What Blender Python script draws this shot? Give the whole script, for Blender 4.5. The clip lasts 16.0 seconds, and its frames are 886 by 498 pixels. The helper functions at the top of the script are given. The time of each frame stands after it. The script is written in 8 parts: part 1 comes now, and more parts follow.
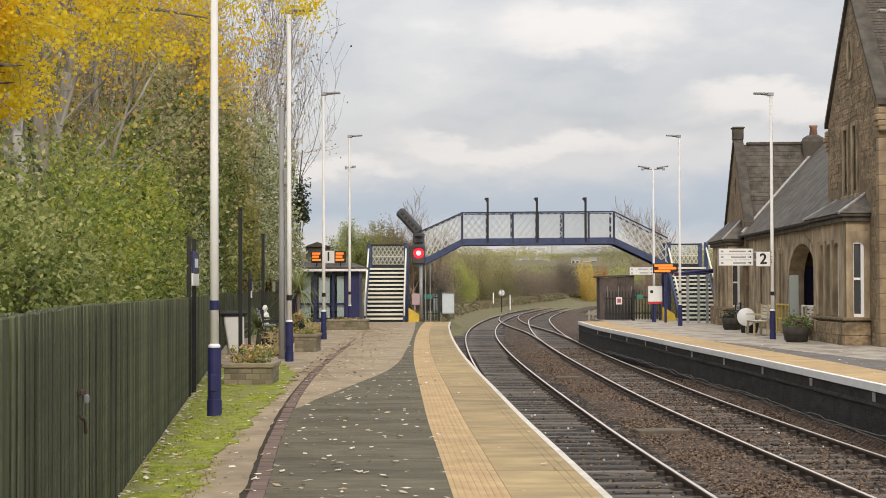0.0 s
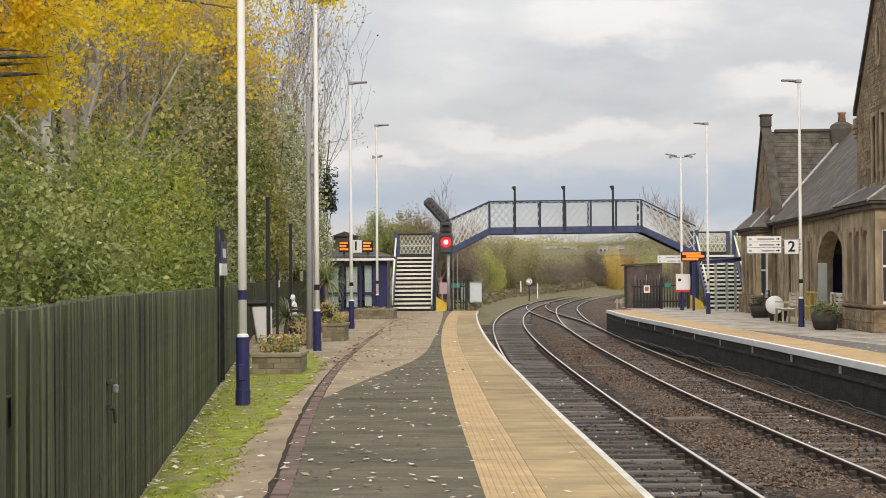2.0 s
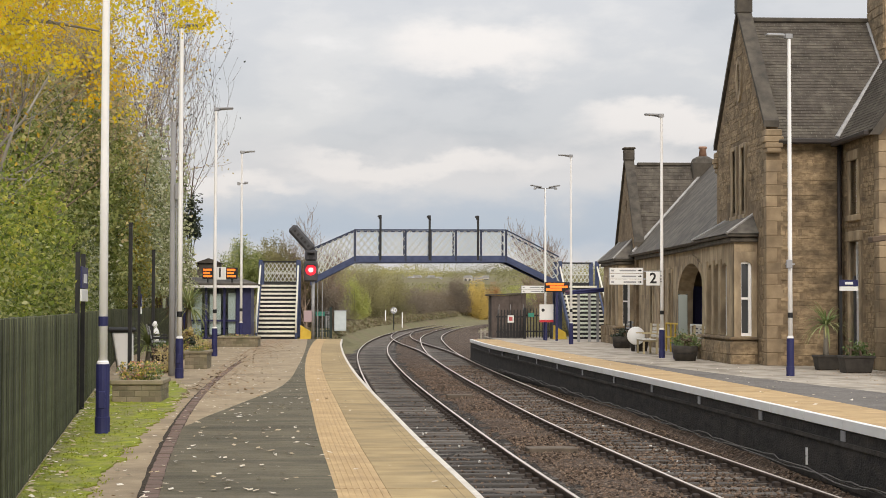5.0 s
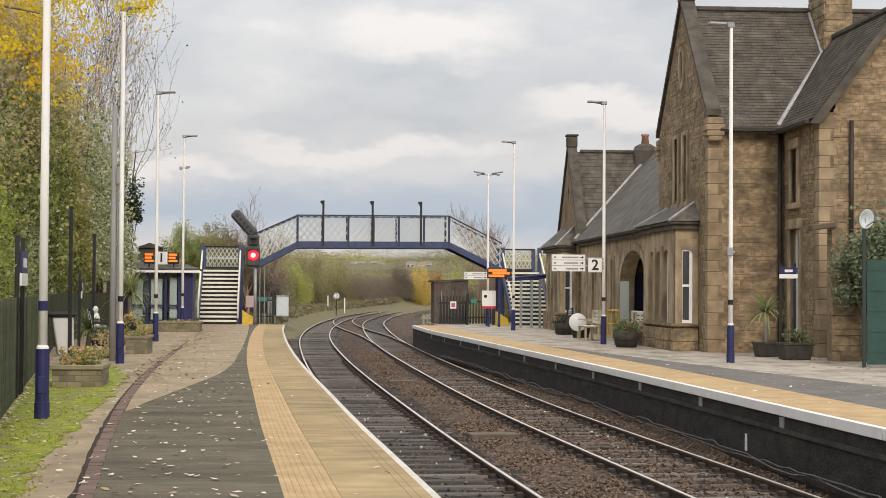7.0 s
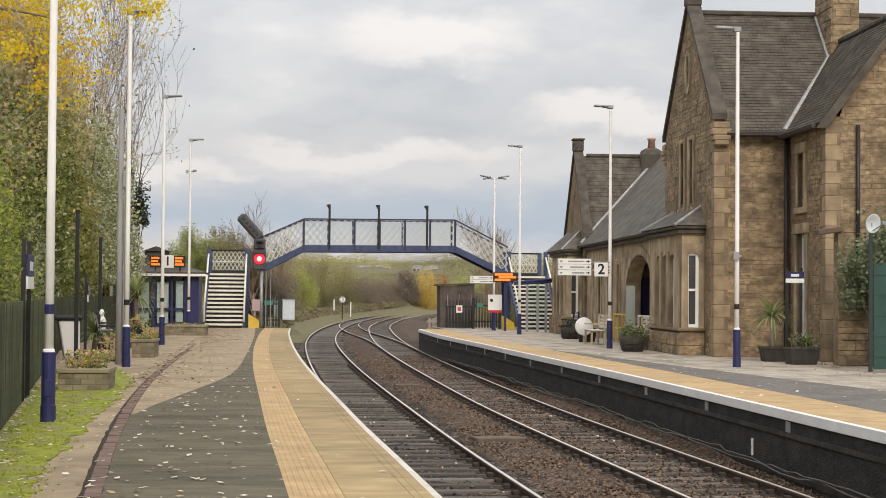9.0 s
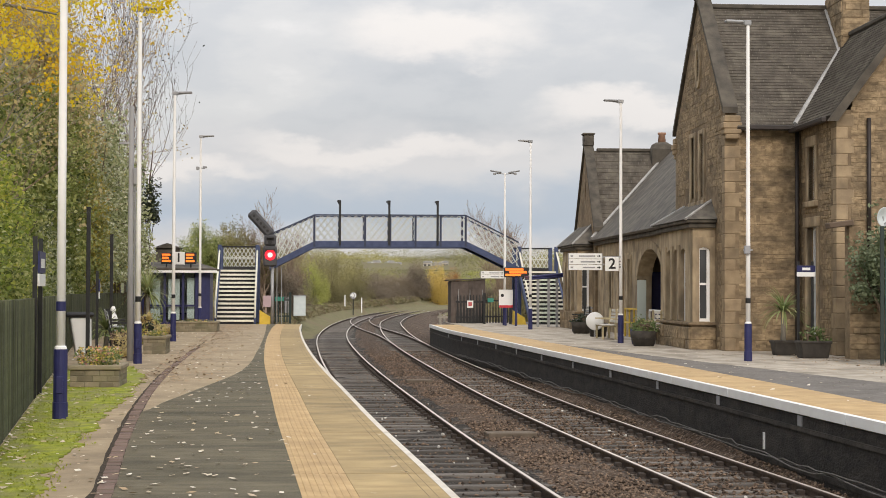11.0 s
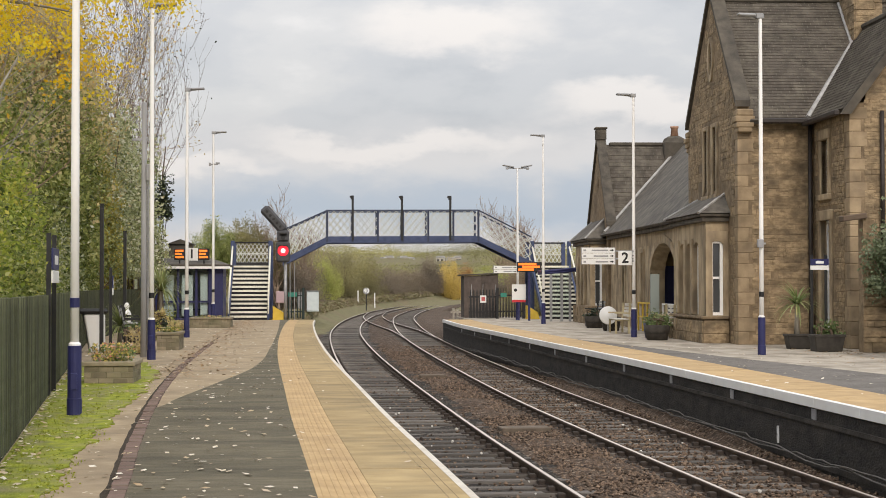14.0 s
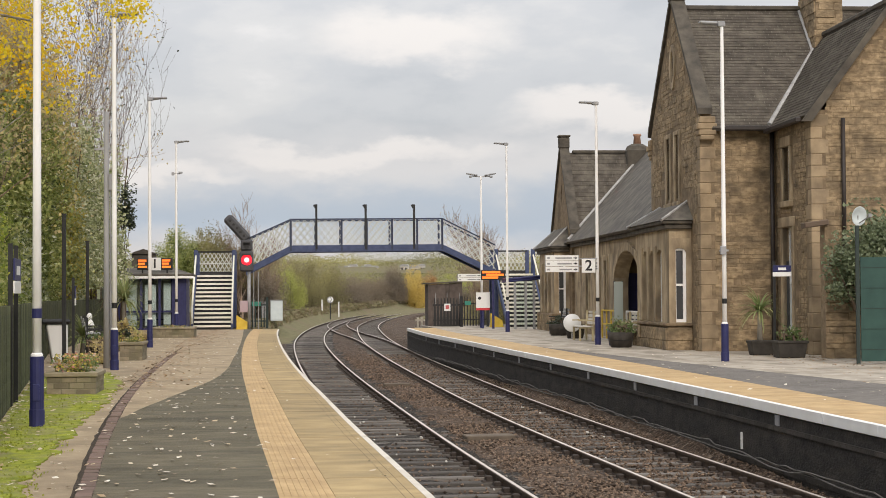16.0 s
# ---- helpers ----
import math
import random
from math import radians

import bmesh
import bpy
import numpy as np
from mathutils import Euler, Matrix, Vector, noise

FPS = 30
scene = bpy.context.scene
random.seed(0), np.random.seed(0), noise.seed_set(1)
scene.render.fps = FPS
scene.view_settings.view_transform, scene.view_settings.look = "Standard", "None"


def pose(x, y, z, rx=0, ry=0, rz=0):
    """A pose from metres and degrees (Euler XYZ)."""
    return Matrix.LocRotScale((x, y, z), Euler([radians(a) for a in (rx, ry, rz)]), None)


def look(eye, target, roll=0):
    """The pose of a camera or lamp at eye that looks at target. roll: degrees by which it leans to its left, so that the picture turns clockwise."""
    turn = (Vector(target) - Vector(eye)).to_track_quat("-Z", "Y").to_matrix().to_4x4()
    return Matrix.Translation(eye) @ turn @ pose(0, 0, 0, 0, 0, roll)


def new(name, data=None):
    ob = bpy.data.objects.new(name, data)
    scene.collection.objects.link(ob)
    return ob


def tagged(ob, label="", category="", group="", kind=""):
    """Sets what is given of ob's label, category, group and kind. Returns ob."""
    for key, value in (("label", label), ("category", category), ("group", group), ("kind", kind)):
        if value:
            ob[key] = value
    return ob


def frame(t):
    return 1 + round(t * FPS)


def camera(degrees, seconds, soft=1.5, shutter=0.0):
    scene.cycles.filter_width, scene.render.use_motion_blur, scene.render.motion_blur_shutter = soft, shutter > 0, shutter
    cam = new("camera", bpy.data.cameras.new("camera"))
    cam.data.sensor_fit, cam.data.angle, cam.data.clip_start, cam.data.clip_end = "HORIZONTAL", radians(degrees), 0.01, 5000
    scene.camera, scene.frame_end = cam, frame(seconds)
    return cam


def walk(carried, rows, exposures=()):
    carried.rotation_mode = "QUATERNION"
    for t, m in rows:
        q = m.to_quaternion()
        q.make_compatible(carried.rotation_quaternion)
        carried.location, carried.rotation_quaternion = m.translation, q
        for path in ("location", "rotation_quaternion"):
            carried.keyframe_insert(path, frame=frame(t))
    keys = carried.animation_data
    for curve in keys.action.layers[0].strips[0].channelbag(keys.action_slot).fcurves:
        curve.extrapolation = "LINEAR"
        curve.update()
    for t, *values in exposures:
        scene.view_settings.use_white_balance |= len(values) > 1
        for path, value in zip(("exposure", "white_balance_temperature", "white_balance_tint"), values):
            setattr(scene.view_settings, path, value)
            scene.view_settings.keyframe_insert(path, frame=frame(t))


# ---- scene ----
cam = camera(29.77, 16.0, soft=0.9)
EYE = 1.5
# seconds, yaw, pitch, roll: the phone is held in one place and turned
ROWS = [
    (0.0, 0.001, 1.332, -0.186),
    (0.5, 0.288, 1.209, -0.258),
    (1.0, 0.600, 1.086, -0.300),
    (1.5, 0.836, 0.984, -0.393),
    (2.0, 0.942, 0.958, -0.403),
    (2.5, 0.859, 1.014, -0.367),
    (3.0, 0.503, 1.182, -0.250),
    (3.5, -0.144, 1.420, -0.158),
    (4.0, -1.128, 1.666, -0.044),
    (4.5, -2.390, 1.845, 0.058),
    (5.0, -3.690, 1.932, 0.148),
    (7.5, -5.679, 1.402, 0.394),
    (8.0, -5.571, 1.453, 0.402),
    (8.5, -5.502, 1.597, 0.463),
    (11.0, -5.081, 1.429, 0.206),
    (11.5, -4.969, 1.363, 0.179),
    (12.0, -4.856, 1.330, 0.097),
    (12.5, -4.735, 1.329, 0.075),
    (13.0, -4.618, 1.318, 0.015),
    (13.5, -4.561, 1.286, 0.004),
    (14.0, -4.641, 1.255, -0.044),
    (14.5, -4.875, 1.271, -0.123),
    (15.0, -5.223, 1.338, -0.223),
    (15.5, -5.577, 1.437, -0.290),
    (16.0, -5.883, 1.539, -0.352),
]


def aim(yaw, pitch, roll):
    yaw, pitch = radians(yaw), radians(pitch)
    ahead = Vector((-math.sin(yaw) * math.cos(pitch), math.cos(yaw) * math.cos(pitch), math.sin(pitch)))
    eye = Vector((0, 0, EYE))
    return look(eye, eye + ahead * 10, roll)


walk(cam, [(t, aim(y, p, r)) for t, y, p, r in ROWS], [(0.0, 0.0, 6650, 13.0), (16.0, 0.0, 6650, 13.0)])

# ---------------------------------------------------------------- light
world = bpy.data.worlds.new("overcast")
scene.world = world
world.use_nodes = True
SUN_EL, SUN_AZ = radians(32), radians(176)


def sky_nodes():
    """Layered overcast: grey sheet, lit cloud tops, a clearer blue-grey band and a pale foot."""
    nt = world.node_tree
    nt.nodes.clear()
    n, lk = nt.nodes.new, nt.links.new
    out, bg = n("ShaderNodeOutputWorld"), n("ShaderNodeBackground")
    sky = n("ShaderNodeTexSky")
    sky.sky_type, sky.sun_disc = "NISHITA", False
    sky.sun_elevation, sky.sun_rotation = SUN_EL, SUN_AZ
    tc, sep = n("ShaderNodeTexCoord"), n("ShaderNodeSeparateXYZ")
    lk(tc.outputs["Generated"], sep.inputs[0])

    def noise_at(scale, detail, rough, stretch, loc=(0, 0, 0)):
        mp, q = n("ShaderNodeMapping"), n("ShaderNodeTexNoise")
        mp.inputs["Scale"].default_value, mp.inputs["Location"].default_value = (1, 1, stretch), loc
        q.inputs["Scale"].default_value, q.inputs["Detail"].default_value, q.inputs["Roughness"].default_value = scale, detail, rough
        lk(tc.outputs["Generated"], mp.inputs[0])
        lk(mp.outputs[0], q.inputs[0])
        return q

    def math_node(op, a, b=0.0, c=0.0):
        q = n("ShaderNodeMath")
        q.operation = op
        for k, v in enumerate((a, b, c)):
            if isinstance(v, (int, float)):
                q.inputs[k].default_value = v
            else:
                lk(v, q.inputs[k])
        return q.outputs[0]

    def ramp_of(value, stops, ease="EASE"):
        r = n("ShaderNodeValToRGB")
        r.color_ramp.interpolation = ease
        e = r.color_ramp.elements
        e[0].position, e[0].color = stops[0][0], (*stops[0][1], 1)
        e[1].position, e[1].color = stops[-1][0], (*stops[-1][1], 1)
        for p, c in stops[1:-1]:
            e.new(p).color = (*c, 1)
        lk(value, r.inputs[0])
        return r.outputs[0]

    def blend(f, a, b):
        m = n("ShaderNodeMix")
        m.data_type = "RGBA"
        if isinstance(f, float):
            m.inputs[0].default_value = f
        else:
            lk(f, m.inputs[0])
        lk(a, m.inputs[6])
        lk(b, m.inputs[7])
        return m.outputs[2]

    puff, sheet, broad = noise_at(15, 8, 0.55, 2.2, (0.3, 0.0, 0.4)), noise_at(7.5, 7, 0.55, 2.4, (0.5, 0.2, 0.1)), noise_at(3.2, 3, 0.5, 1.6, (0.1, 0.4, 0.0))
    # grey sheet with softer lighter and darker parts
    mixed = math_node("MULTIPLY_ADD", broad.outputs[0], 0.5, sheet.outputs[0])
    grey = ramp_of(mixed, [(0.58, (0.5, 0.53, 0.555)), (0.74, (0.58, 0.602, 0.617)), (0.86, (0.65, 0.662, 0.66)), (1.0, (0.76, 0.76, 0.745))])
    clear = n("ShaderNodeMix")
    clear.data_type, clear.blend_type = "RGBA", "MULTIPLY"
    clear.inputs[0].default_value, clear.inputs[7].default_value = 1.0, (0.1, 0.1, 0.1, 1)
    lk(sky.outputs[0], clear.inputs[6])
    base = blend(0.92, clear.outputs[2], grey)
    # heights bent by the puffs, so that every layer has a billowing edge
    bent = math_node("MULTIPLY_ADD", math_node("SUBTRACT", puff.outputs[0], 0.5), 0.055, sep.outputs[2])
    low = ramp_of(bent, [(0.0, (0.72, 0.71, 0.69)), (0.024, (0.72, 0.71, 0.69)), (0.036, (0.54, 0.61, 0.68)), (0.044, (0.47, 0.555, 0.64)), (0.058, (0.49, 0.56, 0.63)), (0.072, (0.7, 0.71, 0.705)), (0.09, (0.66, 0.67, 0.675)), (0.105, (0.56, 0.58, 0.6))], "B_SPLINE")
    near = ramp_of(bent, [(0.075, (1, 1, 1)), (0.108, (0, 0, 0))])
    col = blend(near, base, low)
    # lit heads of cloud
    for centre, size in (((0.052, 1.0, 0.084), (0.11, 9.0, 0.012)), ((0.085, 1.0, 0.152), (0.075, 9.0, 0.02)), ((-0.07, 1.0, 0.07), (0.07, 9.0, 0.008)), ((0.2, 1.0, 0.105), (0.08, 9.0, 0.016))):
        sub, ln = n("ShaderNodeVectorMath"), n("ShaderNodeVectorMath")
        warp = n("ShaderNodeVectorMath")
        warp.operation = "MULTIPLY_ADD"
        warp.inputs[1].default_value = (0.1, 0.0, 0.055)
        lk(puff.outputs["Color"], warp.inputs[0])
        lk(tc.outputs["Generated"], warp.inputs[2])
        sub.operation, ln.operation = "SUBTRACT", "LENGTH"
        lk(warp.outputs[0], sub.inputs[0])
        sub.inputs[1].default_value = (centre[0] + 0.05, centre[1], centre[2] + 0.0275)
        sc = n("ShaderNodeVectorMath")
        sc.operation = "DIVIDE"
        sc.inputs[1].default_value = size
        lk(sub.outputs[0], sc.inputs[0])
        lk(sc.outputs[0], ln.inputs[0])
        head = ramp_of(ln.outputs["Value"], [(0.35, (0.85, 0.85, 0.85)), (1.0, (0, 0, 0))])
        white = n("ShaderNodeRGB")
        white.outputs[0].default_value = (0.8, 0.79, 0.765, 1)
        col = blend(head, col, white.outputs[0])
    lk(col, bg.inputs[0])
    # an overcast sky is brighter towards the zenith
    lk(math_node("MULTIPLY_ADD", math_node("MAXIMUM", sep.outputs[2], 0.0), 1.75, 0.9), bg.inputs[1])
    lk(bg.outputs[0], out.inputs[0])


sky_nodes()
sun = new("sun", bpy.data.lights.new("sun", "SUN"))
sun.data.energy, sun.data.angle, sun.data.color = 1.85, radians(20), (1.0, 0.91, 0.79)
sun.matrix_basis = look((0, 0, 0), (-math.sin(SUN_AZ) * math.cos(SUN_EL), -math.cos(SUN_AZ) * math.cos(SUN_EL), -math.sin(SUN_EL)))


# ---------------------------------------------------------------- materials
def mat(name, a, b, scale=6.0, rough=0.8, bump=0.2, fine=60.0, metal=0.0, dirt=None, dirt_scale=1.2, dirt_amount=0.4,
        space="Object", rnd=0.0, island=0.0, spec=0.4, stretch=(1, 1, 1)):
    """Two colours mixed by noise at one scale, a stain colour at a larger one, fine bump."""
    m = bpy.data.materials.new(name)
    m.use_nodes = True
    nt = m.node_tree
    n, lk = nt.nodes.new, nt.links.new
    p = nt.nodes["Principled BSDF"]
    p.inputs["Roughness"].default_value, p.inputs["Metallic"].default_value = rough, metal
    p.inputs["Specular IOR Level"].default_value = spec
    tc, mp = n("ShaderNodeTexCoord"), n("ShaderNodeMapping")
    mp.inputs["Scale"].default_value = stretch
    if space == "Object":
        lk(tc.outputs["Object"], mp.inputs[0])
    else:
        lk(n("ShaderNodeNewGeometry").outputs["Position"], mp.inputs[0])
    n1, n2, n3 = (n("ShaderNodeTexNoise") for _ in range(3))
    for q, s, d in ((n1, scale, 5), (n2, dirt_scale, 4), (n3, fine, 3)):
        q.inputs["Scale"].default_value, q.inputs["Detail"].default_value = s, d
        lk(mp.outputs[0], q.inputs[0])
    r1 = n("ShaderNodeValToRGB")
    r1.color_ramp.elements[0].position, r1.color_ramp.elements[0].color = 0.32, (*a, 1)
    r1.color_ramp.elements[1].position, r1.color_ramp.elements[1].color = 0.68, (*b, 1)
    lk(n1.outputs[0], r1.inputs[0])
    col = r1.outputs[0]
    if dirt:
        r2 = n("ShaderNodeValToRGB")
        r2.color_ramp.elements[0].position, r2.color_ramp.elements[1].position = 0.45, 0.7
        mx = n("ShaderNodeMix")
        mx.data_type = "RGBA"
        mu = n("ShaderNodeMath")
        mu.operation = "MULTIPLY"
        mu.inputs[1].default_value = dirt_amount
        lk(n2.outputs[0], r2.inputs[0])
        lk(r2.outputs[0], mu.inputs[0])
        lk(mu.outputs[0], mx.inputs[0])
        lk(col, mx.inputs[6])
        mx.inputs[7].default_value = (*dirt, 1)
        col = mx.outputs[2]
    if rnd or island:
        hs = n("ShaderNodeHueSaturation")
        mr = n("ShaderNodeMapRange")
        k = rnd or island
        mr.inputs[3].default_value, mr.inputs[4].default_value = 1 - k, 1 + k
        lk(n("ShaderNodeObjectInfo").outputs["Random"] if rnd else n("ShaderNodeNewGeometry").outputs["Random Per Island"], mr.inputs[0])
        lk(mr.outputs[0], hs.inputs["Value"])
        lk(col, hs.inputs["Color"])
        col = hs.outputs[0]
    lk(col, p.inputs["Base Color"])
    if bump:
        bp = n("ShaderNodeBump")
        bp.inputs["Strength"].default_value, bp.inputs["Distance"].default_value = bump, 0.02
        lk(n3.outputs[0], bp.inputs["Height"])
        lk(bp.outputs[0], p.inputs["Normal"])
    return m


def stone_bed(name, cols, scale=21.0, dirt=(0.05, 0.036, 0.026)):
    """Broken stone: every cell its own tone, painted near-black shade in the gaps, relief between cells, larger stains.
    """
    m = bpy.data.materials.new(name)
    m.use_nodes = True
    nt = m.node_tree
    n, lk = nt.nodes.new, nt.links.new
    p = nt.nodes["Principled BSDF"]
    p.inputs["Roughness"].default_value, p.inputs["Specular IOR Level"].default_value = 0.95, 0.25
    pos, vo, ve, nz = n("ShaderNodeNewGeometry"), n("ShaderNodeTexVoronoi"), n("ShaderNodeTexVoronoi"), n("ShaderNodeTexNoise")
    ve.feature = "DISTANCE_TO_EDGE"
    for q in (vo, ve):
        q.inputs["Scale"].default_value = scale
        lk(pos.outputs["Position"], q.inputs["Vector"])
    nz.inputs["Scale"].default_value, nz.inputs["Detail"].default_value = 0.8, 5
    lk(pos.outputs["Position"], nz.inputs["Vector"])
    r = n("ShaderNodeValToRGB")
    e = r.color_ramp.elements
    e[0].position, e[0].color, e[1].position, e[1].color = 0.0, (*cols[0], 1), 1.0, (*cols[-1], 1)
    for k, c in enumerate(cols[1:-1], 1):
        e.new(k / (len(cols) - 1)).color = (*c, 1)
    sp, gap_shade, stain = n("ShaderNodeSeparateColor"), n("ShaderNodeMapRange"), n("ShaderNodeMapRange")
    lk(vo.outputs["Color"], sp.inputs[0])
    lk(sp.outputs[0], r.inputs[0])
    # shade between the stones put into the colour, near-black towards cell edges
    gap_shade.inputs[1].default_value, gap_shade.inputs[2].default_value, gap_shade.inputs[3].default_value, gap_shade.inputs[4].default_value = 0.0, 0.16, 0.85, 0.0
    lk(ve.outputs["Distance"], gap_shade.inputs[0])
    stain.inputs[1].default_value, stain.inputs[2].default_value, stain.inputs[4].default_value = 0.45, 0.72, 0.6
    lk(nz.outputs[0], stain.inputs[0])
    a, b = n("ShaderNodeMix"), n("ShaderNodeMix")
    for q, f, c in ((a, gap_shade, (0.012, 0.009, 0.007)), (b, stain, dirt)):
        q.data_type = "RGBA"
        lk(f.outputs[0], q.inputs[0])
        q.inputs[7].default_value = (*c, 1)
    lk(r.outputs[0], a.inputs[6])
    lk(a.outputs[2], b.inputs[6])
    lk(b.outputs[2], p.inputs["Base Color"])
    bp = n("ShaderNodeBump")
    bp.inputs["Strength"].default_value, bp.inputs["Distance"].default_value = 1.0, 0.03
    lk(ve.outputs["Distance"], bp.inputs["Height"])
    lk(bp.outputs[0], p.inputs["Normal"])
    return m


def plain(name, c, rough=0.5, metal=0.0, emit=0.0):
    m = bpy.data.materials.new(name)
    m.use_nodes = True
    p = m.node_tree.nodes["Principled BSDF"]
    p.inputs["Base Color"].default_value = (*c, 1)
    p.inputs["Roughness"].default_value, p.inputs["Metallic"].default_value = rough, metal
    if emit:
        p.inputs["Emission Color"].default_value = (*c, 1)
        p.inputs["Emission Strength"].default_value = emit
    return m


def leaf_mat(name, cols, through_light=0.3, rough=0.5, spray=1.3, clump=0.45):
    """Leaves: each one its own tone out of a row of colours."""
    m = bpy.data.materials.new(name)
    m.use_nodes = True
    nt = m.node_tree
    n, lk = nt.nodes.new, nt.links.new
    p, out = nt.nodes["Principled BSDF"], nt.nodes["Material Output"]
    p.inputs["Roughness"].default_value = rough
    r = n("ShaderNodeValToRGB")
    e = r.color_ramp.elements
    e[0].position, e[0].color = 0.0, (*cols[0], 1)
    e[1].position, e[1].color = 1.0, (*cols[-1], 1)
    for k, c in enumerate(cols[1:-1], 1):
        e.new(k / (len(cols) - 1)).color = (*c, 1)
    # sprays of like colour, and every leaf a little different
    geo, nz, mr, av = n("ShaderNodeNewGeometry"), n("ShaderNodeTexNoise"), n("ShaderNodeMapRange"), n("ShaderNodeMix")
    nz.inputs["Scale"].default_value, nz.inputs["Detail"].default_value = spray, 3
    mr.inputs[1].default_value, mr.inputs[2].default_value = 0.34, 0.66
    av.inputs[0].default_value = clump
    lk(geo.outputs["Position"], nz.inputs[0])
    lk(nz.outputs[0], mr.inputs[0])
    lk(geo.outputs["Random Per Island"], av.inputs[2])
    lk(mr.outputs[0], av.inputs[3])
    lk(av.outputs[0], r.inputs[0])
    tl, mx = n("ShaderNodeBsdfTranslucent"), n("ShaderNodeMixShader")
    mx.inputs[0].default_value = through_light
    lk(r.outputs[0], p.inputs["Base Color"])
    lk(r.outputs[0], tl.inputs[0])
    lk(p.outputs[0], mx.inputs[1])
    lk(tl.outputs[0], mx.inputs[2])
    lk(mx.outputs[0], out.inputs[0])
    return m


def glass(name, c=(0.9, 0.95, 0.95)):
    m = bpy.data.materials.new(name)
    m.use_nodes = True
    nt = m.node_tree
    n, lk = nt.nodes.new, nt.links.new
    t, g, mx, f = n("ShaderNodeBsdfTransparent"), n("ShaderNodeBsdfGlossy"), n("ShaderNodeMixShader"), n("ShaderNodeFresnel")
    t.inputs[0].default_value = (*c, 1)
    g.inputs["Roughness"].default_value = 0.03
    lk(f.outputs[0], mx.inputs[0])
    lk(t.outputs[0], mx.inputs[1])
    lk(g.outputs[0], mx.inputs[2])
    lk(mx.outputs[0], nt.nodes["Material Output"].inputs[0])
    return m


W = "World"
ASPHALT = mat("asphalt", (0.104, 0.09, 0.058), (0.17, 0.147, 0.098), 5, 0.88, 0.6, 90, dirt=(0.062, 0.056, 0.036), dirt_scale=1.1, dirt_amount=0.8, space=W, stretch=(0.5, 1.4, 1))
CONCRETE = mat("worn_concrete", (0.31, 0.24, 0.155), (0.41, 0.325, 0.215), 5, 0.9, 0.4, 60, dirt=(0.16, 0.125, 0.085), dirt_scale=0.9, dirt_amount=0.6, space=W)
PAVING = mat("pale_paving", (0.34, 0.295, 0.235), (0.47, 0.42, 0.35), 3, 0.88, 0.4, 40, dirt=(0.15, 0.125, 0.095), dirt_scale=1.3, dirt_amount=0.75, space=W, stretch=(1, 0.55, 1))
GREY_ASPHALT = mat("grey_asphalt", (0.135, 0.122, 0.108), (0.195, 0.178, 0.16), 6, 0.88, 0.5, 80, dirt=(0.09, 0.08, 0.07), dirt_scale=1.1, dirt_amount=0.6, space=W)
MOSS = mat("moss", (0.14, 0.18, 0.01), (0.33, 0.36, 0.028), 7, 0.95, 1.0, 40, dirt=(0.25, 0.22, 0.12), dirt_scale=2.6, dirt_amount=0.9, space=W, stretch=(1, 0.6, 1))
BUFF = mat("buff_slab", (0.31, 0.222, 0.104), (0.43, 0.318, 0.158), 3, 0.78, 0.3, 70, dirt=(0.2, 0.152, 0.078), dirt_scale=1.4, dirt_amount=0.75, space=W, rnd=0.14, stretch=(0.7, 1.5, 1))
TACTILE = mat("tactile_slab", (0.42, 0.285, 0.135), (0.53, 0.372, 0.19), 4, 0.75, 0.2, 60, dirt=(0.32, 0.215, 0.105), dirt_scale=1.5, dirt_amount=0.5, space=W, rnd=0.05)
WHITE_EDGE = mat("white_edge_paint", (0.56, 0.52, 0.45), (0.72, 0.68, 0.6), 8, 0.6, 0.15, 60, dirt=(0.42, 0.37, 0.3), dirt_scale=3, dirt_amount=0.6, space=W)
GROOVE = mat("slab_groove", (0.13, 0.098, 0.055), (0.2, 0.15, 0.085), 4, 0.9, 0.2, 50, space=W)
SOIL_JOINT = mat("slab_joint", (0.05, 0.04, 0.026), (0.09, 0.07, 0.045), 9, 1.0, 0.4, 60, space=W)
BRICK = mat("red_brick", (0.15, 0.098, 0.08), (0.22, 0.145, 0.118), 8, 0.9, 0.4, 70, dirt=(0.11, 0.092, 0.07), dirt_scale=2, dirt_amount=0.8, rnd=0.16)
DARK_WALL = mat("platform_wall", (0.013, 0.012, 0.0115), (0.034, 0.03, 0.027), 5, 0.9, 0.8, 16, dirt=(0.06, 0.05, 0.043), dirt_scale=1.7, dirt_amount=0.5, space=W, stretch=(1, 1, 2.4))
LEDGE = mat("sooty_ledge", (0.03, 0.026, 0.023), (0.07, 0.06, 0.052), 5, 0.9, 0.4, 40, dirt=(0.015, 0.013, 0.012), dirt_scale=1.5, dirt_amount=0.7, space=W)
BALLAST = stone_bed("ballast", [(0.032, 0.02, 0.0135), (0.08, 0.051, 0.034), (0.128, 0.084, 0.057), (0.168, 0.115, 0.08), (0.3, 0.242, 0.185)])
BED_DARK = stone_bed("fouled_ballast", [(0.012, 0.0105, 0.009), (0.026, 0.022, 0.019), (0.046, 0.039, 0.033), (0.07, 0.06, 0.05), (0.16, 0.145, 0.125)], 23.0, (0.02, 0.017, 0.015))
STONE_BIT = mat("ballast_stone", (0.07, 0.047, 0.033), (0.172, 0.122, 0.086), 14, 0.95, 0.4, 90, island=0.75)
SLEEPER = mat("sleeper_timber", (0.072, 0.064, 0.056), (0.175, 0.157, 0.14), 6, 0.9, 0.5, 50, rnd=0.4, stretch=(0.3, 3, 1))
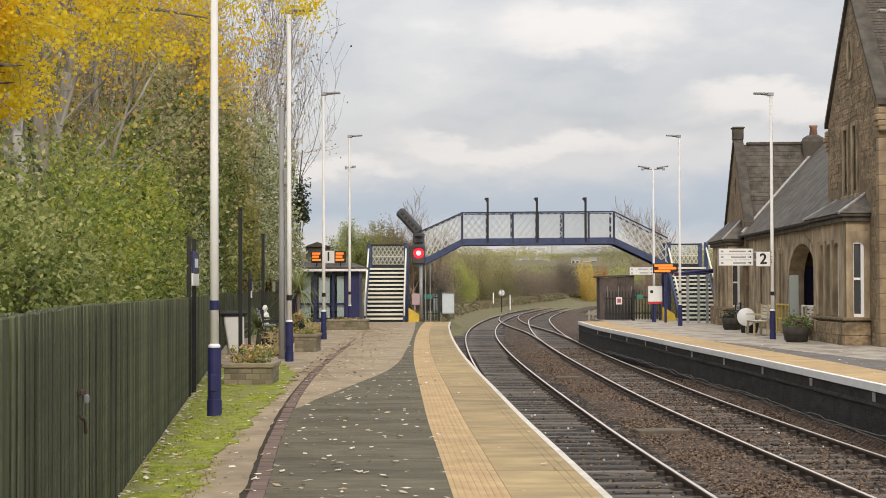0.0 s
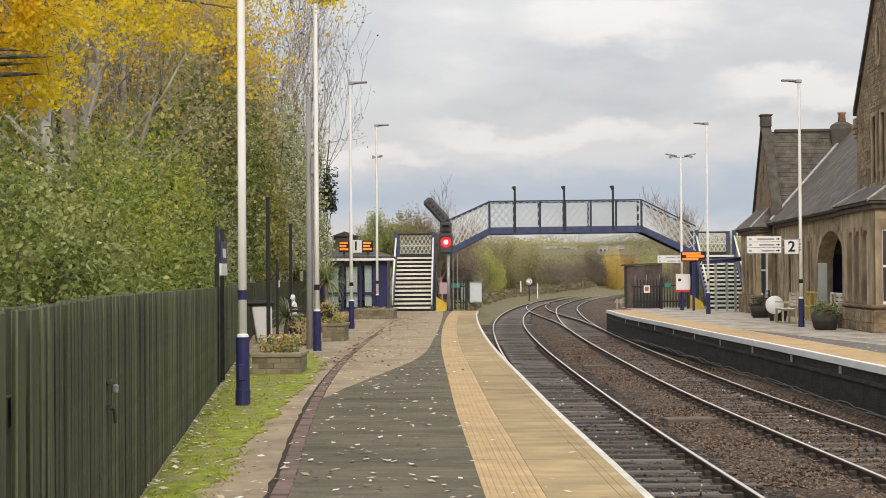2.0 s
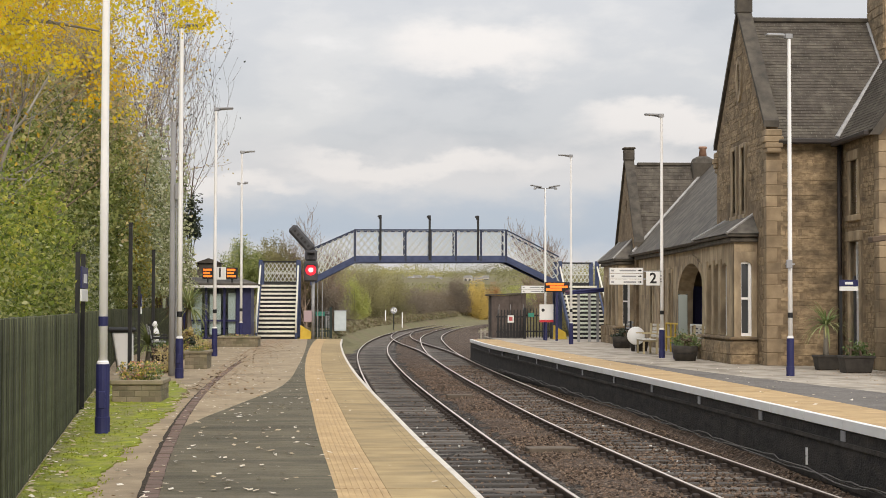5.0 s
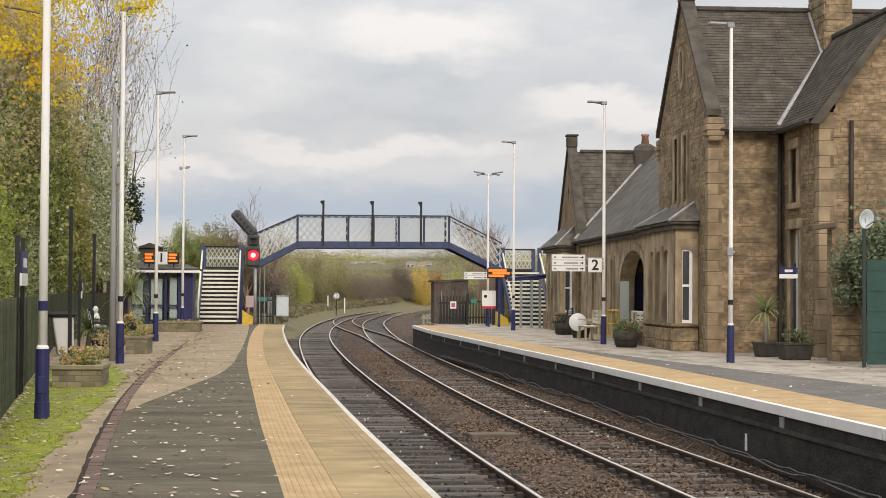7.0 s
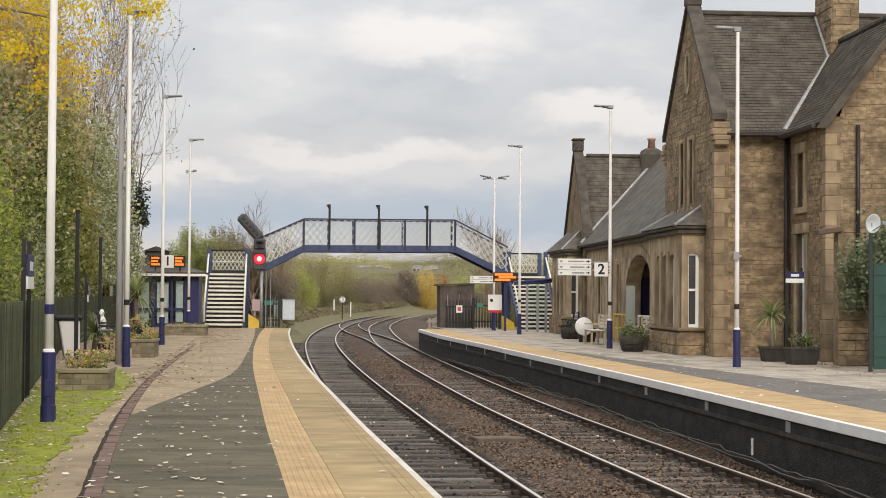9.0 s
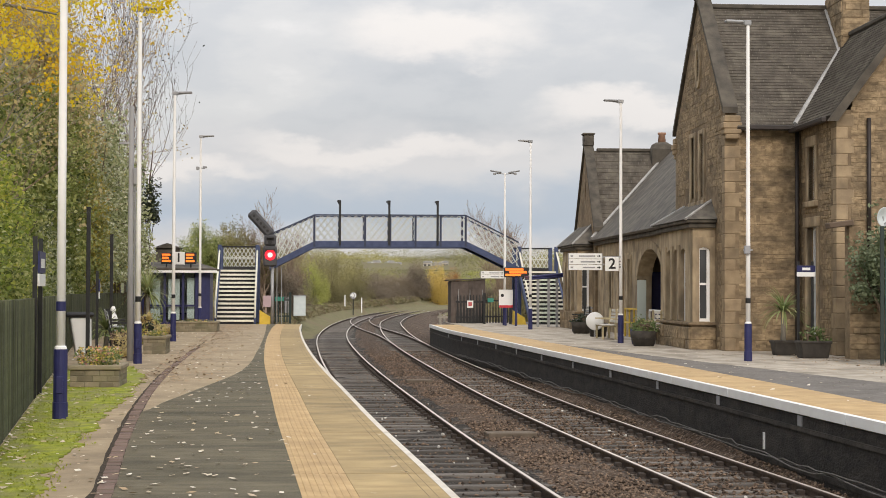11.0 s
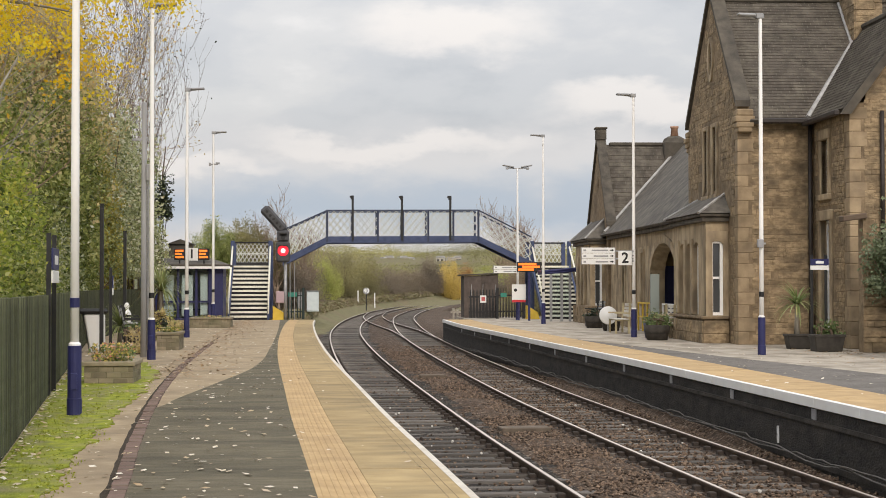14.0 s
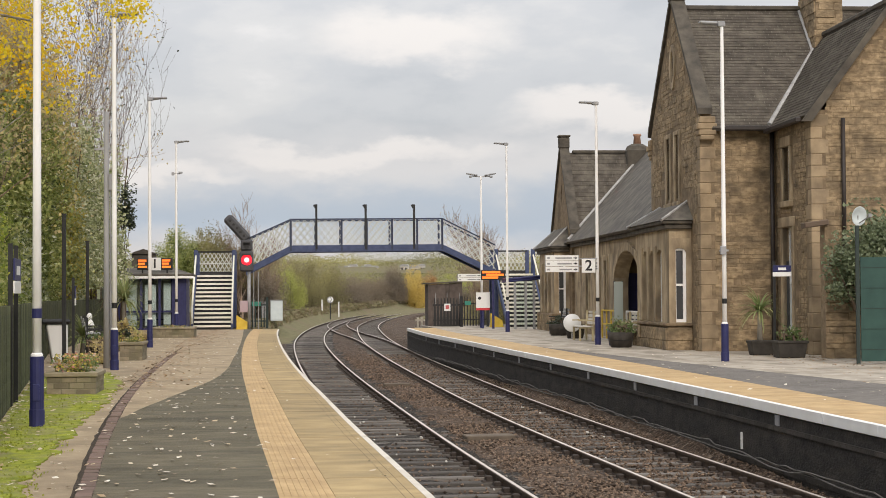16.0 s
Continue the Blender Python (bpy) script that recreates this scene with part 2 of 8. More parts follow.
RAIL_SIDE = mat("rusty_rail", (0.05, 0.034, 0.025), (0.09, 0.062, 0.045), 12, 0.85, 0.4, 60)
RAIL_TOP = mat("polished_rail_head", (0.5, 0.45, 0.4), (0.62, 0.56, 0.5), 20, 0.5, 0.05, 90, metal=0.2)
GRASS = mat("rough_grass", (0.1, 0.098, 0.042), (0.19, 0.168, 0.082), 1.9, 1.0, 1.0, 10, dirt=(0.16, 0.115, 0.07), dirt_scale=0.3, dirt_amount=0.85, space=W)
BLUE = mat("navy_paint", (0.017, 0.019, 0.08), (0.026, 0.029, 0.108), 5, 0.5, 0.1, 40)
BRIDGE_BLUE = mat("bridge_blue_paint", (0.035, 0.05, 0.115), (0.06, 0.08, 0.155), 4, 0.5, 0.1, 40)
BRIDGE_DARK = mat("bridge_dark_paint", (0.022, 0.03, 0.06), (0.04, 0.05, 0.09), 4, 0.5, 0.1, 40)
WHITE = mat("white_paint", (0.85, 0.845, 0.83), (0.9, 0.895, 0.88), 3, 0.45, 0.08, 30, dirt=(0.62, 0.59, 0.53), dirt_scale=2, dirt_amount=0.2)
BLACK = mat("black_paint", (0.012, 0.012, 0.013), (0.022, 0.022, 0.022), 5, 0.5, 0.1, 40)
GREY_METAL = mat("galvanised_steel", (0.26, 0.265, 0.27), (0.36, 0.36, 0.36), 6, 0.5, 0.1, 50, metal=0.3)
POLE_GREY = mat("weathered_pole", (0.28, 0.28, 0.285), (0.38, 0.375, 0.37), 4, 0.8, 0.3, 40, stretch=(1, 1, 0.2))
FENCE = mat("stained_fence_board", (0.03, 0.036, 0.02), (0.085, 0.09, 0.048), 3, 0.85, 0.5, 40, dirt=(0.12, 0.135, 0.05), dirt_scale=1.6, dirt_amount=0.5, space=W, rnd=0.2, stretch=(4, 4, 0.35))
STONE = mat("sandstone", (0.17, 0.123, 0.075), (0.3, 0.222, 0.138), 5, 0.95, 0.9, 28, dirt=(0.09, 0.067, 0.045), dirt_scale=1.0, dirt_amount=0.65)
STONE_BLOCK = mat("sandstone_block", (0.19, 0.137, 0.081), (0.4, 0.3, 0.182), 7, 0.95, 0.9, 26, dirt=(0.105, 0.08, 0.053), dirt_scale=1.6, dirt_amount=0.8, space=W, rnd=0.15, stretch=(1, 1, 1.6))
STONE_RUN = mat("sandstone_run", (0.19, 0.137, 0.081), (0.4, 0.3, 0.182), 7, 0.95, 0.9, 26, dirt=(0.105, 0.08, 0.053), dirt_scale=1.6, dirt_amount=0.8, space=W, island=0.15, stretch=(1, 1, 1.6))
ASHLAR = mat("dressed_sandstone", (0.29, 0.222, 0.142), (0.5, 0.395, 0.26), 3.5, 0.88, 0.45, 30, dirt=(0.125, 0.096, 0.066), dirt_scale=1.9, dirt_amount=0.8, space=W, stretch=(1, 1, 0.45))
ASHLAR_BLOCK = mat("dressed_block", (0.27, 0.205, 0.13), (0.47, 0.37, 0.24), 4, 0.9, 0.6, 28, dirt=(0.12, 0.092, 0.063), dirt_scale=1.9, dirt_amount=0.8, space=W, rnd=0.13, stretch=(1, 1, 0.5))
ASHLAR_RUN = mat("dressed_run", (0.27, 0.205, 0.13), (0.47, 0.37, 0.24), 4, 0.9, 0.6, 28, dirt=(0.12, 0.092, 0.063), dirt_scale=1.9, dirt_amount=0.8, space=W, island=0.13, stretch=(1, 1, 0.5))
DARK_STONE = mat("sooty_coping_stone", (0.055, 0.048, 0.04), (0.115, 0.1, 0.078), 3, 0.9, 0.4, 40, space=W)
SLATE = mat("roof_slate", (0.075, 0.067, 0.06), (0.125, 0.113, 0.1), 5, 0.75, 0.3, 30, dirt=(0.21, 0.195, 0.155), dirt_scale=1.9, dirt_amount=0.55, space=W, rnd=0.2, spec=0.12)
LEAD = mat("lead_flashing", (0.27, 0.265, 0.255), (0.42, 0.41, 0.4), 4, 0.6, 0.1, 30)
GUTTER = mat("dark_gutter", (0.022, 0.018, 0.016), (0.04, 0.03, 0.026), 5, 0.5, 0.1, 30)
PANE = plain("window_pane", (0.07, 0.072, 0.075), 0.08)
CLEAR = glass("clear_glass")
BARK = mat("bark", (0.19, 0.17, 0.14), (0.34, 0.31, 0.26), 5, 0.95, 0.8, 25, stretch=(1, 1, 0.3))
TWIG = plain("twig_bark", (0.12, 0.085, 0.06), 0.9)


# ---------------------------------------------------------------- helpers for building
def thing(name, label, category, m=None, group="", kind=""):
    ob = tagged(new(name), label, category, group, kind)
    ob.matrix_basis = m or Matrix()
    return ob


def mesh_of(bm, name, material, smooth=False):
    me = bpy.data.meshes.new(name)
    bmesh.ops.recalc_face_normals(bm, faces=bm.faces[:])
    bm.to_mesh(me)
    bm.free()
    for mt in (material if isinstance(material, (list, tuple)) else [material]):
        me.materials.append(mt)
    if smooth:
        me.polygons.foreach_set("use_smooth", [True] * len(me.polygons))
    return me


def part(name, bm, material, parent=None, label="", smooth=False):
    ob = new(name, mesh_of(bm, name, material, smooth))
    ob.parent = parent
    if label:
        ob["label"] = label
    return ob


def solid(name, bm, material, label, category, kind="structure", smooth=False):
    return tagged(part(name, bm, material, None, "", smooth), label, category, "", kind)


def raw(name, verts, faces, material, parent=None, smooth=False):
    me = bpy.data.meshes.new(name)
    me.from_pydata(verts, [], faces)
    me.materials.append(material)
    if smooth:
        me.polygons.foreach_set("use_smooth", [True] * len(me.polygons))
    ob = new(name, me)
    ob.parent = parent
    return ob


def box(bm, x0, x1, y0, y1, z0, z1, m=None, bevel=0.0):
    r = bmesh.ops.create_cube(bm, size=1.0)
    vs = r["verts"]
    for v in vs:
        v.co = Vector((x0 + (v.co.x + 0.5) * (x1 - x0), y0 + (v.co.y + 0.5) * (y1 - y0), z0 + (v.co.z + 0.5) * (z1 - z0)))
    if bevel:
        es = list({e for v in vs for e in v.link_edges})
        vs = bmesh.ops.bevel(bm, geom=es, offset=bevel, segments=1, affect="EDGES")["verts"] + [v for v in vs if v.is_valid]
    if m is not None:
        for v in set(vs):
            v.co = m @ v.co
    return bm


def boxes(*specs, m=None, bevel=0.0):
    bm = bmesh.new()
    for s in specs:
        box(bm, *s, m=m, bevel=bevel)
    return bm


def tube(bm, p, q, r0, r1=None, seg=10, caps=True):
    p, q = Vector(p), Vector(q)
    d = q - p
    r = bmesh.ops.create_cone(bm, cap_ends=caps, segments=seg, radius1=r0, radius2=r0 if r1 is None else r1, depth=d.length)
    m = Matrix.Translation((p + q) / 2) @ d.to_track_quat("Z", "Y").to_matrix().to_4x4()
    for v in r["verts"]:
        v.co = m @ v.co
    return bm


def tubes(*specs, seg=10):
    bm = bmesh.new()
    for s in specs:
        tube(bm, *s, seg=seg)
    return bm


def lathe(profile, seg=16, m=None):
    """A solid turned round z from (radius, height) pairs."""
    bm = bmesh.new()
    rings = []
    for r, z in profile:
        rings.append([bm.verts.new((r * math.cos(2 * math.pi * k / seg), r * math.sin(2 * math.pi * k / seg), z)) for k in range(seg)])
    for a, b in zip(rings, rings[1:]):
        for k in range(seg):
            bm.faces.new((a[k], a[(k + 1) % seg], b[(k + 1) % seg], b[k]))
    bm.faces.new(rings[0][::-1])
    bm.faces.new(rings[-1])
    if m is not None:
        bm.transform(m)
    return bm


def slab2d(outer, holes, place, depth):
    """A plate with openings: outlines (s, z), laid by place(s, z, d) with d from 0 to depth."""
    bm = bmesh.new()
    es = []
    for loop in (outer, *holes):
        vs = [bm.verts.new((s, 0, z)) for s, z in loop]
        es += [bm.edges.new((a, b)) for a, b in zip(vs, vs[1:] + vs[:1])]
    bmesh.ops.triangle_fill(bm, use_beauty=True, use_dissolve=False, edges=es)
    r = bmesh.ops.extrude_face_region(bm, geom=bm.faces[:])
    for v in [g for g in r["geom"] if isinstance(g, bmesh.types.BMVert)]:
        v.co.y = depth
    for v in bm.verts:
        v.co = Vector(place(v.co.x, v.co.z, v.co.y))
    return bm


def rect(s0, s1, z0, z1):
    return [(s0, z0), (s1, z0), (s1, z1), (s0, z1)]


def arch(s0, s1, z0, zs, zt, n=10):
    """An opening with a segmental or round head between zs and zt."""
    c, w = (s0 + s1) / 2, (s1 - s0) / 2
    return [(s0, z0), (s1, z0)] + [(c + w * math.cos(math.pi * k / n), zs + (zt - zs) * math.sin(math.pi * k / n)) for k in range(n + 1)]


def curve_at(table):
    ys, xs = np.array([p[0] for p in table], float), np.array([p[1] for p in table], float)
    d = np.gradient(xs, ys)

    def f(y):
        y = np.clip(np.asarray(y, float), ys[0] - 20, ys[-1])
        k = np.clip(np.searchsorted(ys, y) - 1, 0, len(ys) - 2)
        h = ys[k + 1] - ys[k]
        u = (y - ys[k]) / h
        cub = (2 * u**3 - 3 * u**2 + 1) * xs[k] + (u**3 - 2 * u**2 + u) * h * d[k] + (-2 * u**3 + 3 * u**2) * xs[k + 1] + (u**3 - u**2) * h * d[k + 1]
        return np.where(u < 0, xs[0] + (y - ys[0]) * d[0], cub)
    return f


def strip(bm, left, right, y0, y1, z0, z1, step=1.0):
    """A slab in plan between two lines x = left(y), x = right(y)."""
    n = max(2, int((y1 - y0) / step) + 1)
    rows = []
    for k in range(n):
        y = y0 + (y1 - y0) * k / (n - 1)
        a, b = float(left(y)), float(right(y))
        rows.append([bm.verts.new(c) for c in ((a, y, z0), (b, y, z0), (b, y, z1), (a, y, z1))])
    for p, q in zip(rows, rows[1:]):
        for k in range(4):
            bm.faces.new((p[k], p[(k + 1) % 4], q[(k + 1) % 4], q[k]))
    bm.faces.new(rows[0][::-1])
    bm.faces.new(rows[-1])
    return bm


def strip_ob(name, left, right, y0, y1, z0, z1, material, label, category, step=1.0):
    return solid(name, strip(bmesh.new(), left, right, y0, y1, z0, z1, step), material, label, category)


# ---------------------------------------------------------------- ground, tracks, platforms
RAIL_Z = -0.915
near_c = curve_at([(8, 2.75), (19.3, 2.36), (24.8, 2.18), (36.8, 1.93), (63, 1.7), (88, 2.0), (113, 3.1), (150, 6.1), (197, 12.2), (240, 20), (300, 36)])
far_c = curve_at([(8, 5.95), (19, 5.68), (26, 5.42), (33, 5.2), (50, 5.05), (80, 5.3), (108, 6.3), (125, 7.2), (150, 9.4), (197, 15.6), (240, 23.6), (300, 39.6)])
cross_c = curve_at([(74, 5.2), (90, 5.25), (105, 4.9), (120, 4.85), (135, 5.3), (152, 6.4)])
near_edge = curve_at([(8, 1.34), (11.9, 1.2), (15, 1.09), (18, 0.98), (24.5, 0.79), (34, 0.53), (46.4, 0.33), (60, 0.25), (67, 0.26), (73.4, 0.34)])
far_edge = curve_at([(8, 6.95), (17.2, 6.72), (27, 6.62), (36.8, 6.45), (44.4, 6.25), (51, 6.12), (64, 5.82), (72.4, 5.9)])


def fence_x(y):
    if y < 5.35:
        return -1.4
    if y < 9.36:
        return -1.4 - 0.167 * (y - 5.35)
    return -2.07 - 0.1065 * (y - 9.36) if y < 44 else -5.76 - 0.034 * (y - 44)


def ground_height(x, y):
    c = float(near_c(min(y, 300.0)))
    d = x - c
    base = -1.12
    if y <= 76:
        return -0.03 if x < -1.6 else base
    if y > 76:
        if d < -1.6:
            base += min(1.0, (-1.6 - d) / 1.2) * 1.08 * min(1, (y - 74) / 4)
        if d > 7.0:
            base += min(1.0, (d - 7.0) / 8) * 1.0 * min(1, (y - 76) / 10)
    if y > 170:
        base += (y - 170) * 0.006
    if y > 330:
        base += (y - 330) * 0.055 * min(1, max(0.0, 1 - (y - 330) / 900))
    return base + 0.05 * noise.noise((x * 0.3, y * 0.2, 0))


def make_ground():
    ys = [-60, 0, 20, 40, 60, 70, 76, 80, 84, 88, 92, 97, 103, 110, 118, 127, 137, 150, 165, 180, 200, 225, 255, 290, 330, 380, 450, 560, 720, 1000, 1600, 3000]
    verts, faces = [], []
    us = np.linspace(-1, 1, 61)
    for y in ys:
        c = float(near_c(min(max(y, 8), 300.0))) + 1.7
        half = 160 + abs(y) * 1.2
        for u in us:
            x = c + half * (0.12 * u + 0.88 * u**3)
            verts.append((x, y, ground_height(x, y)))
    n = len(us)
    for j in range(len(ys) - 1):
        for i in range(n - 1):
            a = j * n + i
            faces.append((a, a + 1, a + n + 1, a + n))
    tagged(raw("ground", verts, faces, GRASS, smooth=True), "rough autumn grass beside the railway, rising to a far hill", "ground", kind="structure")


make_ground()


def make_ballast():
    ys = np.r_[np.arange(-11, 7, 1.0), np.arange(7, 90, 0.5), np.arange(90, 160, 2), np.arange(160, 301, 10)]
    verts, faces = [], []
    n = 41
    for y in ys:
        a = float(near_c(y)) - 2.2
        b = float(far_c(y)) + 2.2 + min(2.6, max(0.0, (y - 73) * 0.5)) * (1 if y < 150 else 0.3)
        for i in range(n):
            x = a + (b - a) * i / (n - 1)
            z = RAIL_Z - 0.14 + 0.035 * noise.noise((x * 2.2, y * 2.2, 3)) + 0.05 * noise.noise((x * 0.7, y * 0.5, 9))
            if abs(x - float(near_c(y))) < 1.0:
                z -= 0.03 - 0.034 * noise.noise((x * 1.3, y * 0.9, 7))
            elif abs(x - float(far_c(y))) < 1.0:
                z -= 0.022 + 0.04 * max(0, noise.noise((1, y * 0.12, 4)))
            mid = (float(near_c(y)) + float(far_c(y))) / 2
            z += 0.06 * max(0, 1 - abs(x - mid) / 0.9)
            if x > float(far_c(y)) + 0.95:
                z += 0.23 * min(1, (x - float(far_c(y)) - 0.95) / 0.35)
            if i in (0, n - 1):
                z -= 0.5
            verts.append((x, y, z))
    for j in range(len(ys) - 1):
        for i in range(n - 1):
            q = j * n + i
            faces.append((q, q + 1, q + n + 1, q + n))
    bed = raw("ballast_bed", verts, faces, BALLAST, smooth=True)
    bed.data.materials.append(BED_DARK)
    for p in bed.data.polygons:
        x, y, _ = p.center
        if abs(x - 0.35 * noise.noise((y * 0.8, x, 0)) - float(near_c(y))) < 1.15:
            p.material_index = 1
    tagged(bed, "brown stone ballast bed under the two tracks", "ballast", kind="structure")


make_ballast()


def sweep_rail(c, off, y0, y1, parent):
    """A flat-bottomed rail along a track's centre line."""
    prof = [(-0.06, -0.15), (0.06, -0.15), (0.06, -0.135), (0.012, -0.12), (0.012, -0.045), (0.036, -0.035), (0.036, -0.008), (0.026, 0), (-0.026, 0), (-0.036, -0.008), (-0.036, -0.035), (-0.012, -0.045), (-0.012, -0.12), (-0.06, -0.135)]
    bm = bmesh.new()
    ys = np.arange(y0, y1 + 0.01, 2.0)
    rings = []
    for y in ys:
        x = float(c(y))
        t = Vector((float(c(y + 0.5)) - float(c(y - 0.5)), 1, 0)).normalized()
        s = Vector((t.y, -t.x, 0))
        rings.append([bm.verts.new(Vector((x, y, RAIL_Z)) + s * (off + u) + Vector((0, 0, v))) for u, v in prof])
    k = len(prof)
    for a, b in zip(rings, rings[1:]):
        for i in range(k):
            f = bm.faces.new((a[i], a[(i + 1) % k], b[(i + 1) % k], b[i]))
            f.material_index = 1 if i == 7 else 0
    bm.faces.new(rings[0][::-1])
    bm.faces.new(rings[-1])
    return part("rail", bm, [RAIL_SIDE, RAIL_TOP], parent, "rusty steel rail with a bright worn head")


CHAIR_IRON = mat("dark_chair_iron", (0.026, 0.02, 0.017), (0.055, 0.042, 0.034), 12, 0.9, 0.4, 60)


def chair_mesh():
    bm = boxes((-0.19, 0.19, -0.1, 0.1, -0.155, -0.11), (-0.14, -0.045, -0.06, 0.06, -0.12, -0.05), (0.045, 0.14, -0.06, 0.06, -0.12, -0.05), bevel=0.012)
    return mesh_of(bm, "rail_chair", CHAIR_IRON)


SLEEPER_ME = mesh_of(boxes((-1.25, 1.25, -0.125, 0.125, -0.27, -0.131), bevel=0.012), "sleeper", SLEEPER)
CHAIR_ME = chair_mesh()


def sleeper_pose(c, y):
    a = math.degrees(math.atan2(float(c(y + 0.5)) - float(c(y - 0.5)), 1))
    return pose(float(c(y)), y, RAIL_Z, 0, 0, -a)


def make_track(c, y0, y1, label, sleepers):
    tr = thing("railway_track", label, "railway track", group="tracks", kind="structure")
    for off in (-0.7525, 0.7525):
        sweep_rail(c, off, y0, y1, tr)
    if not sleepers:
        return tr
    rng = random.Random(5)
    y = -10.7
    while y < 105:
        m = sleeper_pose(c, y) @ pose(rng.uniform(-0.03, 0.03), 0, rng.uniform(-0.016, 0.008), 0, 0, rng.uniform(-0.6, 0.6))
        s = new("sleeper", SLEEPER_ME)
        s.parent, s.matrix_basis = tr, m
        if y < 60:
            for off in (-0.7525, 0.7525):
                h = new("rail_chair", CHAIR_ME)
                h.parent, h.matrix_basis = tr, sleeper_pose(c, y) @ pose(off, 0, 0)
        y += 0.69
    bm = bmesh.new()
    while y < y1:
        box(bm, -1.25, 1.25, -0.125, 0.125, -0.27, -0.138, m=sleeper_pose(c, y))
        y += 0.69
    tagged(part("far_sleepers", bm, SLEEPER, tr), kind="stuff")
    return tr


make_track(near_c, -11, 299, "railway track with rusty rails on half-buried timber sleepers", True)
make_track(far_c, -11, 299, "railway track curving past the opposite platform", True)
make_track(cross_c, 76, 150, "crossover rails joining the two tracks", False)

# near platform: body with a dark face, then the surfaces on it
strip_ob("platform", lambda y: fence_x(y) - 0.6, lambda y: near_edge(y) - 0.06, -20, 73.4, -1.3, -0.02, CONCRETE, "solid platform body with a dark face", "platform")
strip_ob("platform_wall", lambda y: near_edge(y) - 0.06, lambda y: near_edge(y) - 0.02, -20, 73.4, -1.3, -0.14, DARK_WALL, "dark sooty platform face", "platform wall")
channel_x = curve_at([(0, -1.1), (12.4, -1.44), (15.9, -1.69), (19.8, -1.93), (28.7, -2.31), (38.6, -2.5), (60, -2.6)])
asph_l = curve_at([(20.5, -1.8), (21.4, -1.78), (24.7, -1.5), (30.5, -1.0), (33, -0.92), (40.2, -0.9), (55, -0.98), (73, -1.2)])
tact_l = lambda y: near_edge(y) - 1.13
strip_ob("concrete_apron", lambda y: fence_x(y) - 0.6, tact_l, -20, 73.4, -0.02, 0.0, CONCRETE, "worn pale concrete platform surface with fallen leaves", "pavement")
strip_ob("asphalt", lambda y: channel_x(y) + 0.125 if y < 21.0 else max(float(asph_l(y)), float(channel_x(y)) + 0.125), tact_l, -20, 73.4, 0.0, 0.006, ASPHALT, "dark worn asphalt with scattered pale leaves", "asphalt", 0.5)


def moss_l(y):
    return fence_x(y) + 0.03


def moss_r(y):
    w = min(0.46, max(0.22, 0.46 - 0.026 * (y - 13)))
    return float(channel_x(y)) - w + 0.14 * noise.noise((y * 0.9, 0, 0)) + 0.1 * noise.noise((y * 3.1, 0, 0)) + 0.06 * noise.noise((y * 9, 0, 0)) - max(0, y - 29) * 0.14


strip_ob("moss_verge", moss_l, moss_r, -10.0, 33.0, 0.0, 0.012, MOSS, "bright green moss along the fence foot", "moss", 0.08)


def slab_row(edge, side, y0, y1, length, bands, base):
    """Coping slabs set across a platform edge; bands: from, to, material, name."""
    y = y0
    while y < y1:
        e = min(y + length, y1)
        for a, b, mt, nm, top in bands:
            s = part(nm, strip(bmesh.new(), lambda v: edge(v) - side * a, lambda v: edge(v) - side * b, y + 0.011, e - 0.011, -0.12, top, 0.6), mt, base)
        y = e


near_cope = thing("coping", "buff coping slabs with a ribbed tactile strip and a white edge", "platform edge", kind="structure")
slab_row(near_edge, 1, -13.67, 73.4, 3.9, ((1.13, 0.72, TACTILE, "tactile_slab", 0.008), (0.715, 0.062, BUFF, "buff_slab", 0.006), (0.06, 0.0, WHITE_EDGE, "white_edge", 0.007)), near_cope)
part("joint", strip(bmesh.new(), lambda v: near_edge(v) - 1.12, lambda v: near_edge(v) - 0.07, -13, 73.2, -0.019, -0.006, 0.8), SOIL_JOINT, near_cope, "dark filled joint between the slabs")
for k in range(7):
    a = 1.09 - k * 0.052
    tagged(part("tactile_rib", strip(bmesh.new(), lambda v: near_edge(v) - a, lambda v: near_edge(v) - a + 0.022, 5, 73.2, 0.004, 0.0125, 0.6), TACTILE, near_cope))

for a in (0.15, 0.215):
    part("groove", strip(bmesh.new(), lambda v: near_edge(v) - a, lambda v: near_edge(v) - a + 0.005, 5, 60, 0.004, 0.0068, 0.6), GROOVE, near_cope, "thin dark line in the slabs")

# far platform
strip_ob("platform", lambda y: far_edge(y) + 0.06, lambda y: 40.0, -20, 73.0, -1.3, -0.02, CONCRETE, "opposite platform body", "platform")
strip_ob("platform_wall", lambda y: far_edge(y) + 0.03, lambda y: far_edge(y) + 0.06, -20, 73.0, -1.3, -0.14, DARK_WALL, "dark sooty platform face", "platform wall")
strip_ob("wall_ledge", lambda y: far_edge(y) + 0.008, lambda y: far_edge(y) + 0.03, -20, 73.0, -0.35, -0.29, LEDGE, "projecting sooty course along the platform face", "platform wall")
strip_ob("wall_ledge", lambda y: far_edge(y) + 0.014, lambda y: far_edge(y) + 0.03, -20, 73.0, -0.9, -0.82, LEDGE, "projecting sooty footing along the platform face", "platform wall")
strip_ob("pale_paving", lambda y: far_edge(y) + 1.2, lambda y: 40.0, -20, 80.0, -0.3, 0.0, PAVING, "pale worn paving in front of the station building", "pavement")
far_asph_r = curve_at([(10, 10.6), (26, 9.8), (29.5, 9.35), (35, 8.65), (41, 8.0), (46, 7.45)])
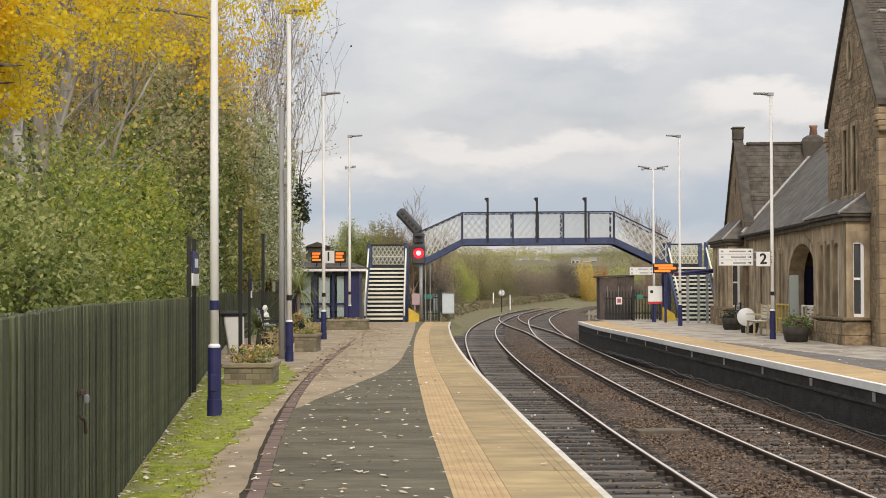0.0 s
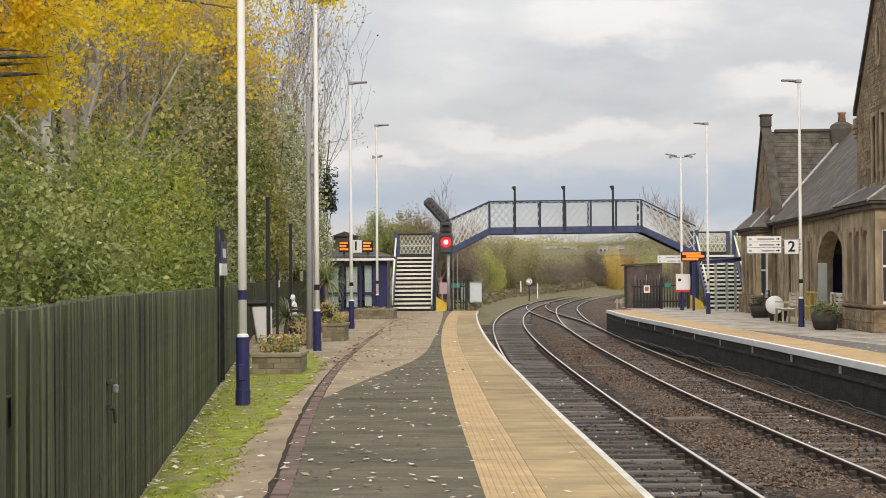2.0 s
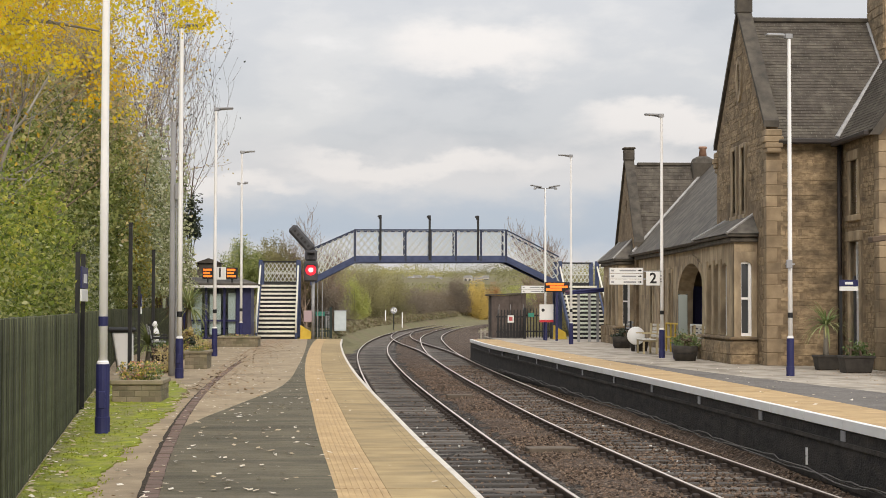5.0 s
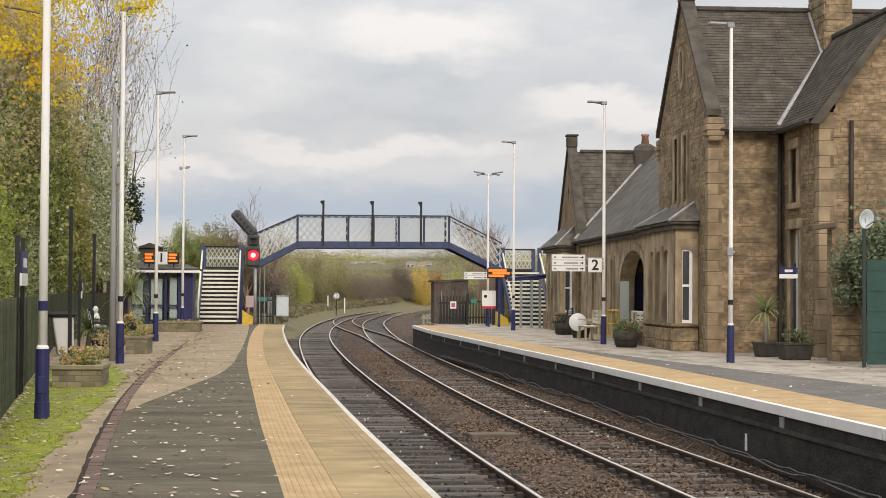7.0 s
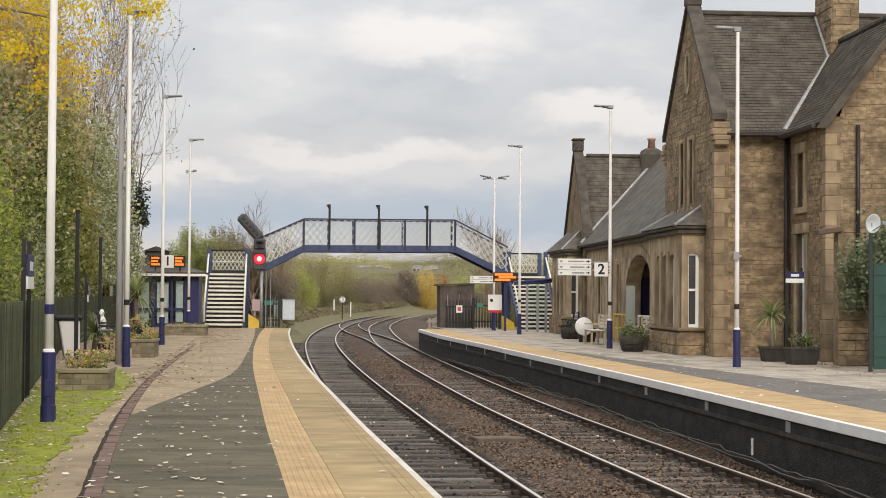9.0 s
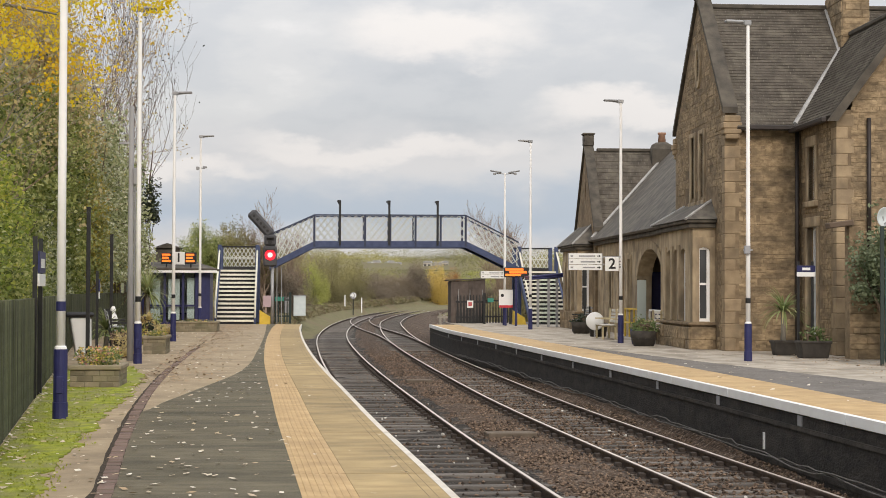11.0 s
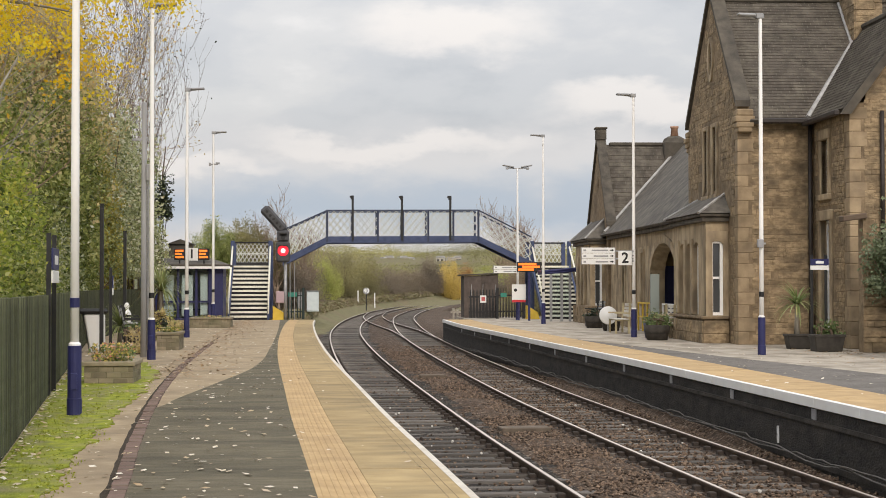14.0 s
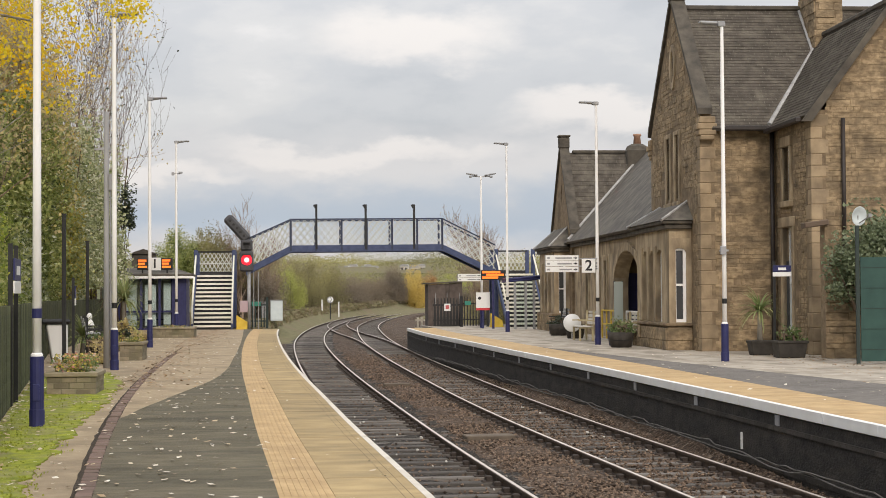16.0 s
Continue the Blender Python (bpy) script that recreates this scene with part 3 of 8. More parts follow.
strip_ob("asphalt", lambda y: far_edge(y) + 1.2, far_asph_r, -10, 46, 0.0, 0.005, GREY_ASPHALT, "grey asphalt wedge along the coping", "asphalt")
far_cope = thing("coping", "buff coping slabs with a white edge on the opposite platform", "platform edge", kind="structure")
slab_row(far_edge, -1, -9.0, 73.0, 1.8, ((0.0, 0.1, WHITE, "white_edge", 0.007), (0.104, 1.2, TACTILE, "buff_slab", 0.006)), far_cope)


# ---------------------------------------------------------------- station building
B = pose(10.85, 41.4, 0, 0, 0, -1.8)
building = thing("station_building", "two-storey sandstone railway station with steep slate gables and stone bays", "building", B)


def front(x0):
    return lambda s, z, d: (x0 + d, s, z)


def end(y0):
    return lambda s, z, d: (s, y0 + d, z)


def gable(s0, s1, eave, apex, lift=0.0):
    return [(s0, -0.3), (s1, -0.3), (s1, eave + lift), ((s0 + s1) / 2, apex + lift), (s0, eave + lift)]


def wall(name, outer, holes, place, depth=0.4, material=None):
    return part(name, slab2d(outer, holes, place, depth), material or STONE, building)


BLOCK_ME = {}


def block_mesh(w, h, d, material):
    key = (round(w, 2), round(h, 2), round(d, 3), material.name)
    if key not in BLOCK_ME:
        BLOCK_ME[key] = mesh_of(boxes((0, key[0], -key[2], 0.02, 0, key[1]), bevel=min(0.012, key[2] * 0.6)), "stone", material)
    return BLOCK_ME[key]


def lay_stones(parent, inside, s0, s1, z0, z1, m, seed, course=0.16, depth=0.018, material=None, joined=False):
    """Coursed stones proud of a wall; m takes (s, out, z) with the face towards -y."""
    rng = random.Random(seed)
    z, verts, faces = z0, [], []
    while z < z1 - 0.05:
        h = rng.choice((0.1, 0.13, 0.16, 0.2, 0.26)) * course / 0.16
        s = s0 + rng.uniform(-0.25, 0)
        while s < s1:
            w = rng.choice((0.16, 0.26, 0.38, 0.5, 0.74, 0.95)) * course / 0.16
            a, b = max(s, s0), min(s + w, s1)
            if b - a > 0.1 and inside(a, z, b, z + h):
                me = block_mesh(round((b - a) / 0.04) * 0.04 - 0.006, h - 0.006, rng.choice((0.012, 0.018, 0.026)) * depth / 0.018, material or STONE_BLOCK)
                mm = m @ pose(a, 0, z + rng.uniform(-0.006, 0.006), 0, rng.uniform(-0.7, 0.7), 0)
                if joined:
                    i0 = len(verts)
                    verts += [tuple(mm @ v.co) for v in me.vertices]
                    faces += [tuple(i0 + q for q in p.vertices) for p in me.polygons]
                else:
                    o = new("stone", me)
                    o.parent, o.matrix_basis = parent, mm
            s += w
        z += h
    if joined:
        tagged(raw("stonework", verts, faces, joined, parent), kind="stuff")


def off_holes(holes, top=None):
    def f(a, z0, b, z1):
        if top and max(z1 - top(a), z1 - top(b)) > 0:
            return False
        return not any(a < h[1] + 0.02 and b > h[0] - 0.02 and z0 < h[3] + 0.02 and z1 > h[2] - 0.02 for h in holes)
    return f


def sash(name, m, w, h, parent=None, bars=1, frame_w=0.06, material=None):
    """A window in its opening: frame, sill bar, meeting rail and dark panes; looks towards -y, origin at its foot."""
    wd = part(name, boxes((0, w, 0, 0.09, 0, frame_w), (0, w, 0, 0.09, h - frame_w, h), (0, frame_w, 0, 0.09, frame_w, h - frame_w), (w - frame_w, w, 0, 0.09, frame_w, h - frame_w)), material or WHITE, parent or building, "white painted timber window frame")
    wd.matrix_basis = m
    part("pane", boxes((frame_w, w - frame_w, 0.05, 0.06, frame_w, h - frame_w)), PANE, wd, "dark reflecting pane")
    for k in range(bars):
        z = h * (k + 1) / (bars + 1)
        part("glazing_bar", boxes((frame_w, w - frame_w, 0.015, 0.08, z - 0.03, z + 0.03)), material or WHITE, wd)
    return wd


def front_m(x0, y, z):
    """A window's pose in a wall that faces the track; its width runs towards the near end."""
    return pose(x0, y, z, 0, 0, -90)


G1W, G1E, G1A = 6.3, 5.8, 9.25
L1, L2 = (2.45, 2.9, 4.05, 5.75), (3.6, 4.05, 4.05, 5.75)
wall("gable_wall", gable(0, G1W, G1E, G1A, 0.25), [rect(*L1), rect(*L2), [(3.15 + 0.2 * math.cos(k * math.pi / 6), 7.65 + 0.45 * math.sin(k * math.pi / 6)) for k in range(12)]], front(0), 0.3)
part("pane", boxes((0.25, 0.27, 2.9, 3.4, 7.1, 8.2)), PANE, building)
part("oval_surround", slab2d([(3.15 + 0.34 * math.cos(k * math.pi / 8), 7.65 + 0.62 * math.sin(k * math.pi / 8)) for k in range(16)], [[(3.15 + 0.2 * math.cos(k * math.pi / 6), 7.65 + 0.45 * math.sin(k * math.pi / 6)) for k in range(12)]], lambda s, z, d: (-0.05 + d, s, z), 0.08), ASHLAR, building, "dressed stone ring round the oval gable window")
for l in (L1, L2):
    sash("window", front_m(0.16, l[1], l[2]), l[1] - l[0], l[3] - l[2], frame_w=0.05)
    part("window_surround", boxes((-0.05, 0.1, l[0] - 0.16, l[0], l[2] - 0.1, l[3] + 0.12), (-0.05, 0.1, l[1], l[1] + 0.16, l[2] - 0.1, l[3] + 0.12), (-0.05, 0.1, l[0], l[1], l[3], l[3] + 0.12), (-0.08, 0.1, l[0] - 0.2, l[1] + 0.2, l[2] - 0.22, l[2] - 0.1), bevel=0.015), ASHLAR, building)
wall("side_wall", rect(0.3, 1.95, -0.3, G1E + 0.1), [], end(0), 0.4)
wall("far_side_wall", rect(0.45, 6.0, -0.3, G1E + 0.1), [], lambda s, z, d: (s, G1W - d, z), 0.4)
slope1 = (G1A - G1E) / (G1W / 2)
lay_stones(building, off_holes([]), 0.36, 1.9, 0.0, 5.62, pose(0, 0, 0), 3, 0.1, 0.009)
G1M = pose(0, G1W, 0, 0, 0, -90)
g1_holes = [(G1W - l[1] - 0.18, G1W - l[0] + 0.18, l[2] - 0.24, l[3] + 0.14) for l in (L1, L2)] + [(G1W - 5.75, G1W - 0.9, 0.0, 4.2), (2.85, 3.45, 7.1, 8.2)]
lay_stones(building, off_holes(g1_holes, lambda s: G1E + 0.1 + min(s, G1W - s) * slope1), 0.3, G1W - 0.3, 0.0, 9.2, G1M, 4, 0.13, 0.011, joined=STONE_RUN)


QUOIN = mat("quoin_stone", (0.23, 0.17, 0.105), (0.37, 0.28, 0.175), 3, 0.9, 0.4, 40, dirt=(0.13, 0.1, 0.07), dirt_scale=1.3, dirt_amount=0.6, space="World", rnd=0.2)


def quoins(x, y, z1, sx, sy, seed):
    """Dressed corner stones, long and short by turns."""
    rng = random.Random(seed)
    z, k = 0.0, 0
    while z < z1 - 0.1:
        h = min(rng.choice((0.28, 0.32, 0.36)), z1 - z)
        a, b = (0.42, 0.27) if k % 2 else (0.27, 0.42)
        x0, x1 = sorted((x - sx * 0.01, x + sx * a))
        y0, y1 = sorted((y - sy * 0.012, y + sy * b))
        part("quoin", boxes((x0, x1, y0, y1, z + 0.006, z + h - 0.006), bevel=0.012), QUOIN, building)
        z, k = z + h, k + 1


quoins(0, 0, 5.5, 1, 1, 11)
quoins(0, G1W, 5.5, 1, -1, 12)
# kneelers and coping on the gable
for yy, sg in ((0, -1), (G1W, 1)):
    a, b = sorted((yy - sg * 0.15, yy + sg * 0.22))
    part("kneeler", boxes((-0.03, 0.34, a, b, 5.36, 5.48), (-0.07, 0.38, a, b, 5.48, 5.62), (-0.1, 0.4, a, b + 0.04 * (sg > 0), 5.62, 5.78), (-0.06, 0.36, a, b, 5.78, 5.95), bevel=0.025), QUOIN, building, "carved stone kneeler at the eaves")


def coping(y0, y1, eave, apex, x0, x1, lift):
    mid = (y0 + y1) / 2
    for ya in (y0 - 0.12, y1 + 0.12):
        n = 6
        for k in range(n):
            u0, u1 = k / n, (k + 1) / n
            pa = (ya + (mid - ya) * u0, eave + (apex - eave) * u0 + lift)
            pb = (ya + (mid - ya) * u1, eave + (apex - eave) * u1 + lift)
            bm = bmesh.new()
            vs = [bm.verts.new(c) for c in ((x0, pa[0], pa[1]), (x1, pa[0], pa[1]), (x1, pb[0], pb[1]), (x0, pb[0], pb[1]), (x0, pa[0], pa[1] + 0.16), (x1, pa[0], pa[1] + 0.16), (x1, pb[0], pb[1] + 0.16), (x0, pb[0], pb[1] + 0.16))]
            for f in ((0, 1, 2, 3), (4, 5, 6, 7), (0, 1, 5, 4), (1, 2, 6, 5), (2, 3, 7, 6), (3, 0, 4, 7)):
                bm.faces.new([vs[i] for i in f])
            part("coping_stone", bm, DARK_STONE, building)
    part("apex_stone", boxes((x0 - 0.02, x1 + 0.02, mid - 0.2, mid + 0.2, apex + lift - 0.02, apex + lift + 0.42), (x0 - 0.06, x1 + 0.06, mid - 0.26, mid + 0.26, apex + lift + 0.42, apex + lift + 0.5), bevel=0.03), DARK_STONE, building, "dark block at the gable's top")


coping(0, G1W, G1E, G1A, -0.08, 0.3, 0.22)


def roof_plane(name, p0, p1, q0, q1, thick=0.1, slates=True, rows=14, cols=18):
    """A slope from the eave p0-p1 up to q0-q1, laid in overlapping slate courses."""
    p0, p1, q0, q1 = (Vector(v) for v in (p0, p1, q0, q1))
    nrm = (p1 - p0).cross(q0 - p0).normalized()
    if nrm.z < 0:
        nrm = -nrm
    bm = bmesh.new()
    vs = [bm.verts.new(v) for v in (p0, p1, q1, q0)] + [bm.verts.new(v - nrm * thick) for v in (p0, p1, q1, q0)]
    for f in ((0, 1, 2, 3), (4, 5, 6, 7), (0, 1, 5, 4), (1, 2, 6, 5), (2, 3, 7, 6), (3, 0, 4, 7)):
        bm.faces.new([vs[i] for i in f])
    rf = part(name, bm, SLATE, building, "dark weathered slate roof slope")
    if not slates:
        return rf
    rng = random.Random(len(building.children))
    bm = bmesh.new()
    for r in range(rows):
        u0, u1 = r / rows, (r + 1.25) / rows
        for c in range(-1, cols):
            a, b = (c + 0.5 * (r % 2)) / cols, (c + 1 + 0.5 * (r % 2)) / cols
            a, b = max(0, a) + 0.0015, min(1, b) - 0.0015
            if b - a < 0.01:
                continue
            t = rng.uniform(0, 0.006)
            pts = []
            for u, lift in ((u0, 0.015 + t * 0.7), (min(u1, 1.0), 0.004)):
                l, m2 = p0.lerp(q0, u), p1.lerp(q1, u)
                pts += [l.lerp(m2, a) + nrm * lift, l.lerp(m2, b) + nrm * lift]
            v = [bm.verts.new(x) for x in (pts[0], pts[1], pts[3], pts[2])] + [bm.verts.new(x - nrm * 0.014) for x in (pts[0], pts[1])]
            bm.faces.new(v[:4])
            bm.faces.new((v[0], v[1], v[5], v[4]))
    tagged(part("slating", bm, SLATE_ISLE, rf), kind="stuff")
    return rf


SLATE_ISLE = mat("slate_course", (0.066, 0.057, 0.048), (0.116, 0.101, 0.084), 2.2, 0.95, 0.3, 26, dirt=(0.24, 0.22, 0.17), dirt_scale=3.4, dirt_amount=0.34, space="World", island=0.07, spec=0.1)
R1 = (0.27, 9.0)
ov = 0.25
roof_plane("roof_slope", (R1[0], -ov, G1E - ov * slope1 + 0.12), (R1[1], -ov, G1E - ov * slope1 + 0.12), (R1[0], G1W / 2, G1A), (R1[1], G1W / 2, G1A), rows=42, cols=40)
roof_plane("roof_slope", (R1[0], G1W + ov, G1E - ov * slope1 + 0.12), (R1[1], G1W + ov, G1E - ov * slope1 + 0.12), (R1[0], G1W / 2, G1A), (R1[1], G1W / 2, G1A), slates=False)
part("ridge_tiles", boxes((R1[0], 9.0, G1W / 2 - 0.1, G1W / 2 + 0.1, G1A - 0.03, G1A + 0.1), bevel=0.03), DARK_STONE, building, "dark ridge tiles")
part("gutter", boxes((0.5, 1.75, -0.42, -0.28, 5.58, 5.7), bevel=0.02), GUTTER, building, "black eaves gutter")

# main wing behind the gable block
MX, MY0, ME_, MR = 1.95, -3.1, 5.8, 3.8
WU, WD = (-1.35, -0.75, 3.75, 5.1), (-1.5, -0.7, 0.35, 3.1)
wall("wing_wall", rect(MY0, 0.0, -0.3, ME_), [rect(*WU), rect(*WD)], front(MX), 0.4)
for w_ in (WU, WD):
    sash("window", front_m(MX + 0.12, w_[1], w_[2]), w_[1] - w_[0], w_[3] - w_[2])
    part("window_surround", boxes((MX - 0.05, MX + 0.1, w_[0] - 0.18, w_[0], w_[2], w_[3]), (MX - 0.05, MX + 0.1, w_[1], w_[1] + 0.18, w_[2], w_[3]), (MX - 0.08, MX + 0.1, w_[0] - 0.22, w_[1] + 0.22, w_[3], w_[3] + 0.25), (MX - 0.1, MX + 0.1, w_[0] - 0.22, w_[1] + 0.22, w_[2] - 0.15, w_[2]), bevel=0.015), ASHLAR, building)
pm = 1.3
MA = ME_ + (MR - MX) * pm
wall("wing_end_wall", [(MX + 0.4, -0.3), (2 * MR - MX, -0.3), (2 * MR - MX, ME_), (MR, MA), (MX + 0.4, ME_ + 0.4 * pm)], [], end(MY0), 0.4)
lay_stones(building, off_holes([], lambda s: ME_ + (min(s, 2 * MR - s) - MX) * pm - 0.05), MX + 0.35, 5.2, 0.0, 9.2, pose(0, MY0, 0), 7, 0.1, 0.009, joined=STONE_RUN)
wing_holes = [(-w_[1] - 0.2, -w_[0] + 0.2, w_[2] - 0.18, w_[3] + 0.28) for w_ in (WU, WD)]
lay_stones(building, off_holes(wing_holes), 0.1, -MY0 - 0.42, 0.0, 5.6, pose(MX, 0, 0, 0, 0, -90), 15, 0.11, 0.012, joined=STONE_RUN)
quoins(MX, MY0, 5.7, 1, 1, 13)
roof_plane("roof_slope", (MX - 0.22, MY0 - 0.25, ME_ - 0.22 * pm + 0.12), (MX - 0.22, 2.9, ME_ - 0.22 * pm + 0.12), (MR, MY0 - 0.25, MA + 0.12), (MR, 2.9, MA + 0.12), rows=30, cols=30)
roof_plane("roof_slope", (2 * MR - MX + 0.22, MY0 - 0.25, ME_ - 0.22 * pm + 0.12), (2 * MR - MX + 0.22, 2.9, ME_ - 0.22 * pm + 0.12), (MR, MY0 - 0.25, MA + 0.12), (MR, 2.9, MA + 0.12), slates=False)
part("ridge_tiles", boxes((MR - 0.1, MR + 0.1, MY0 - 0.25, 2.4, MA + 0.08, MA + 0.21), bevel=0.03), DARK_STONE, building, "dark ridge tiles")
part("gutter", boxes((MX - 0.4, MX - 0.26, MY0 - 0.1, -0.3, 5.5, 5.62), bevel=0.02), GUTTER, building, "black eaves gutter")
part("barge_board", slab2d([(MX - 0.3, ME_ - 0.3), (MX - 0.05, ME_ - 0.3), (MR, MA - 0.1), (MR, MA + 0.12)], [], end(MY0 - 0.3), 0.06), DARK_STONE, building, "dark verge of the gable end")
part("valley_flashing", tubes(((1.756, -0.2, 5.74), (3.72, 2.1, 8.18), 0.07, 0.07), seg=6), LEAD, building, "pale lead flashing in the roof valley")
part("downpipe", tubes(((MX - 0.13, -0.14, 0), (MX - 0.13, -0.14, 5.55), 0.055)), GUTTER, building, "dark downpipe in the wall corner", True)
part("downpipe", tubes(((MX + 0.75, MY0 - 0.1, 2.2), (MX + 0.75, MY0 - 0.1, 5.6), 0.05)), GUTTER, building, "rust-brown downpipe", True)
bm = boxes((3.54, 4.28, 1.69, 3.2, 7.0, 11.6), (3.44, 4.38, 1.59, 3.3, 11.6, 11.9), bevel=0.03)
part("chimney", bm, STONE, building, "tall sandstone chimney stack")
lay_stones(building, off_holes([]), 3.55, 4.27, 7.4, 11.5, pose(0, 1.69, 0), 9, 0.25, 0.02, joined=STONE_RUN)
lay_stones(building, off_holes([]), 0.0, 1.5, 8.0, 11.5, pose(3.54, 3.2, 0, 0, 0, -90), 19, 0.25, 0.02, joined=STONE_RUN)
part("chimney_flashing", tubes(((3.5, 3.17, 9.29), (3.5, 1.66, 7.7), 0.045, 0.045), seg=6), LEAD, building)


def bay(y0, y1, px, z_eave, roof_top, x0=0.0, lights=3, sw=(0.12, 0.46)):
    """A one-storey stone bay: plinth, three-light front, a sash in its near side, lean-to slate roof."""
    depth = 0.18
    w = (y1 - y0) / (lights + 1.6)
    holes = []
    c = (y0 + y1) / 2
    for k in range(lights):
        s = c + (k - (lights - 1) / 2) * w
        holes.append((s - w * 0.33, s + w * 0.33, 0.72, z_eave - 0.5))
    wall("bay_front", rect(y0, y1, 0, z_eave), [arch(h[0], h[1], h[2], h[3] - 0.15, h[3], 6) for h in holes], front(x0 - px), depth, ASHLAR)
    for h in holes:
        sash("window", front_m(x0 - px + 0.1, h[1], h[2]), h[1] - h[0], h[3] - h[2], frame_w=0.045)
        part("mullion", boxes((x0 - px - 0.05, x0 - px + 0.02, h[1] + 0.02, h[1] + w * 0.3, 0.72, z_eave - 0.4), bevel=0.02), ASHLAR, building)
    a, b = x0 - px + sw[0], x0 - px + sw[1]
    wall("bay_side", rect(x0 - px + depth * 0, x0, 0, z_eave), [arch(a, b, 0.72, z_eave - 0.62, z_eave - 0.5, 6)], end(y0 - 0.002), depth, ASHLAR)
    lay_stones(building, off_holes([(a - 0.02, b + 0.02, 0.7, z_eave - 0.45)]), x0 - px, x0, 0.72, z_eave - 0.03, pose(0, y0 - 0.002, 0), int(y0 * 7), 0.28, 0.006, ASHLAR_BLOCK)
    sash("window", pose(a, y0 + 0.05, 0.72), b - a, z_eave - 1.2, frame_w=0.08)
    wall("bay_side", rect(x0 - px + depth, x0, 0, z_eave), [], lambda s, z, d: (s, y1 - d, z), depth, ASHLAR)
    part("plinth", boxes((x0 - px - 0.09, x0, y0 - 0.09, y1 + 0.09, -0.1, 0.5), (x0 - px - 0.05, x0, y0 - 0.05, y1 + 0.05, 0.5, 0.62), (x0 - px - 0.12, x0, y0 - 0.12, y1 + 0.12, 0.62, 0.7), bevel=0.02), STONE, building, "moulded stone plinth")
    part("cornice", boxes((x0 - px - 0.12, x0, y0 - 0.12, y1 + 0.12, z_eave, z_eave + 0.13), (x0 - px - 0.2, x0, y0 - 0.2, y1 + 0.2, z_eave + 0.13, z_eave + 0.22), bevel=0.02), DARK_STONE, building, "dark moulded cornice under the bay roof")
    lay_stones(building, off_holes([]), x0 - px - 0.08, x0, 0.0, 0.48, pose(0, y0 - 0.09, 0), int(y0 * 10), 0.2, 0.03)
    lay_stones(building, off_holes([]), 0.0, y1 - y0 + 0.15, 0.0, 0.48, pose(x0 - px - 0.09, y1 + 0.08, 0, 0, 0, -90), int(y0 * 10) + 1, 0.2, 0.03)
    bm = bmesh.new()
    e, zz = 0.24, z_eave + 0.22
    low = [(x0, y0 - e, zz), (x0 - px - e, y0 - e, zz), (x0 - px - e, y1 + e, zz), (x0, y1 + e, zz)]
    top = [(x0, y0 + px * 0.8, roof_top), (x0, y1 - px * 0.8, roof_top)]
    v = [bm.verts.new(q) for q in low + top]
    for f in ((0, 1, 4), (1, 2, 5, 4), (2, 3, 5), (0, 1, 2, 3), (0, 3, 5, 4)):
        bm.faces.new([v[i] for i in f])
    part("bay_roof", bm, SLATE, building, "hipped slate roof of the bay")
    for a_, b_ in ((low[1], top[0]), (low[2], top[1])):
        part("hip_flashing", tubes((a_, b_, 0.04, 0.04), seg=6), LEAD, building)


bay(1.1, 5.5, 0.6, 3.15, 3.9)

# low range with the arched porch, and the far gable
LX, LY1, LE = 0.1, 22.1, 3.25
AR = (8.6, 13.2)
doors = [(16.2, 17.1, 0.0, 2.6), (18.6, 19.2, 0.8, 2.6), (14.6, 15.1, 0.8, 2.6)]
wall("low_wall", rect(G1W, LY1, -0.3, LE), [arch(AR[0], AR[1], 0.0, 1.7, 2.85, 12)] + [rect(*d) for d in doors], front(LX), 0.45, ASHLAR)
low_holes = [(LY1 - AR[1] - 0.3, LY1 - AR[0] + 0.3, 0.0, 3.15)] + [(LY1 - d[1] - 0.17, LY1 - d[0] + 0.17, d[2], d[3] + 0.17) for d in doors]
lay_stones(building, off_holes(low_holes), 0.02, LY1 - G1W, 0.0, LE - 0.05, pose(LX, LY1, 0, 0, 0, -90), 27, 0.26, 0.007, ASHLAR_BLOCK, ASHLAR_RUN)
part("porch_wall", boxes((LX + 2.2, LX + 2.3, AR[0] - 0.6, AR[1] + 0.6, 0, 3.2), (LX + 0.45, LX + 2.3, AR[0] - 0.7, AR[0] - 0.6, 0, 3.2), (LX + 0.45, LX + 2.3, AR[1] + 0.6, AR[1] + 0.7, 0, 3.2)), STONE, building, "shaded inner wall of the porch")
part("porch_floor", boxes((LX + 0.0, LX + 2.3, AR[0] - 0.6, AR[1] + 0.6, -0.1, 0.02)), PAVING, building)
part("porch_ceiling", boxes((LX + 0.45, LX + 2.3, AR[0] - 0.6, AR[1] + 0.6, 3.1, 3.2)), WHITE, building)
part("porch_door", boxes((LX + 0.55, LX + 1.35, AR[1] + 0.5, AR[1] + 0.58, 0.02, 2.15), bevel=0.01), BLUE, building, "navy door in the porch's inner end wall")
part("porch_door", boxes((LX + 2.1, LX + 2.19, AR[0] + 1.2, AR[0] + 3.2, 0.02, 2.3), bevel=0.01), BLUE, building, "navy double door inside the porch")
for d in doors:
    sash("window", front_m(LX + 0.15, d[1], d[2]), d[1] - d[0], d[3] - d[2])
    part("window_surround", boxes((LX - 0.05, LX + 0.1, d[0] - 0.15, d[0], d[2], d[3] + 0.15), (LX - 0.05, LX + 0.1, d[1], d[1] + 0.15, d[2], d[3] + 0.15), (LX - 0.05, LX + 0.1, d[0], d[1], d[3], d[3] + 0.15), bevel=0.015), ASHLAR, building)
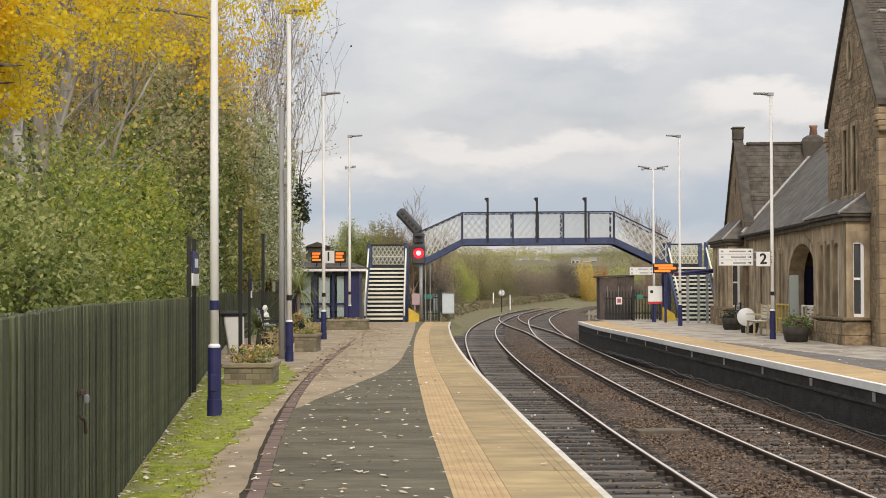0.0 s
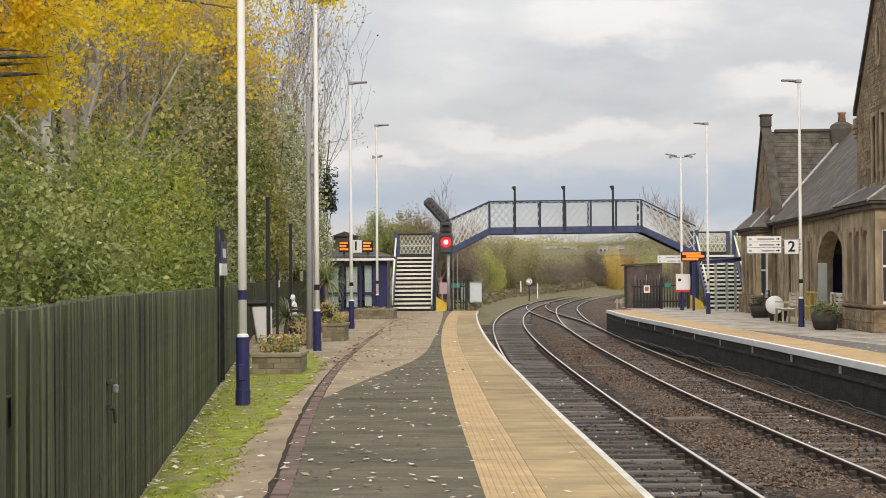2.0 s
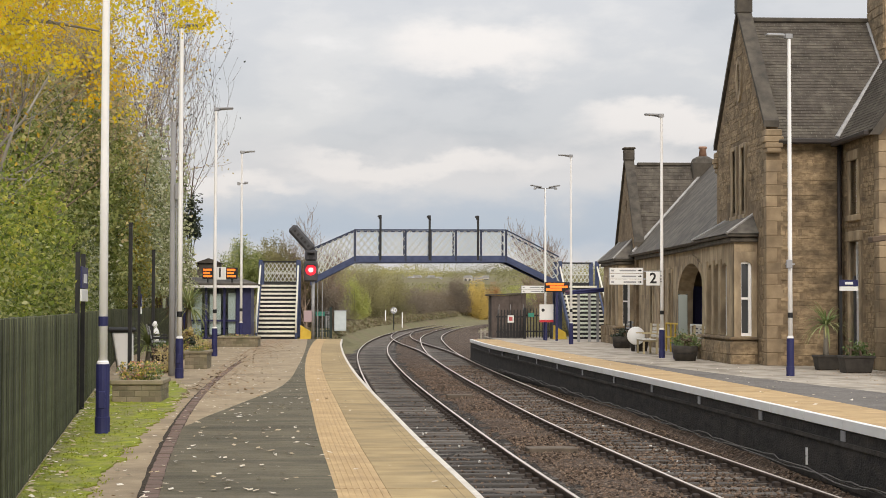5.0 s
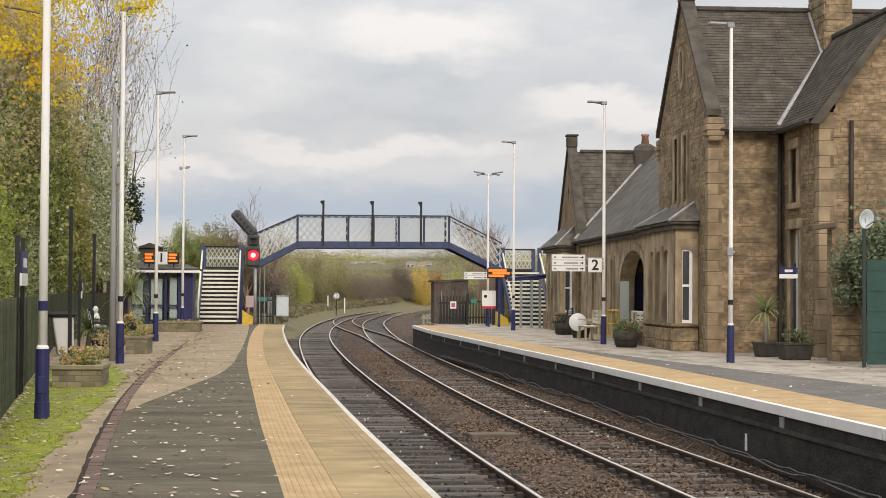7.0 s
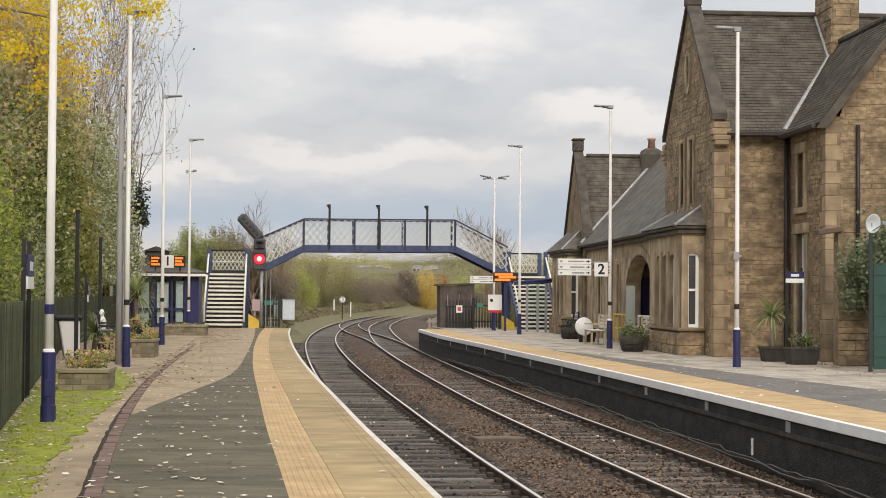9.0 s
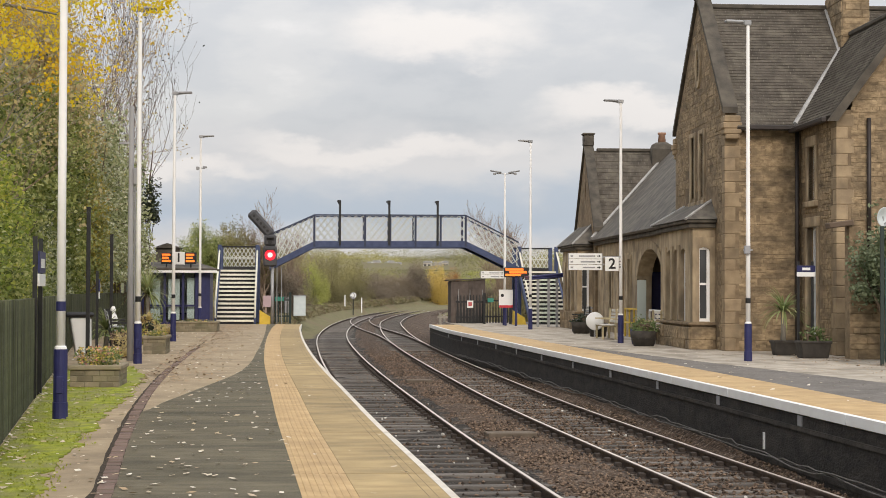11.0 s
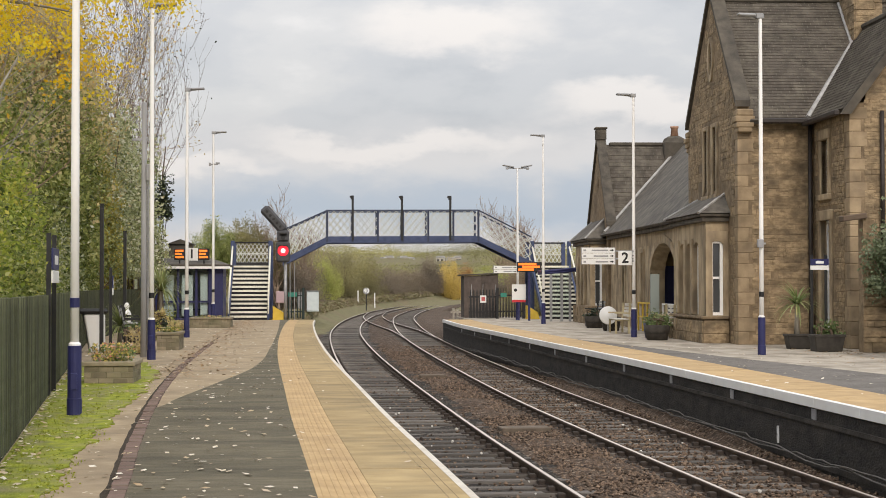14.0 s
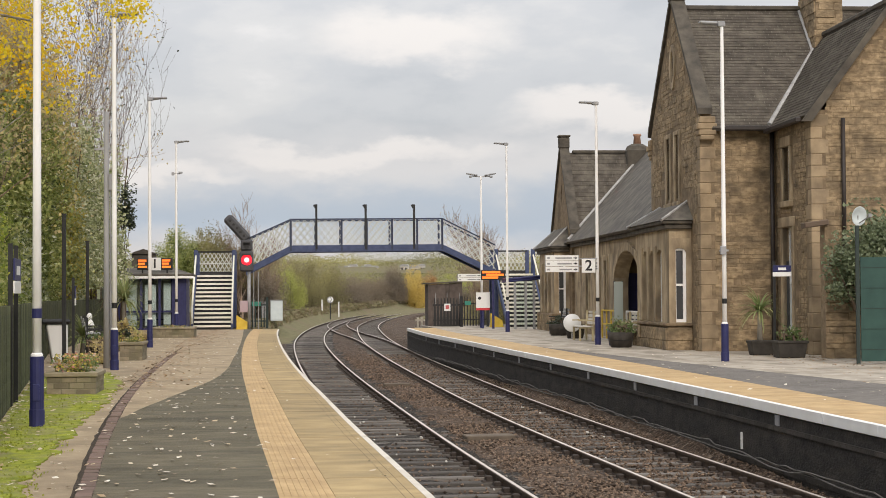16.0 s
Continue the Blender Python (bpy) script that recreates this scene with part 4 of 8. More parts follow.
for k in range(13):
    bm = bmesh.new()
    a0 = math.pi * (k + 0.04) / 13
    a1 = math.pi * (k + 0.96) / 13
    c, w2 = (AR[0] + AR[1]) / 2, (AR[1] - AR[0]) / 2
    pts = [(c + w2 * r * math.cos(a), 1.7 + 1.15 * r2 * math.sin(a)) for r, r2, a in ((1.0, 1.0, a0), (1.0, 1.0, a1), (1.11, 1.22, a1), (1.11, 1.22, a0))]
    v = [bm.verts.new((LX - 0.05, s, z)) for s, z in pts] + [bm.verts.new((LX + 0.02, s, z)) for s, z in pts]
    for f in ((0, 1, 2, 3), (0, 1, 5, 4), (1, 2, 6, 5), (2, 3, 7, 6), (3, 0, 4, 7)):
        bm.faces.new([v[i] for i in f])
    part("arch_stone", bm, ASHLAR, building)
part("eaves_cornice", boxes((LX - 0.16, LX + 0.2, G1W, LY1, LE, LE + 0.14), (LX - 0.28, LX + 0.2, G1W, LY1, LE + 0.14, LE + 0.22), bevel=0.02), DARK_STONE, building, "dark eaves moulding")
lp = 1.02
roof_plane("roof_slope", (LX - 0.32, G1W, LE + 0.2), (LX - 0.32, LY1 + 2.6, LE + 0.2), (3.9, G1W, LE + 0.2 + 4.12 * lp), (3.9, LY1 + 2.6, LE + 0.2 + 4.12 * lp), rows=34, cols=80)
roof_plane("roof_slope", (8.1, G1W, LE + 0.2), (8.1, LY1 + 2.6, LE + 0.2), (3.9, G1W, LE + 0.2 + 4.12 * lp), (3.9, LY1 + 2.6, LE + 0.2 + 4.12 * lp), slates=False)
G2a, G2b, G2E, G2A = LY1, LY1 + 5.4, 3.6, 7.15
wall("gable_wall", gable(G2a, G2b, G2E, G2A, 0.25), [[(24.8, 5.1), (25.0, 5.5), (24.8, 5.9), (24.6, 5.5)]], front(0), 0.3)
part("pane", boxes((0.2, 0.22, 24.5, 25.1, 5.0, 6.0)), PANE, building)
coping(G2a, G2b, G2E, G2A, -0.08, 0.3, 0.2)
s2 = (G2A - G2E) / 2.7
roof_plane("roof_slope", (0.27, G2a - 0.2, G2E - 0.2 * s2 + 0.1), (7.5, G2a - 0.2, G2E - 0.2 * s2 + 0.1), (0.27, 24.8, G2A), (7.5, 24.8, G2A), rows=24, cols=28)
roof_plane("roof_slope", (0.45, G2b + 0.2, G2E - 0.2 * s2 + 0.1), (7.5, G2b + 0.2, G2E - 0.2 * s2 + 0.1), (0.45, 24.8, G2A), (7.5, 24.8, G2A), slates=False)
part("ridge_tiles", boxes((0.45, 7.5, 24.7, 24.9, G2A - 0.03, G2A + 0.1), bevel=0.03), DARK_STONE, building)
part("valley_flashing", tubes(((-0.17, 21.95, 3.54), (3.16, 24.6, 6.94), 0.07, 0.07), seg=6), LEAD, building, "pale lead flashing in the roof valley")
part("chimney", boxes((2.6, 3.6, 24.3, 25.3, 6.4, 7.25), bevel=0.03), DARK_STONE, building)
part("chimney_base", lathe([(0.5, 7.22), (0.42, 7.4), (0.24, 7.5)], 8, pose(3.1, 24.8, 0)), DARK_STONE, building)
part("chimney_pot", lathe([(0.17, 7.48), (0.13, 7.8), (0.17, 7.83), (0.17, 7.9), (0.11, 7.9)], 12, pose(3.1, 24.8, 0)), mat("terracotta", (0.3, 0.17, 0.11), (0.4, 0.24, 0.16), 6, 0.8, 0.2, 40), building, "terracotta chimney pot", True)
bay(G2a + 0.7, G2b - 0.4, 0.6, 3.1, 4.1)
wall("far_end_wall", rect(0.45, 8.0, -0.3, G2E), [], lambda s, z, d: (s, G2b - d, z), 0.4)


# ---------------------------------------------------------------- footbridge
bridge = thing("footbridge", "blue painted iron lattice footbridge with stepped landings over both tracks", "footbridge", pose(0, 77.5, 0))
BW = 1.7
XL, XR = 0.9, 7.95


def lattice(bm, x0, zb0, zt0, x1, zb1, zt1, y, n, r=0.014):
    """Crossed flat bars between a bottom and a top chord."""
    for k in range(-3, n + 1):
        for sg in (1, -1):
            pts = []
            for end_ in (0, 1):
                u = (k + (3 if (end_ == 1) == (sg == 1) else 0)) / n
                pts.append((u, end_))
            (ua, va), (ub, vb) = pts
            # clip to the panel
            if ua == ub:
                continue
            t0, t1 = 0.0, 1.0
            for lim in (0.0, 1.0):
                t = (lim - ua) / (ub - ua)
                if (ub > ua) == (lim == 0.0):
                    t0 = max(t0, t)
                else:
                    t1 = min(t1, t)
            if t1 - t0 < 0.02:
                continue
            q = []
            for t in (t0, t1):
                u, v = ua + (ub - ua) * t, va + (vb - va) * t
                x = x0 + (x1 - x0) * u
                zb, zt = zb0 + (zb1 - zb0) * u, zt0 + (zt1 - zt0) * u
                q.append((x, y + sg * 0.012, zb + (zt - zb) * v))
            tube(bm, q[0], q[1], r, r, seg=4, caps=False)


def beam(bm, x0, z0, x1, z1, y0, y1, h):
    vs = [bm.verts.new(c) for c in ((x0, y0, z0 - h), (x1, y0, z1 - h), (x1, y1, z1 - h), (x0, y1, z0 - h), (x0, y0, z0), (x1, y0, z1), (x1, y1, z1), (x0, y1, z0))]
    for f in ((0, 1, 2, 3), (4, 5, 6, 7), (0, 1, 5, 4), (1, 2, 6, 5), (2, 3, 7, 6), (3, 0, 4, 7)):
        bm.faces.new([vs[i] for i in f])
    return bm


LATTICE = mat("pale_lattice_paint", (0.55, 0.56, 0.5), (0.66, 0.66, 0.6), 6, 0.6, 0.1, 40)
spans = ((-1.16, 2.72, 4.05, XL, 3.78, 4.97), (XL, 3.78, 4.97, XR, 3.82, 5.0), (XR, 3.82, 5.0, 10.45, 2.62, 3.75))
for yy in (0.0, BW):
    for k, (x0, zb0, zt0, x1, zb1, zt1) in enumerate(spans):
        part("girder", beam(bmesh.new(), x0, zb0, x1, zb1, yy - 0.05, yy + 0.05, 0.27), BRIDGE_BLUE, bridge, "riveted blue edge girder")
        part("girder_flange", beam(bmesh.new(), x0, zb0 - 0.27, x1, zb1 - 0.27, yy - 0.13, yy + 0.13, 0.04), BRIDGE_BLUE, bridge)
        part("top_rail", beam(bmesh.new(), x0, zt0 + 0.05, x1, zt1 + 0.05, yy - 0.06, yy + 0.06, 0.06), BRIDGE_DARK, bridge)
        bm = bmesh.new()
        lattice(bm, x0, zb0, zt0, x1, zb1, zt1, yy, 22 if k == 1 else 8, 0.019)
        part("lattice", bm, LATTICE, bridge, "pale crossed lattice bars")
    for k in range(7):
        x = XL + (XR - XL) * k / 6
        part("post", boxes((x - 0.045, x + 0.045, yy - 0.08, yy + 0.05, 3.5, 5.02)), BRIDGE_DARK, bridge)
for x0, zb0, _, x1, zb1, _ in spans:
    part("deck", beam(bmesh.new(), x0, zb0 - 0.1, x1, zb1 - 0.1, 0.06, BW - 0.06, 0.1), GREY_METAL, bridge, "grey walking deck")
for x in (2.08, 4.37, 6.63):
    part("lamp_bracket", boxes((x - 0.05, x + 0.05, -0.12, -0.03, 3.6, 5.62), (x - 0.09, x + 0.05, -0.14, -0.02, 5.5, 5.68), (x - 0.14, x - 0.02, -0.16, 0.0, 5.58, 5.66)), BLACK, bridge, "dark upright with a small lamp")


def stair_flight(xa, xb, yb, n, land_y, label_side, outer):
    """A flight towards the camera, with its landing behind it."""
    tread = (land_y - yb) / n
    rise = 2.42 / n
    for k in range(n):
        y = yb + k * tread - 77.5
        part("step", boxes((xa + 0.06, xb - 0.06, y, y + tread + 0.02, (k + 1) * rise - 0.05, (k + 1) * rise), (xa + 0.06, xb - 0.06, y + 0.012, y + 0.03, k * rise, (k + 1) * rise - 0.05)), STEP_DARK, bridge, "dark stair tread and riser")
        part("nosing", boxes((xa + 0.06, xb - 0.06, y - 0.012, y + 0.06, (k + 1) * rise - 0.085, (k + 1) * rise + 0.004)), NOSING, bridge, "pale painted step edge")
    for x in (xa, xb):
        bm = bmesh.new()
        vs = [bm.verts.new((x + dx, y - 77.5, z)) for dx in (-0.04, 0.04) for y, z in ((yb - 0.05, -0.05), (land_y, 2.1), (land_y, 2.5), (yb - 0.05, 0.25))]
        for f in ((0, 1, 2, 3), (4, 5, 6, 7), (0, 1, 5, 4), (1, 2, 6, 5), (2, 3, 7, 6), (3, 0, 4, 7)):
            bm.faces.new([vs[i] for i in f])
        part("stringer", bm, BRIDGE_BLUE, bridge)
        part("handrail", tubes(((x, yb - 77.5, 0.95), (x, land_y - 77.5, 3.35), 0.042, 0.042), ((x, yb - 77.5, 0.0), (x, yb - 77.5, 0.98), 0.03, 0.03), seg=8), NOSING, bridge, "cream tubular handrail", True)
    y0, y1 = land_y - 77.5, land_y - 77.5 + 1.9
    part("landing", boxes((xa, xb, y0, y1, 2.32, 2.42)), GREY_METAL, bridge)
    part("landing_girder", boxes((xa, xb, y1 - 0.08, y1, 2.15, 2.6)), BLACK, bridge)
    bm = bmesh.new()
    lattice(bm, xa, 2.55, 3.5, xb, 2.55, 3.5, y1 - 0.04, 9, 0.02)
    box(bm, xa, xb, y1 - 0.06, y1 - 0.02, 2.98, 3.03)
    part("landing_lattice", bm, LATTICE, bridge, "cream lattice behind the landing")
    part("landing_rail", boxes((xa, xb, y1 - 0.1, y1, 3.5, 3.57)), BLACK, bridge)
    for x in (xa, xb):
        part("landing_post", boxes((x - 0.09, x + 0.09, y0 - 0.09, y0 + 0.09, 0, 3.58), bevel=0.01), BRIDGE_BLUE, bridge, "blue iron column")
        part("landing_post", boxes((x - 0.09, x + 0.09, y1 - 0.09, y1 + 0.09, 0, 3.58), bevel=0.01), BRIDGE_BLUE, bridge)


STEP_DARK = plain("dark_step", (0.02, 0.02, 0.022), 0.9)
NOSING = mat("cream_paint", (0.74, 0.71, 0.58), (0.82, 0.79, 0.67), 6, 0.6, 0.1, 40)
stair_flight(-3.45, -1.72, 73.5, 13, 77.4, "left", -1)
stair_flight(10.5, 12.25, 74.0, 13, 77.6, "right", 1)


# ---------------------------------------------------------------- lamp posts
def lamp_post(double=False, h=7.2, band=None):
    ob = thing("lamp_post", "white station lamp post with a navy lower sleeve and black band", "lamp post", group="lamp posts")
    part("sleeve", lathe([(0.088, 0), (0.088, 0.2), (0.08, 0.205), (0.08, 0.81), (0.054, 0.812)], 16), BLUE, ob, "navy painted base sleeve")
    part("collar", lathe([(0.07, 0.81), (0.07, 0.835), (0.054, 0.85)], 14), WHITE, ob, "white collar above the sleeve")
    part("mast", lathe([(0.053, 0.8), (0.048, 3), (0.038, h - 0.08), (0.038, h)], 12), WHITE, ob, "white tapered steel mast", True)
    part("band", lathe([(0.057, 1.25), (0.057, 1.36)], 12), band or BLACK, ob, "dark painted band")
    part("access_door", boxes((-0.04, 0.04, -0.09, -0.06, 0.3, 0.5), bevel=0.01), BLUE, ob)
    heads = (0.5, -0.5) if double else (0.34,)
    for s in heads:
        part("arm", tubes(((0, 0, h - 0.02), (s * 0.8, 0, h + 0.01), 0.025, 0.025), seg=8), GREY_METAL, ob)
        sg = 1 if s > 0 else -1
        x0, x1 = sorted((s * 0.32, s + sg * 0.16))
        part("lantern", boxes((x0, x1, -0.09, 0.09, -0.01, 0.05), m=pose(0, 0, h, 0, -sg * (9 if double else 2), 0), bevel=0.02), GREY_METAL, ob, "slim grey lantern head")
        if double:
            part("driver_box", boxes((s * 0.9 - 0.06, s * 0.9 + 0.06, -0.05, 0.05, h - 0.06, h + 0.03), bevel=0.012), GREY_METAL, ob)
    if not double:
        part("lantern_tail", boxes((-0.07, 0.1, -0.055, 0.055, h - 0.05, h + 0.06), bevel=0.015), GREY_METAL, ob)
    return ob


lamp_post(band=BLUE).matrix_basis = pose(-2.68, 19.53, 0)
for x, y, r, h in ((-3.16, 34.22, 0, 7.2), (-3.5, 48.85, 0, 7.2), (-3.6, 64.2, 0, 7.35), (9.76, 35.3, 180, 7.32), (9.4, 47.6, 180, 7.0), (9.15, 64.4, 180, 7.33)):
    lp = lamp_post(False, h)
    lp.matrix_basis = pose(x, y, 0, 0, 0, r)
    if y > 60 and x < 0:
        part("camera_bracket", boxes((-0.14, 0.17, -0.03, 0.03, 6.12, 6.17), (-0.17, -0.08, -0.09, 0.05, 6.08, 6.2), (0.09, 0.24, -0.05, 0.05, 6.15, 6.22), bevel=0.01), GREY_METAL, lp, "small grey bracket with a camera housing")
lpd = lamp_post(True, 6.61)
lpd.matrix_basis = pose(9.1, 72.0, 0)


# ---------------------------------------------------------------- fence of upright boards
fence = thing("board_fence", "dark green-stained close-board timber fence with worn boards", "fence")
EDGE_WORN = mat("worn_board_edge", (0.07, 0.08, 0.044), (0.14, 0.15, 0.085), 6, 0.9, 0.3, 40, rnd=0.3)


def board_mesh(h, worn):
    bm = boxes((-0.05, 0.05, -0.011, 0.011, 0.0, h), bevel=0.006)
    if worn:
        for f in bm.faces:
            c = f.calc_center_median()
            if abs(c.x) > 0.044 and abs(abs(c.y) - 0.011) < 0.0055 and c.y < 0.03:
                f.material_index = 1
    return mesh_of(bm, "board", [FENCE, EDGE_WORN])


BOARD_ME = [board_mesh(1.41 + d, d >= 0) for d in (-0.004, 0.0, 0.004, 0.002)]


def lay_fence():
    """Boards on both faces of the rails by turns."""
    rng = random.Random(8)
    bm = bmesh.new()
    y, k = -9.0, 0
    while y < 68:
        a = math.degrees(math.atan2(fence_x(y + 0.05) - fence_x(y - 0.05), 0.1))
        m = pose(fence_x(y) + rng.uniform(-0.003, 0.003) - 0.062 * (k % 2), y, 0.0, rng.uniform(-0.15, 0.15), rng.uniform(-0.3, 0.3), 90 - a)
        if 3 < y < 32:
            o = new("board", rng.choice(BOARD_ME))
            o.parent, o.matrix_basis = fence, m @ pose(0, 0, -0.035 * min(1, max(0, (y - 6) / 16)))
        else:
            box(bm, -0.05, 0.05, -0.011, 0.011, 0, 1.375, m=m)
        y += 0.098
        k += 1
    tagged(part("fence_rest", bm, FENCE, fence), kind="stuff")
    for z in (0.3, 1.05):
        bm = strip(bmesh.new(), lambda v: fence_x(v) - 0.05, lambda v: fence_x(v) - 0.012, -9.0, 68, z, z + 0.09, 0.5)
        part("rail", bm, FENCE, fence)
    for k in range(41):
        y = -8.8 + k * 1.85
        part("post", boxes((fence_x(y) - 0.19, fence_x(y) - 0.08, y - 0.05, y + 0.05, 0, 1.35)), FENCE, fence)


lay_fence()


# ---------------------------------------------------------------- trees and shrubs
def star_leaves(name, pos, a, b, c, s, material):
    """Five-lobed leaves, each one ten-cornered blade cupped a little."""
    n = len(pos)
    rim = []
    for k in range(10):
        t = 2 * math.pi * k / 10
        r = (0.56 if k in (0, 2, 8) else 0.48) if k % 2 == 0 else 0.35
        rim.append(pos + (a * math.cos(t) + b * math.sin(t) + c * (0.3 if k % 2 == 0 else 0.05)) * s * r)
    me = bpy.data.meshes.new(name)
    me.vertices.add(10 * n)
    me.vertices.foreach_set("co", np.stack(rim, 1).reshape(-1, 3).ravel())
    me.loops.add(10 * n)
    me.loops.foreach_set("vertex_index", np.arange(10 * n))
    me.polygons.add(n)
    me.polygons.foreach_set("loop_start", np.arange(n) * 10)
    me.update(calc_edges=True)
    me.materials.append(material)
    return me


def leaf_mesh(name, pos, size, material, rng, up=0.25, lobed=False, south=0.0):
    """Many small leaves as one mesh: folded four-pointed blades turned at random."""
    pos = np.asarray(pos, float)
    n = len(pos)
    a = rng.normal(size=(n, 3))
    a[:, 2] *= 0.8
    a /= np.linalg.norm(a, axis=1)[:, None]
    nr = rng.normal(size=(n, 3)) + (0, -south, up)
    b = np.cross(nr, a)
    b /= np.linalg.norm(b, axis=1)[:, None] + 1e-9
    c = np.cross(a, b)
    s = (size * rng.uniform(0.6, 1.35, n))[:, None]
    if lobed:
        return star_leaves(name, pos, a, b, c, s, material)
    w = 0.42
    tip, tail = pos + a * s * 0.5, pos - a * s * 0.5
    k = 0.1
    lft, rgt = pos + b * s * w * 0.7 + c * s * k + a * s * 0.05, pos - b * s * w * 0.7 + c * s * k + a * s * 0.05
    v = np.stack([tail, rgt, tip, lft], 1).reshape(-1, 3)
    me = bpy.data.meshes.new(name)
    me.vertices.add(4 * n)
    me.vertices.foreach_set("co", v.ravel())
    me.loops.add(4 * n)
    me.loops.foreach_set("vertex_index", np.arange(4 * n))
    me.polygons.add(n)
    me.polygons.foreach_set("loop_start", np.arange(n) * 4)
    me.update(calc_edges=True)
    me.materials.append(material)
    return me


def limb_mesh(name, segs, material, sides=5, least=0.0):
    """Tapered limbs from (p, q, r0, r1)."""
    verts, faces = [], []
    for p, q, r0, r1 in segs:
        p, q, r0, r1 = Vector(p), Vector(q), max(r0, least), max(r1, least)
        d = (q - p).normalized()
        x = d.orthogonal().normalized()
        y = d.cross(x)
        k = len(verts)
        ns = sides if r0 > 0.02 else 3
        for o, r in ((p, r0), (q, r1)):
            for i in range(ns):
                t = 2 * math.pi * i / ns
                verts.append(o + (x * math.cos(t) + y * math.sin(t)) * r)
        for i in range(ns):
            faces.append((k + i, k + (i + 1) % ns, k + ns + (i + 1) % ns, k + ns + i))
    me = bpy.data.meshes.new(name)
    me.from_pydata(verts, [], faces)
    me.materials.append(material)
    me.polygons.foreach_set("use_smooth", [True] * len(faces))
    return me


def grow(rng, base, direction, length, radius, depth, segs, tips, spread=0.7, rise=0.25, kids=(2, 4), wob=0.16):
    """One limb in short bent lengths, with smaller limbs off it."""
    p, d = Vector(base), Vector(direction).normalized()
    n = max(2, int(3 + depth))
    for k in range(n):
        d = (d + Vector((rng.uniform(-wob, wob), rng.uniform(-wob, wob), rng.uniform(-wob, wob) + rise * 0.25))).normalized()
        q = p + d * (length / n)
        r0, r1 = radius * (1 - 0.75 * k / n), radius * (1 - 0.75 * (k + 1) / n)
        segs.append((p.copy(), q.copy(), r0, r1))
        if depth > 0 and k > 0:
            for _ in range(rng.randint(*kids)):
                e = (d * 0.6 + Vector((rng.gauss(0, 1), rng.gauss(0, 1), rng.gauss(0, 0.7) + rise)).normalized() * spread).normalized()
                grow(rng, p.lerp(q, rng.random()), e, length * rng.uniform(0.4, 0.62), r1 * 0.55, depth - 1, segs, tips, spread, rise, kids, wob)
        elif depth == 0:
            tips.append(q.copy())
        p = q


def leafy_tree(name, label, at, height, material, bark, seed, depth=3, per_tip=6, size=0.09, jitter=0.25, spread=0.7, rise=0.3, kids=(2, 3), lean=(0, 0), radius=None, keep=1.0, group="trees", trunk_part=0.55, category="tree", least=0.0):
    rng, nrng = random.Random(seed), np.random.default_rng(seed)
    ob = thing(name, label, category, Matrix.Translation(at), group)
    segs, tips = [], []
    grow(rng, (0, 0, -0.4), (lean[0], lean[1], 1), height * trunk_part, radius or height * 0.018, depth, segs, tips, spread, rise, kids)
    t = new("trunk", limb_mesh("trunk", segs, bark, 5, least))
    t.parent = ob
    if per_tip:
        tips = np.array([tuple(v) for v in tips])
        tips = tips[nrng.random(len(tips)) < keep]
        pos = np.repeat(tips, per_tip, 0)
        pos = pos + nrng.normal(0, jitter, pos.shape)
        c = new("crown", leaf_mesh("crown", pos, size, material, nrng))
        c.parent = ob
    return ob


def shrub(name, label, at, rx, ry, rz, count, size, material, seed, group="shrubs", core=0.45, category="shrub", stems=16, lift=0.0, south=0.0):
    """A bush: bent stems from the foot, and leaves crowded in uneven clumps towards the outside."""
    nrng, rng = np.random.default_rng(seed), random.Random(seed)
    ob = thing(name, label, category, Matrix.Translation(at), group)
    nc = max(14, count // 110)
    d = nrng.normal(size=(nc, 3))
    d /= np.linalg.norm(d, axis=1)[:, None]
    d[:, 2] = np.abs(d[:, 2]) * 1.15 - 0.12
    cen = d * nrng.uniform(core, 1.0, nc)[:, None] * (rx, ry, rz) + (0, 0, rz * 0.12 + lift)
    pick = nrng.integers(0, nc, count)
    pos = cen[pick] + np.clip(nrng.normal(0, 1, (count, 3)), -1.7, 1.7) * (np.array((rx, ry, rz)) * 0.13 + 0.05) * nrng.uniform(0.4, 1.3, nc)[pick][:, None]
    pos[:, 2] = np.maximum(pos[:, 2], 0.05 + lift * 0.6)
    if at[0] < -1 and 5 < at[1] < 66 and rz > 1.2:
        wy = pos[:, 1] + at[1]
        line = np.array([fence_x(v) for v in wy])
        pos = pos[~((pos[:, 0] + at[0] > line - 0.14) & (pos[:, 2] + at[2] < 1.75))]
    segs = []
    for k in range(min(stems, nc)):
        p, q = Vector((rng.uniform(-0.2, 0.2), rng.uniform(-0.2, 0.2), -0.2)), Vector(cen[k])
        m = p.lerp(q, 0.5) + Vector((rng.uniform(-0.2, 0.2), rng.uniform(-0.2, 0.2), 0.25))
        segs += [(p, m, 0.04, 0.028), (m, q, 0.028, 0.012)]
    s = new("branchwork", limb_mesh("branchwork", segs, TWIG))
    s.parent = ob
    c = new("crown", leaf_mesh("crown", pos, size, material, nrng, 0.25 + south, False, south))
    c.parent = ob
    return ob


